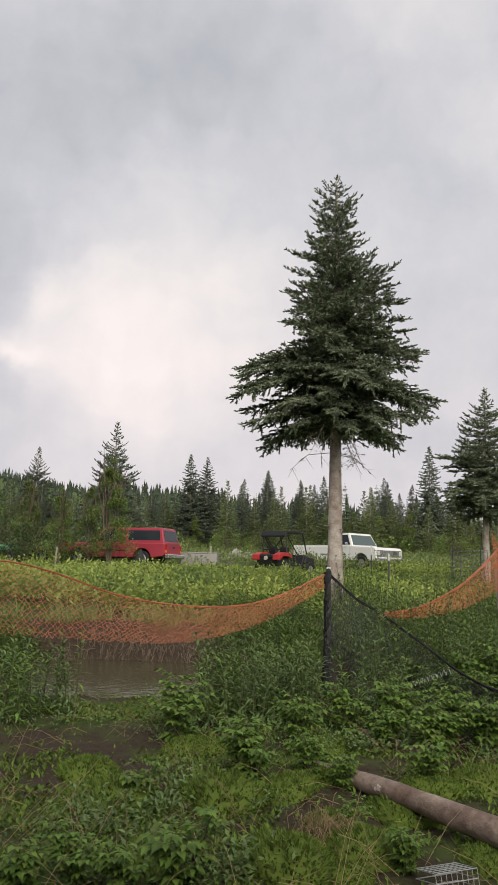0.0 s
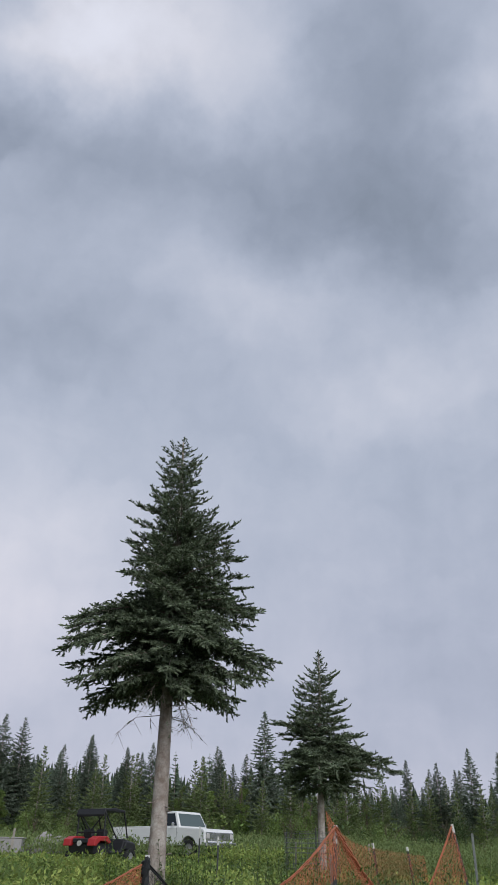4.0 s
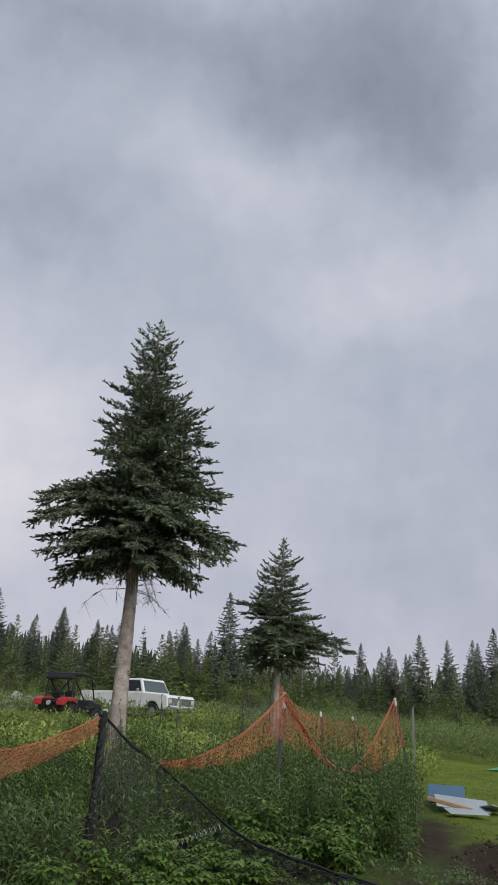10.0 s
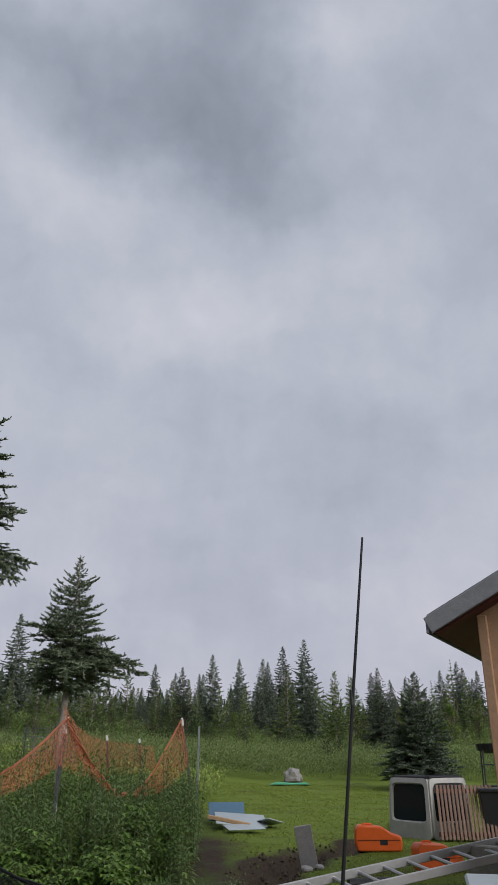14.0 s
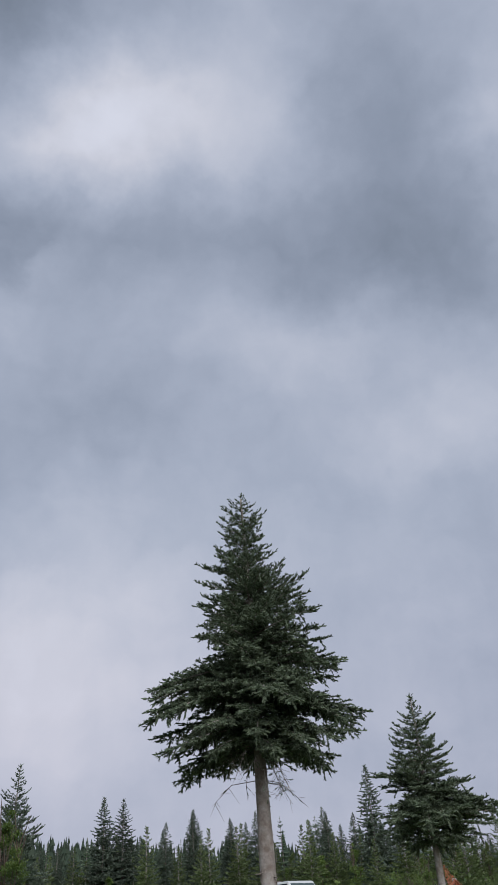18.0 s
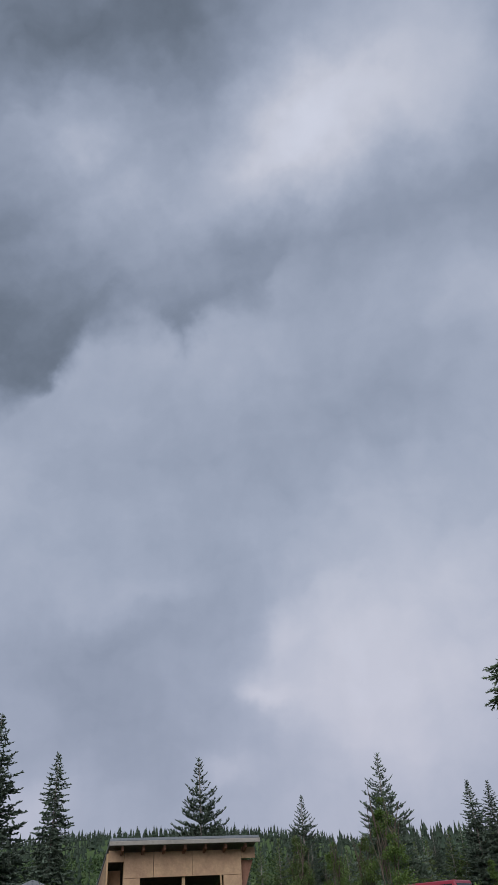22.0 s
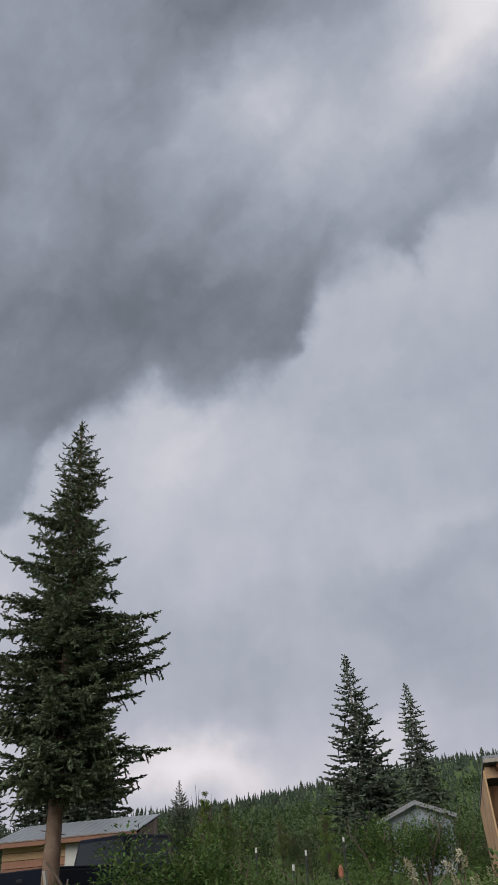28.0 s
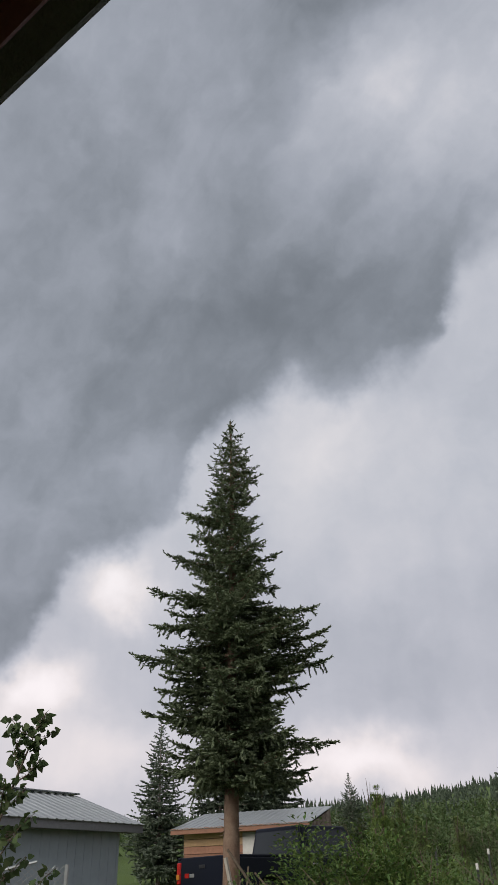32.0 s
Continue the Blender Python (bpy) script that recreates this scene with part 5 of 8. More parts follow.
def turf():
    """Moss, short grass and litter on the slope below the porch, and tufts on the lawn."""
    rng, g, d = random.Random(61), Geo(), Geo()
    n = 0
    while n < 60000:
        az, r = rng.uniform(-30, 26), 2.6 + 5.4 * rng.random() ** 0.8
        x, y = polar(az, r)
        n += 1
        if noise.noise((x * 1.1, y * 1.1, 11)) + 0.4 * noise.noise((x * 4, y * 4, 2)) < 0.02 and rng.random() < 0.93:
            continue
        z = terrain(x, y)
        if wet(x, y):
            continue
        a, L = rng.uniform(0, 6.28), rng.uniform(0.02, 0.06)
        g.leaf(Vector((x, y, z - 0.005)), Vector((math.cos(a), math.sin(a), rng.uniform(0.3, 1.6))).normalized(), Vector((0, 0, 1)), L, L * 0.32, 0.1)
    for _ in range(9000):
        x, y = rng.uniform(0.9, 3.2), rng.uniform(3.4, 6.6)
        a, L = rng.uniform(0, 6.28), rng.uniform(0.025, 0.07)
        if noise.noise((x * 1.4, y * 1.4, 19)) > -0.15:
            g.leaf(spot(x, y, -0.005), Vector((math.cos(a), math.sin(a), rng.uniform(0.4, 1.8))).normalized(), Vector((0, 0, 1)), L, L * 0.28, 0.1)
    for _ in range(5000):
        x, y = rng.uniform(3.5, 14), rng.uniform(7, 16)
        if x - 0.34 * y - 1.75 < 0.2:
            continue
        a, L = rng.uniform(0, 6.28), rng.uniform(0.04, 0.10)
        g.leaf(Vector((x, y, terrain(x, y) - 0.005)), Vector((math.cos(a), math.sin(a), rng.uniform(0.6, 2.0))).normalized(), Vector((0, 0, 1)), L * 0.7, 0.012, 0.2)
    for _ in range(1500):
        az, r = rng.uniform(-26, 24), rng.uniform(2.8, 8.2)
        x, y = polar(az, r)
        p = spot(x, y)
        if wet(x, y) or noise.noise((x * 1.3, y * 1.3, 14)) < -0.02:
            continue
        a = rng.uniform(0, 6.28)
        e = Vector((math.cos(a), math.sin(a), rng.uniform(-0.1, 1.0))) * rng.uniform(0.1, 0.35)
        d.tube([p, p + e * 0.6 + Vector((0, 0, 0.03)), p + e], [0.0016, 0.0013, 0.0008], 3, False)
    for _ in range(240):
        x, y = 0.28 + rng.gauss(0, 0.07), 3.9 + rng.gauss(0, 0.1)
        p, a = spot(x, y), rng.uniform(0, 6.28)
        e = Vector((math.cos(a) * 0.5, math.sin(a) * 0.5 - 0.3, rng.uniform(0.2, 0.9))) * rng.uniform(0.08, 0.2)
        d.tube([p, p + e * 0.6 + Vector((0, 0, 0.03)), p + e - Vector((0, 0, 0.03))], [0.002, 0.0016, 0.001], 3, False)
    tagged(new("moss_and_grass", g.mesh("moss_and_grass", MOSS)), "bright moss and short grass over the dark soil", "grass", kind="stuff")
    tagged(new("dry_stalks", d.mesh("dry_stalks", DRY)), "dry straw stalks and litter lying in the moss", "litter", kind="stuff")


turf()


def low_herbs():
    """Leafy mounds of small herbs over the slope."""
    rng, g = random.Random(63), Geo()
    for _ in range(420):
        az, r = rng.uniform(-30, 26), 2.9 + 5.3 * rng.random() ** 0.8
        x, y = polar(az, r)
        p = spot(x, y, -0.02)
        if wet(x, y) or noise.noise((x * 0.9, y * 0.9, 17)) < 0.06:
            continue
        w = rng.uniform(0.1, 0.26)
        clump(g, rng, p, w, w, rng.uniform(0.08, 0.24), 60, rng.uniform(0.02, 0.045))
    for _ in range(60):
        x, y = rng.uniform(2.5, 4.4), rng.uniform(5.3, 8.0)
        w = rng.uniform(0.12, 0.3)
        if x - 0.34 * y - 1.75 < 0.9 and x < 4.3:
            clump(g, rng, spot(x, y, -0.02), w, w, rng.uniform(0.06, 0.18), 60, rng.uniform(0.02, 0.035))
    tagged(new("low_herbs", g.mesh("low_herbs", LEAF_HERB)), "leafy mounds of small herbs over the mossy slope", "herbs", kind="stuff")


low_herbs()


def hummock_meshes(seed):
    """A cushion of moss: a lumpy dome set with short bright shoots."""
    rng, dome, fur = random.Random(seed), Geo(), Geo()
    n, rings = 22, 7
    def at(u, a):
        k = 1 + 0.28 * noise.noise((math.cos(a) * 1.6, math.sin(a) * 1.6, seed + u))
        r = math.sin(u * 1.571) * k
        return Vector((r * math.cos(a), r * math.sin(a) * 0.8, 0.5 * math.cos(u * 1.571) * (1 + 0.25 * noise.noise((r * 3 * math.cos(a), r * 3 * math.sin(a), seed))) - 0.08))
    for i in range(rings + 1):
        dome.v += [tuple(at(max(0.02, i / rings), 6.2832 * j / n)) for j in range(n)]
    dome.f = [(i * n + j, i * n + (j + 1) % n, i * n + n + (j + 1) % n, i * n + n + j) for i in range(rings) for j in range(n)] + [tuple(range(n))[::-1]]
    for _ in range(1500):
        p = at(rng.random() ** 0.6, rng.uniform(0, 6.2832))
        d = (Vector((p.x, p.y, p.z + 0.5)).normalized() + Vector((rng.uniform(-0.5, 0.5), rng.uniform(-0.5, 0.5), rng.uniform(-0.2, 0.5)))).normalized()
        L = rng.uniform(0.06, 0.16)
        fur.leaf(p - d * 0.02, d, Vector((rng.uniform(-1, 1), rng.uniform(-1, 1), 0.3)), L, L * 0.35, 0.1)
    return dome.mesh("cushion", MOSS, True), fur.mesh("shoots", MOSS)


HUMMOCKS = [hummock_meshes(170 + i) for i in range(3)]
rng_h = random.Random(67)
HUMMOCK_AT = [(0.38, 4.78, 0.2), (0.22, 4.98, 0.16), (0.05, 3.5, 0.26), (0.42, 3.72, 0.24), (0.30, 4.05, 0.18), (0.75, 4.35, 0.26), (0.95, 4.7, 0.22), (-0.3, 4.5, 0.3), (-0.9, 4.3, 0.26), (0.1, 4.6, 0.22), (-0.55, 3.55, 0.2), (1.3, 4.9, 0.25)]
for i in range(16):
    x, y = polar(rng_h.uniform(-22, 22), rng_h.uniform(3.4, 6.0))
    if not (0.1 < x < 1.9 and abs(y - 5.09 + 0.96 * x) < 0.4):
        HUMMOCK_AT.append((x, y, rng_h.uniform(0.1, 0.24)))
for i, (x, y, w) in enumerate(HUMMOCK_AT):
    t = thing("moss_hummock", pose(x, y, terrain(x, y), 0, 0, i * 67) @ Matrix.Scale(w, 4), "low bright green cushion of moss on dark soil", "moss", "moss hummocks")
    part("cushion", HUMMOCKS[i % 3][0], None, t)
    part("fur", HUMMOCKS[i % 3][1], None, t)
for az, r, s in ((57.2, 10.2, 0.86), (55.3, 9.6, 0.78), (53.0, 10.4, 0.92), (50.8, 9.7, 0.84), (48.0, 10.5, 0.95), (37.2, 18.0, 1.15), (39.8, 18.6, 1.2), (35.0, 18.5, 1.1)):
    x, y = polar(az, r)
    bush(x, y, NEAR_BUSH[int(r * 10) % 3], "tall leafy currant bush at the edge of the yard", group="currant bushes", rz=az * 9, s=s)


def tall_meadow():
    """High grass and herbs beyond the lawn."""
    rng, g = random.Random(71), Geo()
    for _ in range(2600):
        az, r = rng.uniform(-62, -15), rng.uniform(24, 42)
        x, y = polar(az, r)
        if r < 26 + 3 * noise.noise((az * 0.15, 0, 0)) and az < -26:
            continue
        if az > -26 and r < 24:
            continue
        clump(g, rng, spot(x, y), 0.5, 0.5, rng.uniform(0.5, 1.15), 66, 0.085, 0.9)
    # the paler slope behind the parked cars
    for _ in range(1700):
        x, y = polar(rng.uniform(-15, 23), rng.uniform(33, 47))
        clump(g, rng, spot(x, y), 0.6, 0.6, rng.uniform(0.35, 0.8), 30, 0.13, 0.8)
    tagged(new("tall_meadow", g.mesh("tall_meadow", LEAF_MEADOW)), "waist-high green meadow of herbs beyond the lawn", "meadow", kind="stuff")


tall_meadow()


def hill_thicket():
    """Leafy growth filling the lower hillside between the trees."""
    rng, g, d = random.Random(81), Geo(), Geo()
    for _ in range(1500):
        az, r = rng.uniform(14, 92), rng.uniform(30, 110)
        if 33 < az < 41 and r < 34 or az > 50 and r < 38:
            continue
        x, y = polar(az, r)
        w = rng.uniform(0.9, 1.6)
        clump(d, rng, spot(x, y), w, w, rng.uniform(0.9, 2.0), 44, 0.14 + 0.003 * r)
    for _ in range(900):
        az, r = rng.uniform(-64, 16), rng.uniform(46, 80)
        x, y = polar(az, r)
        w = rng.uniform(0.9, 1.6)
        clump(g if noise.noise((x * 0.1, y * 0.1, 5)) > -0.1 else d, rng, spot(x, y), w, w, rng.uniform(0.8, 1.6), 40, 0.14 + 0.003 * r)
    tagged(new("light_thicket", g.mesh("light_thicket", LEAF)), "light green leafy thicket between the trees", "thicket", kind="stuff")
    tagged(new("dark_thicket", d.mesh("dark_thicket", LEAF_DARK)), "darker green leafy thicket between the trees", "thicket", kind="stuff")


hill_thicket()


def lawn_grass():
    """Short uneven grass of the mown lawn."""
    rng, g = random.Random(95), Geo()
    for _ in range(65000):
        r = 7.2 + 17 * rng.random() ** 1.2
        x, y = polar(rng.uniform(-47, -24), r)
        if x - 0.34 * y - 1.75 < 0.5 or noise.noise((x * 1.1, y * 1.1, 31)) < -0.3:
            continue
        if r < 13 and min(off_line(x, y, p, q) for p, q in zip(DITCH, DITCH[1:])) < 0.55 and rng.random() < 0.95:
            continue
        a = rng.uniform(0, 6.28)
        k = 0.6 + 0.05 * r
        g.blade(spot(x, y, -0.01), Vector((math.cos(a), math.sin(a), rng.uniform(0.3, 0.9))).normalized(), Vector((0, 0.3, 1)), rng.uniform(0.02, 0.05) * k, 0.011 * k)
    tagged(new("lawn_grass", g.mesh("lawn_grass", LAWN)), "short yellow-green grass of a roughly mown lawn", "grass", kind="stuff")


lawn_grass()


def soil_clods():
    """Broken clods along the washed-out ditch."""
    rng, g = random.Random(97), Geo()
    for _ in range(1100):
        p, q = rng.choice(list(zip(DITCH, DITCH[1:])))
        f = rng.random()
        x, y = p[0] + (q[0] - p[0]) * f + rng.gauss(0, 0.22), p[1] + (q[1] - p[1]) * f + rng.gauss(0, 0.22)
        k = 0.008 + 0.026 * rng.random() ** 2
        c = spot(x, y, k * 0.1)
        dirs = ((1, 0, 0), (0, 1, 0), (-1, 0, 0), (0, -1, 0), (0, 0, 1), (0, 0, -1))
        g.put([c + Vector(v) * (k * rng.uniform(0.6, 1.3)) for v in dirs], [(0, 1, 4), (1, 2, 4), (2, 3, 4), (3, 0, 4), (1, 0, 5), (2, 1, 5), (3, 2, 5), (0, 3, 5)])
    tagged(new("soil_clods", g.mesh("soil_clods", SOIL)), "dark broken clods of earth along the ditch", "soil", kind="stuff")


soil_clods()


def pond_bank():
    """Roots, dead grass and sods that hang over the far bank of the pond."""
    rng, d, g = random.Random(91), Geo(), Geo()
    for _ in range(1500):
        x = rng.uniform(-7.2, 0.2)
        y = 11.15 + 0.02 * x + rng.gauss(0, 0.12) + 0.18 * noise.noise((x * 1.1, 0, 5))
        p = spot(x, y, 0.03)
        e = Vector((rng.uniform(-0.12, 0.12), rng.uniform(-0.16, -0.02), rng.uniform(-0.32, 0.05)))
        d.tube([p, p + e * 0.5 + Vector((0, -0.02, 0.02)), p + e], [0.005, 0.004, 0.002], 3, False)
    for _ in range(2600):
        x, y = rng.uniform(-7.4, 0.3), 11.45 + abs(rng.gauss(0, 0.5))
        if noise.noise((x * 1.4, y * 1.4, 6)) < -0.15:
            continue
        a = rng.uniform(0, 6.28)
        g.blade(spot(x, y, -0.02), Vector((0.5 * math.cos(a), 0.5 * math.sin(a) - 0.25, 1)).normalized(), Vector((0, 1, 0.2)), rng.uniform(0.12, 0.36), 0.016)
    tagged(new("hanging_roots", d.mesh("hanging_roots", TWIG)), "brown roots and dead grass hanging over the pond bank", "roots", kind="stuff")
    tagged(new("bank_grass", g.mesh("bank_grass", LEAF_HERB)), "tufts of grass along the top of the pond bank", "grass", kind="stuff")


pond_bank()

# ---- vehicles ----
def spline(pts, u):
    """A point on a smooth line through pts, u from 0 to 1."""
    n = len(pts) - 1
    f = min(max(u, 0), 1) * n
    i = min(int(f), n - 1)
    t = f - i
    p = [Vector(pts[min(max(i + k, 0), n)]) for k in (-1, 0, 1, 2)]
    return 0.5 * (2 * p[1] + (p[2] - p[0]) * t + (2 * p[0] - 5 * p[1] + 4 * p[2] - p[3]) * t * t + (3 * p[1] - p[0] - 3 * p[2] + p[3]) * t ** 3)


def net_geo(top, low, nx, ny, r, seed, sag=0.03):
    """Diamond netting between an upper and a lower line."""
    rng, g = random.Random(seed), Geo()
    node = {}
    for i in range(nx + 1):
        u = i / nx
        a, b = spline(top, u), spline(low, u)
        for j in range(ny + 1):
            v = j / ny
            p = a.lerp(b, v) + Vector((rng.uniform(-1, 1), rng.uniform(-1, 1), rng.uniform(-1, 1))) * 0.012
            p += Vector((0, -1, 0)) * (sag * math.sin(3.14 * v) * (1 + math.sin(17 * u)))
            node[i, j] = p
    for (i, j), p in node.items():
        if (i + j) % 2:
            continue
        for k in (-1, 1):
            q = node.get((i + k, j + 1))
            if q and rng.random() > 0.015:
                g.tube([p, q], r, 3, False)
    return g


def frustum(g, lo, hi):
    """A solid between two level rectangles: (x0, x1, half width, z) each."""
    vs = []
    for x0, x1, w, z in (lo, hi):
        vs += [(x0, -w, z), (x1, -w, z), (x1, w, z), (x0, w, z)]
    return g.put(vs, [(3, 2, 1, 0), (4, 5, 6, 7), (0, 1, 5, 4), (1, 2, 6, 5), (2, 3, 7, 6), (3, 0, 4, 7)])


def cab_shell(lo, hi, soft=0.05):
    """A cab or canopy with rounded edges between two level rectangles."""
    raw = frustum(Geo(), lo, hi)
    bm = bmesh.new()
    vs = [bm.verts.new(p) for p in raw.v]
    for q in raw.f:
        bm.faces.new([vs[i] for i in q])
    bmesh.ops.recalc_face_normals(bm, faces=bm.faces[:])
    top = [e for e in bm.edges if sum(v.co.z > (lo[3] + hi[3]) / 2 for v in e.verts) >= 1]
    bmesh.ops.bevel(bm, geom=top, offset=soft, segments=3, affect="EDGES", profile=0.5)
    bm.verts.index_update()
    g = Geo().put([v.co for v in bm.verts], [[v.index for v in q.verts] for q in bm.faces])
    bm.free()
    return g


def wheel_at(parent, x, y, z, r, w, rim_label=""):
    """A tyre and its rim, turning about y."""
    tyre, rim = Geo(), Geo()
    n = 20
    prof = [(r * 0.62, -w / 2), (r * 0.93, -w / 2), (r, -w * 0.32), (r, w * 0.32), (r * 0.93, w / 2), (r * 0.62, w / 2)]
    for q, o in prof:
        tyre.v += [(q * math.cos(6.2832 * i / n), o, q * math.sin(6.2832 * i / n)) for i in range(n)]
    for k in range(len(prof)):
        b = (k + 1) % len(prof)
        tyre.f += [(k * n + i, k * n + (i + 1) % n, b * n + (i + 1) % n, b * n + i) for i in range(n)]
    rim.tube([(0, -w * 0.4, 0), (0, -w * 0.3, 0), (0, w * 0.3, 0), (0, w * 0.4, 0)], [r * 0.5, r * 0.63, r * 0.63, r * 0.5], 16)
    rim.tube([(0, -w * 0.48, 0), (0, w * 0.48, 0)], r * 0.2, 10)
    for i in range(5):
        a = 6.2832 * i / 5
        rim.tube([(r * 0.34 * math.cos(a), -w * 0.44, r * 0.34 * math.sin(a)), (r * 0.34 * math.cos(a), w * 0.44, r * 0.34 * math.sin(a))], r * 0.05, 6)
    wheel = part("wheel", tyre, RUBBER, parent, "black tyre", m=pose(x, y, z))
    part("rim", rim, RIM, wheel, rim_label)


def arch(cx, r, z0):
    """Corners of a wheel arch cut into a side outline, from front to back."""
    a0 = math.asin(min(0.95, max(-0.95, (z0 - r * 0.98) / (r * 1.12))))
    return [(cx + r * 1.12 * math.cos(a), r * 0.98 + r * 1.12 * math.sin(a)) for a in (a0 + (math.pi - 2 * a0) * i / 8 for i in range(9))]


def pickup(m, paint, label, L=5.3, W=1.95, H=1.8, wheel=0.37, hood=1.05, belt=1.12, sill=0.42, cab=(2.05, 3.55), bed_top=1.12, canopy=False, square=False, tail_paint=None):
    """A pickup, its rear end at x = 0 and its nose at x = L, the ground at z = 0. cab: from the rear wall to the foot of the windscreen."""
    t = thing("pickup_truck", m, label, "pickup")
    fx, bx = L - 0.88, 1.08
    c0, c1 = cab
    side = [(0.05, sill + 0.08), (0.0, 0.62), (0.02, bed_top), (c1 + 0.25, belt), (L - 0.1, hood), (L, hood - 0.1), (L + 0.02, sill + 0.12), (L - 0.05, sill)]
    side += arch(fx, wheel * 1.08, sill) + arch(bx, wheel * 1.08, sill)
    body = Geo().prism(side, W, bevel=0.035)
    body = part("body", body, paint, t, smooth=False)
    # floor pan, so that the arches are closed within
    part("underbody", Geo().box((L / 2, 0, sill + 0.05), (L * 0.9, W * 0.62, 0.16), bevel=0.03), PLASTIC_BLACK, t)
    for x in (fx, bx):
        for s in (-1, 1):
            wheel_at(t, x, s * (W / 2 - 0.13), wheel, wheel, 0.23, "dull steel rim")
    gw = W / 2 - 0.06
    rake = 0.34 if square else 0.5
    roof = part("cab_roof", cab_shell((c0, c1 + 0.28, gw, belt - 0.03), (c0 + 0.08, c1 + 0.28 - rake, gw - 0.13, H)), paint, t)
    # windows set on the cab
    def slanted(z, half=gw, top=gw - 0.13):
        return half + (top - half) * (z - belt + 0.03) / (H - belt + 0.03)
    z0, z1 = belt + 0.05, H - 0.09
    for s in (-1, 1):
        x_front0, x_front1 = c1 + 0.28 - rake * (z0 - belt) / (H - belt), c1 + 0.28 - rake * (z1 - belt) / (H - belt)
        quad = [(c0 + 0.22, z0), (x_front0 - 0.14, z0), (x_front1 - 0.12, z1), (c0 + 0.24, z1)]
        g = Geo()
        g.v = [(x, s * (slanted(z) + d), z) for d in (-0.02, 0.006) for x, z in quad]
        g.f = [(0, 1, 2, 3), (7, 6, 5, 4)] + [(i, (i + 1) % 4, 4 + (i + 1) % 4, 4 + i) for i in range(4)]
        part("side_window", g, WINDOW, t, "dark side window")
    for x_lo, x_hi, name in ((c1 + 0.28, c1 + 0.28 - rake, "windscreen"), (c0, c0 + 0.08, "rear_window")):
        s = 1 if name == "windscreen" else -1
        g = Geo()
        for d in (-0.02, 0.006):
            for y, z in ((-1, z0), (1, z0), (1, z1), (-1, z1)):
                u = (z - belt) / (H - belt)
                g.v.append((x_lo + (x_hi - x_lo) * u + s * d, y * (slanted(z) - 0.09), z))
        g.f = [(0, 1, 2, 3), (7, 6, 5, 4)] + [(i, (i + 1) % 4, 4 + (i + 1) % 4, 4 + i) for i in range(4)]
        part(name, g, WINDSCREEN if square else WINDOW, t, "glass with the sky's reflection in its grey-green colour" if square else "dark glass")
    if canopy:
        shell = part("canopy", cab_shell((0.04, c0 - 0.02, gw, bed_top - 0.02), (0.22, c0 - 0.04, gw - 0.12, H - 0.01)), tail_paint or paint, t, "matching canopy over the bed")
        for s in (-1, 1):
            g = Geo()
            hz = H - 0.01 - bed_top
            quad = [(0.26, bed_top + 0.13), (c0 - 0.2, bed_top + 0.13), (c0 - 0.2, H - 0.13), (0.33, H - 0.13)]
            g.v = [(x, s * (gw - 0.12 * (z - bed_top) / hz + d), z) for d in (-0.02, 0.008) for x, z in quad]
            g.f = [(0, 1, 2, 3), (7, 6, 5, 4)] + [(i, (i + 1) % 4, 4 + (i + 1) % 4, 4 + i) for i in range(4)]
            part("canopy_window", g, WINDOW, t, "dark sliding canopy window")
        g = Geo()
        hz = H - 0.01 - bed_top
        g.v = [(0.04 + 0.18 * (z - bed_top) / hz - d, y * (gw - 0.14), z) for d in (-0.02, 0.008) for y, z in ((-1, bed_top + 0.1), (1, bed_top + 0.1), (0.95, H - 0.12), (-0.95, H - 0.12))]
        g.f = [(0, 1, 2, 3), (7, 6, 5, 4)] + [(i, (i + 1) % 4, 4 + (i + 1) % 4, 4 + i) for i in range(4)]
        part("rear_hatch", g, WINDOW, t, "dark rear hatch glass")
    else:
        # the open bed: dark lining sunk a little under the rails
        part("bed_liner", Geo().box((c0 / 2, 0, bed_top - 0.02), (c0 - 0.16, W - 0.22, 0.06), bevel=0.01), PLASTIC_BLACK, t)
        for s in (-1, 1):
            part("bed_rail", Geo().box((c0 / 2, s * (W / 2 - 0.06), bed_top + 0.015), (c0 - 0.02, 0.1, 0.05), bevel=0.015), paint, t)
    part("tailgate", Geo().box((-0.012, 0, (sill + bed_top) / 2 + 0.1), (0.04, W - 0.42, bed_top - sill - 0.14), bevel=0.015), tail_paint or paint, t)
    part("tailgate_handle", Geo().box((-0.036, 0, bed_top - 0.16), (0.025, 0.2, 0.07), bevel=0.01), PLASTIC_BLACK, t)
    for s in (-1, 1):
        lamp = part("tail_lamp", Geo().box((0.01, s * (W / 2 - 0.1), bed_top - 0.27), (0.07, 0.14, 0.42), bevel=0.02), LENS_RED, t, "red tail lamp")
        part("turn_lens", Geo().box((-0.03, s * (W / 2 - 0.1), bed_top - 0.34), (0.02, 0.11, 0.1), bevel=0.005), LENS_AMBER, lamp)
    part("rear_bumper", Geo().box((-0.1, 0, sill + 0.08), (0.2, W - 0.04, 0.18), bevel=0.03), CHROME, t, "dull chrome bumper")
    part("front_bumper", Geo().box((L + 0.07, 0, sill + 0.04), (0.2, W, 0.2), bevel=0.04), CHROME, t, "dull chrome bumper")
    gr = part("grille", Geo().box((L + 0.012, 0, hood - 0.28), (0.06, W - 0.16, 0.32), bevel=0.015), PLASTIC_BLACK if not square else CHROME, t)
    for k in range(5):
        part("grille_bar", Geo().box((L + 0.045, 0, hood - 0.40 + 0.06 * k), (0.014, W - 0.62, 0.018)), CHROME, gr)
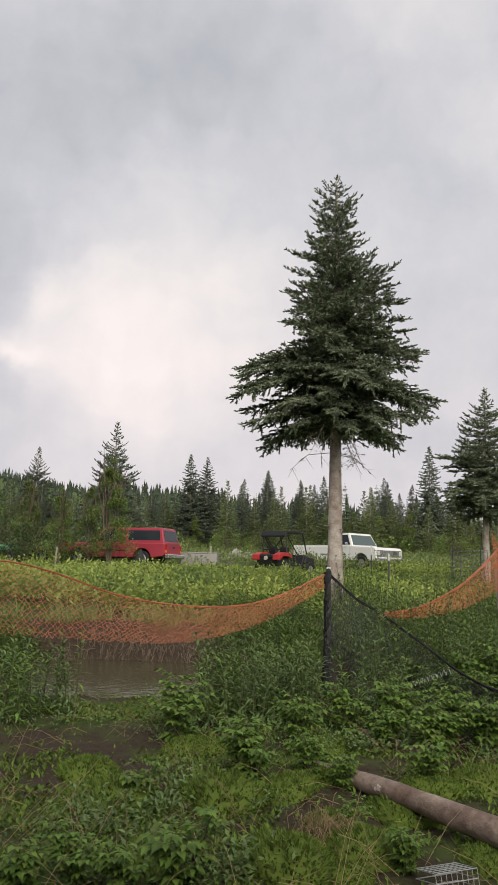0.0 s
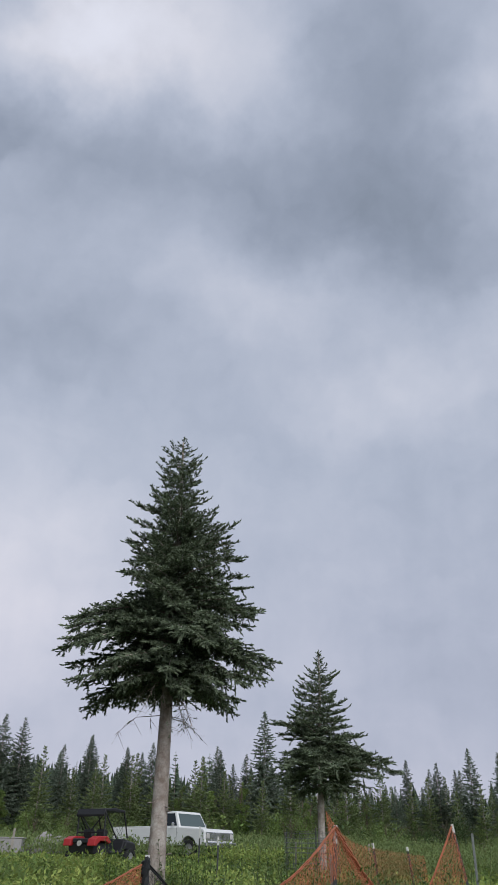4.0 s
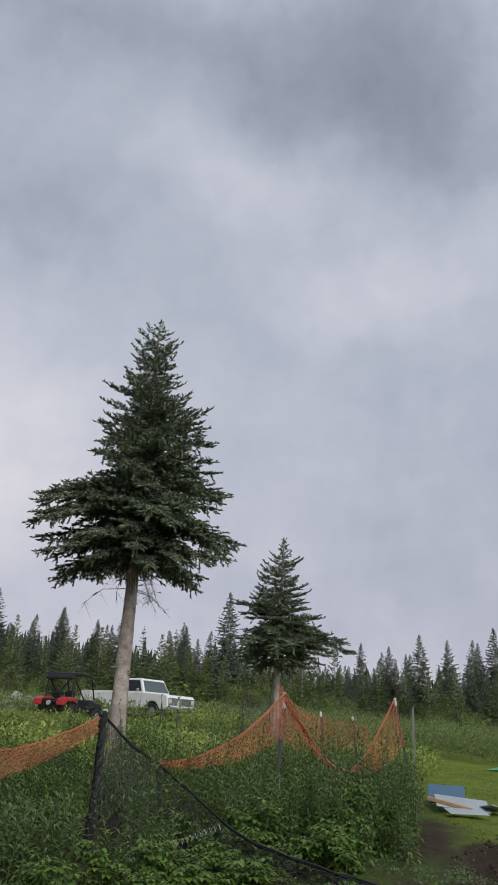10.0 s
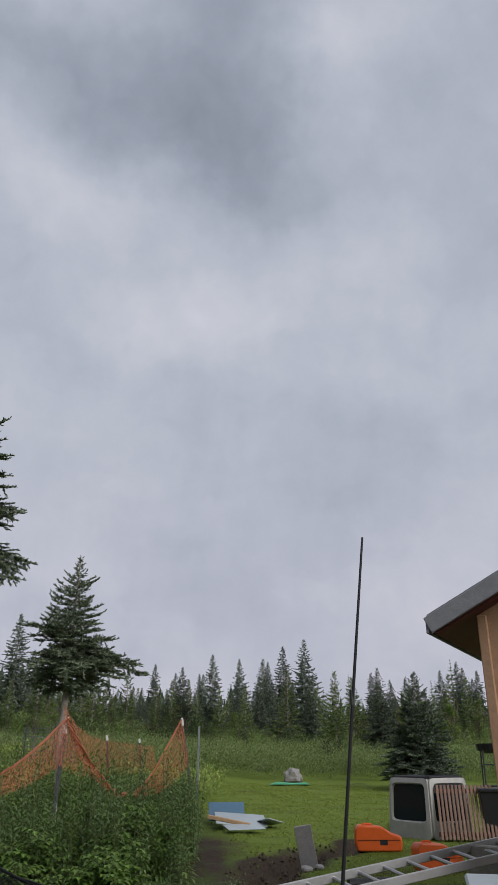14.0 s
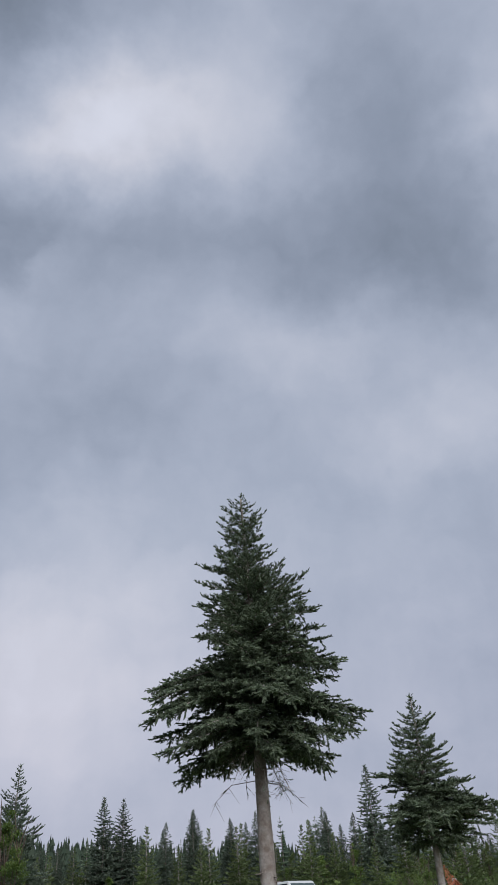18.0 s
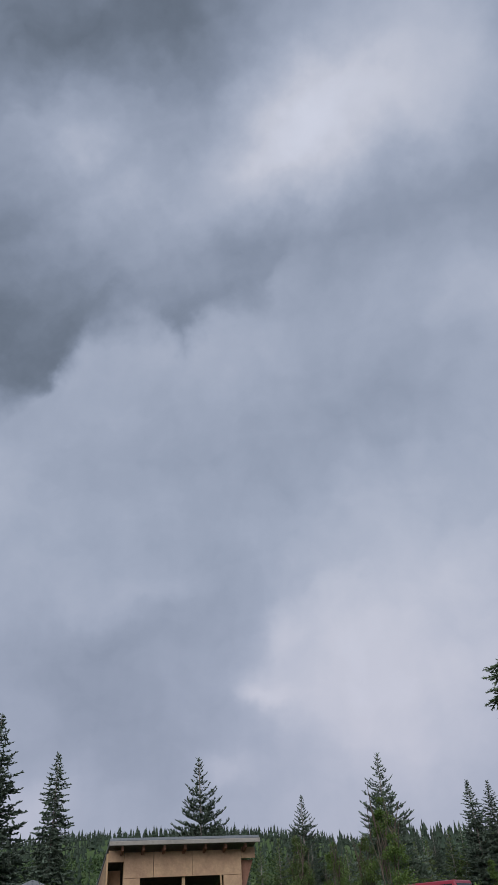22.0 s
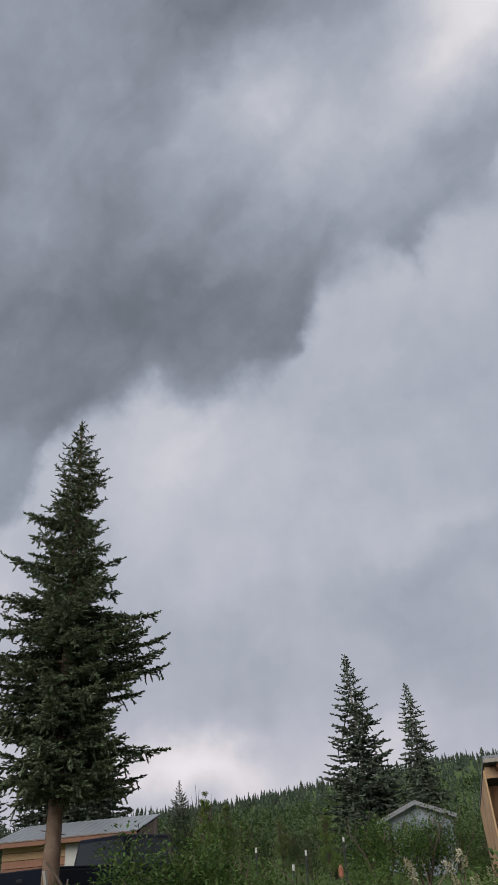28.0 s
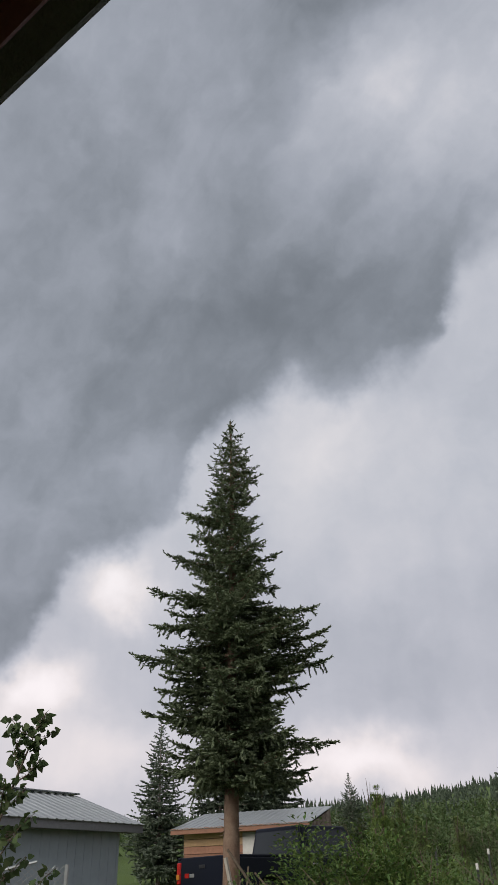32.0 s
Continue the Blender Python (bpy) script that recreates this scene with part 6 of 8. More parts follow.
    for s in (-1, 1):
        part("headlight", Geo().box((L + 0.04, s * (W / 2 - 0.2), hood - 0.27), (0.05, 0.2, 0.2), bevel=0.02), FIBRE_WHITE if square else CHROME, t, "square headlight")
        part("door_mirror", Geo().box((c1 + 0.02, s * (W / 2 + 0.1), belt + 0.1), (0.09, 0.16, 0.13), bevel=0.03), CHROME if square else PLASTIC_BLACK, t)
        for x in (c0 + 0.14, c1 + 0.16):
            part("door_seam", Geo().box((x, s * (W / 2 - 0.001), (sill + belt) / 2 + 0.04), (0.014, 0.006, belt - sill - 0.1)), PLASTIC_BLACK, t)
        part("door_handle", Geo().box((c0 + 0.3, s * (W / 2 + 0.012), belt - 0.13), (0.15, 0.025, 0.035), bevel=0.008), CHROME, t)
        part("side_moulding", Geo().box((L / 2, s * (W / 2 + 0.004), sill + 0.3), (1.5, 0.012, 0.05)), CHROME if square else PLASTIC_BLACK, t)
    return t


def facing(x, y, heading_az, dz=0.0):
    """A pose on the ground whose +x points along an azimuth to the left of +y."""
    return pose(x, y, terrain(x, y) + dz, 0, 0, 90 + heading_az)


pickup(facing(-4.5, 31.9, 74, 0.04), CAR_RED, "faded red small pickup with a matching canopy, parked in scrub", L=5.1, W=1.75, H=1.72, wheel=0.36, hood=1.0, belt=1.06, bed_top=1.04, cab=(2.0, 3.25), canopy=True)
pickup(facing(1.62, 38.6, -137, -0.22), CAR_WHITE, "old white square-bodied pickup parked behind the tall spruce", L=5.4, W=2.0, H=1.82, hood=1.12, belt=1.2, bed_top=1.2, sill=0.5, cab=(2.35, 3.7), square=True)
pickup(facing(-16.56, 8.12, 11, -0.05), CAR_BLACK, "black pickup seen from behind, parked before the plank shed", L=5.7, W=1.98, H=1.9, hood=1.15, belt=1.22, bed_top=1.24, sill=0.5, wheel=0.39, cab=(2.15, 3.95))
# sun visor of the white pickup and the badge on the black tailgate
badge = thing("tailgate_badge", facing(-16.56, 8.12, 11, -0.05) @ pose(-0.04, 0.48, 0.92), "small silver and red badge shape on the black tailgate", "badge")
part("bar", Geo().box((0, -0.12, 0), (0.012, 0.16, 0.07), bevel=0.003), ALU, badge)
part("bar", Geo().box((0, 0.06, 0), (0.012, 0.15, 0.09), bevel=0.003), LENS_RED, badge)


def side_by_side(m):
    """A two-seat off-road buggy with a roll cage."""
    t = thing("utility_buggy", m, "red and black off-road buggy with a dark fabric roof", "buggy")
    part("tub", Geo().prism([(0.1, 0.45), (0.05, 0.75), (0.9, 0.85), (1.1, 0.55), (1.75, 0.55), (1.9, 0.9), (2.6, 0.8), (2.65, 0.5)], 1.15, bevel=0.04), PLASTIC_BLACK, t)
    for side in (-1, 1):
        part("rear_fender", Geo().prism([(-0.08, 0.70), (-0.04, 0.92), (0.2, 1.02), (0.7, 1.02), (0.92, 0.84), (0.8, 0.78), (0.62, 0.86), (0.25, 0.86), (0.06, 0.70)], 0.34, Matrix.Translation((0, side * 0.55, 0)), 0.025), PLASTIC_RED, t, "red rear fender")
    part("cargo_bed", Geo().box((0.32, 0, 0.86), (0.66, 0.7, 0.16), bevel=0.03), PLASTIC_BLACK, t)
    part("hood", Geo().prism([(1.85, 0.8), (1.95, 0.98), (2.6, 0.86), (2.68, 0.72)], 1.1, bevel=0.04), PLASTIC_BLACK, t)
    part("roof", Geo().prism([(0.48, 1.86), (0.5, 1.93), (1.1, 1.97), (1.74, 1.92), (1.8, 1.86)], 1.3, bevel=0.02), PLASTIC_BLACK, t)
    for s in (-1, 1):
        part("cage_bar", Geo().tube([(0.55, s * 0.62, 0.9), (0.55, s * 0.62, 1.86), (1.7, s * 0.62, 1.86), (2.05, s * 0.6, 1.0)], 0.03, 7), PLASTIC_BLACK, t)
        part("cage_bar", Geo().tube([(0.55, s * 0.62, 1.8), (1.35, s * 0.62, 0.95)], 0.025, 7), PLASTIC_BLACK, t)
        part("side_net", net_geo([(0.56, s * 0.62, 1.84), (1.1, s * 0.62, 1.84), (1.7, s * 0.62, 1.84)], [(0.56, s * 0.62, 0.95), (1.1, s * 0.62, 0.95), (1.7, s * 0.62, 0.95)], 12, 9, 0.006, 31, 0.0), PLASTIC_BLACK, t, "black side netting")
        part("seat", Geo().box((0.85, s * 0.3, 0.95), (0.18, 0.45, 0.62), bevel=0.05), PLASTIC_BLACK, t)
        part("tail_lamp", Geo().box((-0.02, s * 0.45, 0.85), (0.04, 0.1, 0.06), bevel=0.01), FIBRE_WHITE, t, "pale lamp")
        for x in (0.45, 2.2):
            wheel_at(t, x, s * 0.62, 0.33, 0.33, 0.26)
    for side in (-1, 1):
        part("rear_brace", Geo().tube([(0.55, side * 0.58, 1.8), (0.55, -side * 0.05, 1.15)], 0.022, 6), PLASTIC_BLACK, t)
    part("cross_bar", Geo().tube([(0.55, -0.62, 1.15), (0.55, 0.62, 1.15)], 0.026, 6), PLASTIC_BLACK, t)
    part("roof_flap", Geo().prism([(0.44, 1.66), (0.42, 1.74), (0.50, 1.92), (0.56, 1.90)], 1.28, bevel=0.012), PLASTIC_BLACK, t, "black fabric roof edge")
    part("front_fender", Geo().prism([(1.8, 0.62), (1.95, 0.9), (2.5, 0.84), (2.62, 0.6)], 1.35, bevel=0.04), PLASTIC_BLACK, t)
    part("spare_cap", Geo().tube([(-0.06, 0, 0.78), (-0.01, 0, 0.78)], 0.09, 12), FIBRE_WHITE, t)
    return t


side_by_side(facing(-0.40, 30.7, -38, -0.12))


def low_quad(m):
    t = thing("quad_bike", m, "small green quad bike with a rack, half hidden by scrub", "quad bike")
    part("frame", Geo().box((0.9, 0, 0.55), (1.5, 0.35, 0.3), bevel=0.06), PLASTIC_BLACK, t)
    part("fender", Geo().prism([(0.0, 0.7), (0.1, 0.85), (0.75, 0.85), (0.9, 0.72), (1.2, 0.75), (1.4, 0.9), (1.8, 0.8), (1.85, 0.65)], 0.9, bevel=0.03), TARP_GREEN, t, "green fenders")
    part("seat", Geo().box((0.7, 0, 0.92), (0.65, 0.28, 0.12), bevel=0.04), PLASTIC_BLACK, t)
    part("handlebar", Geo().tube([(1.25, -0.38, 1.12), (1.35, 0, 1.02), (1.25, 0.38, 1.12)], 0.02, 6), PLASTIC_BLACK, t)
    part("rack", Geo().box((0.15, 0, 0.93), (0.5, 0.7, 0.03), bevel=0.01), POST_METAL, t)
    for s in (-1, 1):
        for x in (0.3, 1.5):
            wheel_at(t, x, s * 0.42, 0.29, 0.29, 0.24)


low_quad(facing(-10.8, 31.1, 60, -0.1))
x, y = polar(10.6, 26.5)
shroud = thing("net_heap", pose(x, y, terrain(x, y)), "black netting drawn over a stake like a small tent", "net")
part("mesh", Geo().tube([(0, 0, 0), (0.02, 0, 0.4), (0.05, 0, 0.8), (0.05, 0, 1.0)], [0.5, 0.32, 0.1, 0.02], 9), NET_BLACK, shroud)
trailer = thing("flat_trailer", facing(-9.5, 31.9, 80, 0.1), "low rusty red flat trailer beside the red pickup", "trailer")
part("deck", Geo().box((0.6, 0, 0.5), (1.9, 1.2, 0.1), bevel=0.02), CAR_RED, trailer)
part("hitch", Geo().tube([(1.5, 0, 0.45), (2.2, 0, 0.4)], 0.035, 6), POST_METAL, trailer)
for s in (-1, 1):
    wheel_at(trailer, 0.4, s * 0.68, 0.26, 0.26, 0.16)
blocks = thing("concrete_box", pose(-3.5, 34.1, terrain(-3.5, 34.1) - 0.1, 0, 0, -4), "long low weathered grey box beside the red pickup", "box")
part("side_board", Geo().box((0, -0.45, 0.35), (1.7, 0.06, 0.62), bevel=0.015), CONCRETE, blocks)
part("side_board", Geo().box((0, 0.45, 0.35), (1.7, 0.06, 0.62), bevel=0.015), CONCRETE, blocks)
for s in (-1, 1):
    part("end_board", Geo().box((s * 0.82, 0, 0.35), (0.06, 0.84, 0.62), bevel=0.015), CONCRETE, blocks)
part("lid", Geo().box((0, 0, 0.69), (1.76, 1.0, 0.05), bevel=0.012), CONCRETE, blocks)


def boulder(x, y, s, seed, sink=0.25):
    bm = bmesh.new()
    bmesh.ops.create_icosphere(bm, subdivisions=3, radius=1.0)
    for v in bm.verts:
        d = v.co.normalized()
        v.co = Vector((d.x * s, d.y * s * 0.85, d.z * s * 0.8)) * (1 + 0.35 * noise.noise(d * 1.6 + Vector((seed, 0, 0))) + 0.12 * noise.noise(d * 5 + Vector((seed, 2, 0))))
    me = bpy.data.meshes.new("boulder")
    bm.to_mesh(me)
    bm.free()
    me.materials.append(ROCK)
    ob = new("boulder", me)
    ob.matrix_basis = pose(x, y, terrain(x, y) + s * (0.8 - sink), 0, 0, seed * 50)
    return tagged(ob, "rough grey boulder lying in the scrub", "boulder", "boulders behind the scrub")


# The last of these stands in for a rounded grey block, no boulder.
for i, (x, y, s) in enumerate(((-2.0, 37.5, 0.55), (-1.75, 36.2, 0.42), (-1.3, 37.0, 0.5), (-2.3, 35.8, 0.32), (15.3, 26.5, 0.25), (13.5, 21.3, 0.3))):
    boulder(x, y, s, i + 1)

# ---- the net fence ----
def rope_geo(line, r, seed, n=40, strands=3):
    """A rolled-up net edge: a few twisted strands."""
    rng, g = random.Random(seed), Geo()
    for s in range(strands):
        a0 = 6.28 * s / strands
        pts = []
        for i in range(n + 1):
            u = i / n
            a = a0 + 22 * u
            w = r * (0.8 + 0.6 * noise.noise((u * 9, seed, s)))
            pts.append(spline(line, u) + Vector((math.cos(a) * w * 0.5, math.sin(a) * w, math.sin(a * 1.3) * w)))
        g.tube(pts, [r * 0.55 * (0.8 + 0.5 * rng.random()) for _ in pts], 5)
    return g


def net_panel(label, top, low, nx, ny, r, mat, seed, rope=0.0, rope_mat=None):
    t = part("net_panel", net_geo(top, low, nx, ny, r, seed), mat, NET_FENCE, label)
    if rope:
        part("rolled_edge", rope_geo(top, rope, seed, strands=4), rope_mat or mat, t, "bunched upper edge")
    return t


NET_FENCE = thing("net_fence", Matrix.Identity(4), "sagging fence of orange and black plastic nets", "fence")


POST_A, DIP, POST_B, POST_C = (0.56, 8.1, 1.60), (1.22, 8.7, 1.15), (2.98, 9.85, 2.0), (6.15, 13.4, 2.19)
net_panel("sagging orange plastic net hung over the pond", [(-5.6, 6.6, 1.0), (-4.2, 6.45, 1.35), (-2.57, 6.55, 1.64), (-1.4, 7.0, 1.32), (-0.55, 7.4, 1.24), (0.0, 7.8, 1.34), POST_A],
          [(-5.6, 6.5, 0.6), (-4.2, 6.3, 0.95), (-2.5, 6.45, 1.0), (-1.5, 6.85, 0.93), (-0.75, 7.15, 0.93), (-0.1, 7.65, 1.10), (0.55, 8.05, 1.45)], 280, 24, 0.0019, NET_ORANGE, 1, 0.007)
net_panel("orange plastic net rising to the leaning post", [DIP, (1.75, 9.05, 1.22), (2.4, 9.5, 1.52), POST_B], [(1.22, 8.68, 1.10), (1.75, 9.0, 1.10), (2.42, 9.42, 1.22), (2.95, 9.8, 1.45)], 170, 17, 0.0024, NET_ORANGE, 2, 0.012)
net_panel("slack orange net drooping into the weeds", [POST_B, (3.45, 10.3, 1.5), (4.05, 11.0, 1.12), (4.4, 11.4, 1.04)], [(2.98, 9.85, 1.9), (3.42, 10.3, 1.40), (4.03, 11.0, 1.04), (4.38, 11.4, 1.0)], 150, 9, 0.003, NET_ORANGE, 3, 0.022)
net_panel("orange net stretched up to a dark post", [(4.75, 12.0, 1.02), (5.3, 12.6, 1.32), POST_C], [(4.75, 12.0, 0.96), (5.6, 12.8, 1.02), (6.3, 13.35, 1.40)], 96, 34, 0.0027, NET_ORANGE, 4, 0.012)
net_panel("faded orange net at the back of the plot", [(4.15, 14.3, 2.42), (4.7, 14.8, 2.0), (5.4, 15.2, 1.85), (6.5, 15.6, 1.75)], [(4.2, 14.3, 1.35), (4.8, 14.8, 1.2), (5.5, 15.2, 1.2), (6.55, 15.6, 1.3)], 130, 30, 0.0027, NET_ORANGE, 5)
net_panel("fine black net hanging from a rope to the ground", [POST_A, (0.9, 8.4, 1.32), DIP, (1.45, 7.8, 0.95), (1.75, 6.8, 0.70), (2.1, 6.0, 0.62), (2.55, 5.4, 0.56), (3.2, 5.25, 0.52)],
          [(0.5, 7.85, 0.3), (0.85, 7.8, 0.3), (1.15, 7.7, 0.32), (1.3, 7.1, 0.33), (1.5, 6.3, 0.36), (1.85, 5.5, 0.38), (2.35, 5.0, 0.36), (3.1, 4.8, 0.36)], 260, 36, 0.0020, NET_BLACK, 6, 0.012)
wrap = thing("net_wrap", Matrix.Identity(4), "black net wound round the corner post", "net")
part("folds", rope_geo([(0.53, 8.03, 0.35), (0.56, 8.05, 0.9), (0.55, 8.07, 1.6)], 0.045, 9, 30, 5), NET_BLACK, wrap)
part("hanging_end", rope_geo([(1.2, 8.65, 1.12), (1.28, 8.6, 0.8), (1.3, 8.6, 0.5)], 0.014, 12, 14, 2), NET_BLACK, wrap)


def fence_post(x, y, top_z, lean=(0, 0), tip=0.16, mat=None, r=0.022, foot=None):
    """A steel T-post with a pale tip."""
    g0 = terrain(x, y) - 0.2
    h = top_z - g0
    t = thing("fence_post", pose(x - lean[0], y - lean[1], g0), "dark steel fence post with a white tip", "post", "fence posts")
    top = Vector((lean[0], lean[1], h))
    def along(u):
        return top * u
    rot = Vector((0, 0, 1)).rotation_difference(top).to_matrix()
    if tip:
        cut = 1 - tip / h
    else:
        cut = 1.0
    g = Geo().box(along(cut / 2), (r * 2, 0.008, h * cut), rot).box(along(cut / 2) + rot @ Vector((0, r * 0.5, 0)), (0.008, r, h * cut), rot)
    for i in range(int(h / 0.12)):
        u = 0.1 + i * 0.12 / h
        if u < cut:
            g.box(along(u) + rot @ Vector((0, -0.009, 0)), (0.012, 0.012, 0.03), rot)
    part("shaft", g, mat or POST_METAL, t)
    if tip:
        part("tip", Geo().box(along(1 - tip / h / 2), (r * 2.1, r * 0.9, tip), rot, bevel=0.003), POST_WHITE, t, "white tip")


fence_post(0.57, 8.12, 1.66, tip=0.06)
fence_post(2.99, 9.88, 2.02, (0.10, 0.0), tip=0.2)
fence_post(2.93, 9.95, 1.7, (-0.05, 0.05), tip=0.0, mat=WOOD_GREY)
fence_post(6.16, 13.42, 2.22, (-0.30, 0.1), tip=0.14)
fence_post(6.75, 13.9, 2.1, (0.02, 0.0), tip=0.0, mat=WIRE_DARK)
fence_post(5.35, 15.3, 1.95, (-0.15, 0.0), tip=0.1)
fence_post(6.2, 15.7, 1.9, (-0.18, 0.0), tip=0.08)
fence_post(3.2, 21.0, 2.15, (0.0, 0.0), tip=0.2)
fence_post(3.55, 27.5, 2.6, (0.0, 0.0), tip=0.35)
for az, r, el in ((48.3, 15.5, 2.4), (44.9, 16.0, 2.0), (42.2, 17.5, 2.6), (45.9, 13.5, 1.2)):
    x, y = polar(az, r)
    fence_post(x, y, 1.6 + r * math.tan(radians(el)), (0.06, 0.0), tip=0.09)
# the old posts at the back of the scrub
for az, r in ((5.1, 24), (16.8, 27), (-14, 26), (-19, 29)):
    x, y = polar(az, r)
    fence_post(x, y, terrain(x, y) + 0.95, (0.03, 0.02), tip=0.0, mat=WOOD_GREY, r=0.03)


def wire_cage(x, y, r, h, label, rows=11, cols=22, mat=None, wire=0.004):
    t = thing("wire_cage", pose(x, y, terrain(x, y)), label, "cage")
    g = Geo()
    for j in range(rows + 1):
        z = h * j / rows
        g.tube([(r * math.cos(6.2832 * i / cols), r * math.sin(6.2832 * i / cols), z) for i in range(cols + 1)], wire, 3, False)
    for i in range(cols):
        a = 6.2832 * i / cols
        g.tube([(r * math.cos(a), r * math.sin(a), 0), (r * math.cos(a), r * math.sin(a), h)], wire, 3, False)
    part("mesh", g, mat or WIRE, t)
    for k in range(3):
        a = 2.1 * k + 0.4
        part("stake", Geo().tube([(r * math.cos(a), r * math.sin(a), -0.1), (r * math.cos(a), r * math.sin(a), h + 0.1)], 0.015, 6), POST_METAL, t)


wire_cage(6.0, 22.2, 0.75, 1.35, "grey wire mesh cage standing before the smaller spruce", mat=WIRE_DARK, wire=0.006)

# the bare log and the wire crate below the porch
def fallen_log(a, b, r0, r1, label, knots=4, seed=3):
    rng = random.Random(seed)
    a, b = Vector(a), Vector(b)
    n, g = 26, Geo()
    pts = [a.lerp(b, i / n) + Vector((0.02 * math.sin(5 * i / n), 0.02 * math.sin(7 * i / n + 1), 0.015 * math.sin(6 * i / n))) for i in range(n + 1)]
    g.tube(pts, [(r0 + (r1 - r0) * i / n) * (1 + 0.09 * noise.noise((i * 0.5, seed, 0))) for i in range(n + 1)], 14)
    t = thing("fallen_log", Matrix.Identity(4), label, "log")
    part("stem", g, LOG_WOOD, t, smooth=True)
    for k in range(knots):
        p = a.lerp(b, rng.uniform(0.1, 0.95))
        d = Vector((rng.uniform(-0.5, 0.5), rng.uniform(-1, -0.2), rng.uniform(0.3, 1))).normalized()
        part("knot", Geo().tube([p + d * r0 * 0.7, p + d * r0 * 1.12], [0.035, 0.02], 7), BARK, t, "dark knot")


fallen_log((0.2, 5.03, 0.36), (1.5, 3.02, 0.49), 0.045, 0.078, "bare grey-brown log lying across the slope")
fallen_log((0.6, 6.4, 0.32), (1.15, 5.6, 0.34), 0.022, 0.03, "thin weathered pole lying in the weeds", 1, 5)


def wire_crate(m):
    t = thing("wire_crate", m, "small grey wire crate half buried in the moss", "crate")
    w, d, h = 0.34, 0.24, 0.16
    for i in range(9):
        x = -w / 2 + w * i / 8
        part("bar", Geo().tube([(x, d / 2, h), (x, -d / 2, h), (x, -d / 2, 0)], 0.003, 5), WIRE, t)
    for j in range(1, 5):
        y = -d / 2 + d * j / 5
        part("cross_bar", Geo().tube([(-w / 2, y, h), (w / 2, y, h)], 0.003, 5), WIRE, t)
    for z in (0, 0.05, 0.1, h):
        part("hoop", Geo().tube([(-w / 2, -d / 2, z), (w / 2, -d / 2, z), (w / 2, d / 2, z), (-w / 2, d / 2, z), (-w / 2, -d / 2, z)], 0.004, 5), WIRE, t)


wire_crate(pose(0.74, 3.36, terrain(0.74, 3.36) + 0.0, -12, 0, 24) @ Matrix.Scale(0.62, 4))
spring = thing("wire_coil", Matrix.Identity(4), "stretched pale wire coil caught in the weeds", "wire")
part("coil", Geo().tube([Vector((0.72, 7.0, 0.42)).lerp(Vector((1.55, 6.7, 0.78)), i / 160) + Vector((0, 0.02 * math.cos(i * 0.9), 0.025 * math.sin(i * 0.9))) for i in range(161)], 0.0035, 4), WIRE, spring)

# ---- the lawn and the house end ----
def frame_of(origin, along):
    """A pose at origin whose +x runs along a level direction; +y lies to its left."""
    return pose(*origin, 0, 0, math.degrees(math.atan2(along[1], along[0])))


def house_end():
    """The gable end of the neighbouring wing: boarded wall, rake and soffit."""
    m = frame_of((5.62, 5.18, 0.0), (0.55, -0.835))
    t = thing("house_wing", m, "gable end with stained plywood wall and grey fascia", "house")
    g0 = -0.2
    slope = 0.5
    wall = part("wall", Geo().prism([(0, g0), (5.0, g0), (5.0, 2.8 + 2.5 * slope), (2.6, 2.8 + 2.6 * slope), (0, 2.8)], 0.16, Matrix.Translation((0, 0.08, 0))), WOOD_WALL, t)
    for k in range(4):
        part("batten", Geo().box((1.22 * k + 0.03, -0.012, 1.3 + 0.3 * k), (0.05, 0.02, 2.6 + 0.6 * k), bevel=0.004), WOOD_WALL, wall)
    ang = math.atan(slope)
    tilt = Euler((0, -ang, 0)).to_matrix()
    part("roof", Geo().box((1.63, 1.2, 2.86 + 1.63 * slope + 0.12), (4.6, 3.0, 0.05), tilt, bevel=0.01), SHINGLE, t)
    part("soffit", Geo().box((1.63, 1.1, 2.80 + 1.63 * slope + 0.02), (4.5, 2.6, 0.03), tilt), WOOD_DARK, t)
    part("rake_board", Geo().box((1.63, -0.30, 2.80 + 1.63 * slope + 0.10), (4.6, 0.035, 0.16), tilt, bevel=0.006), ROOF_FASCIA, t, "grey painted rake board")
    part("eave_board", Geo().box((-0.43, 1.2, 2.68), (0.035, 3.0, 0.13), bevel=0.006), ROOF_FASCIA, t)
    part("corner_post", Geo().box((0.03, -0.02, 1.3), (0.09, 0.05, 2.98), bevel=0.008), WOOD_WALL, t, "stained corner board")


house_end()


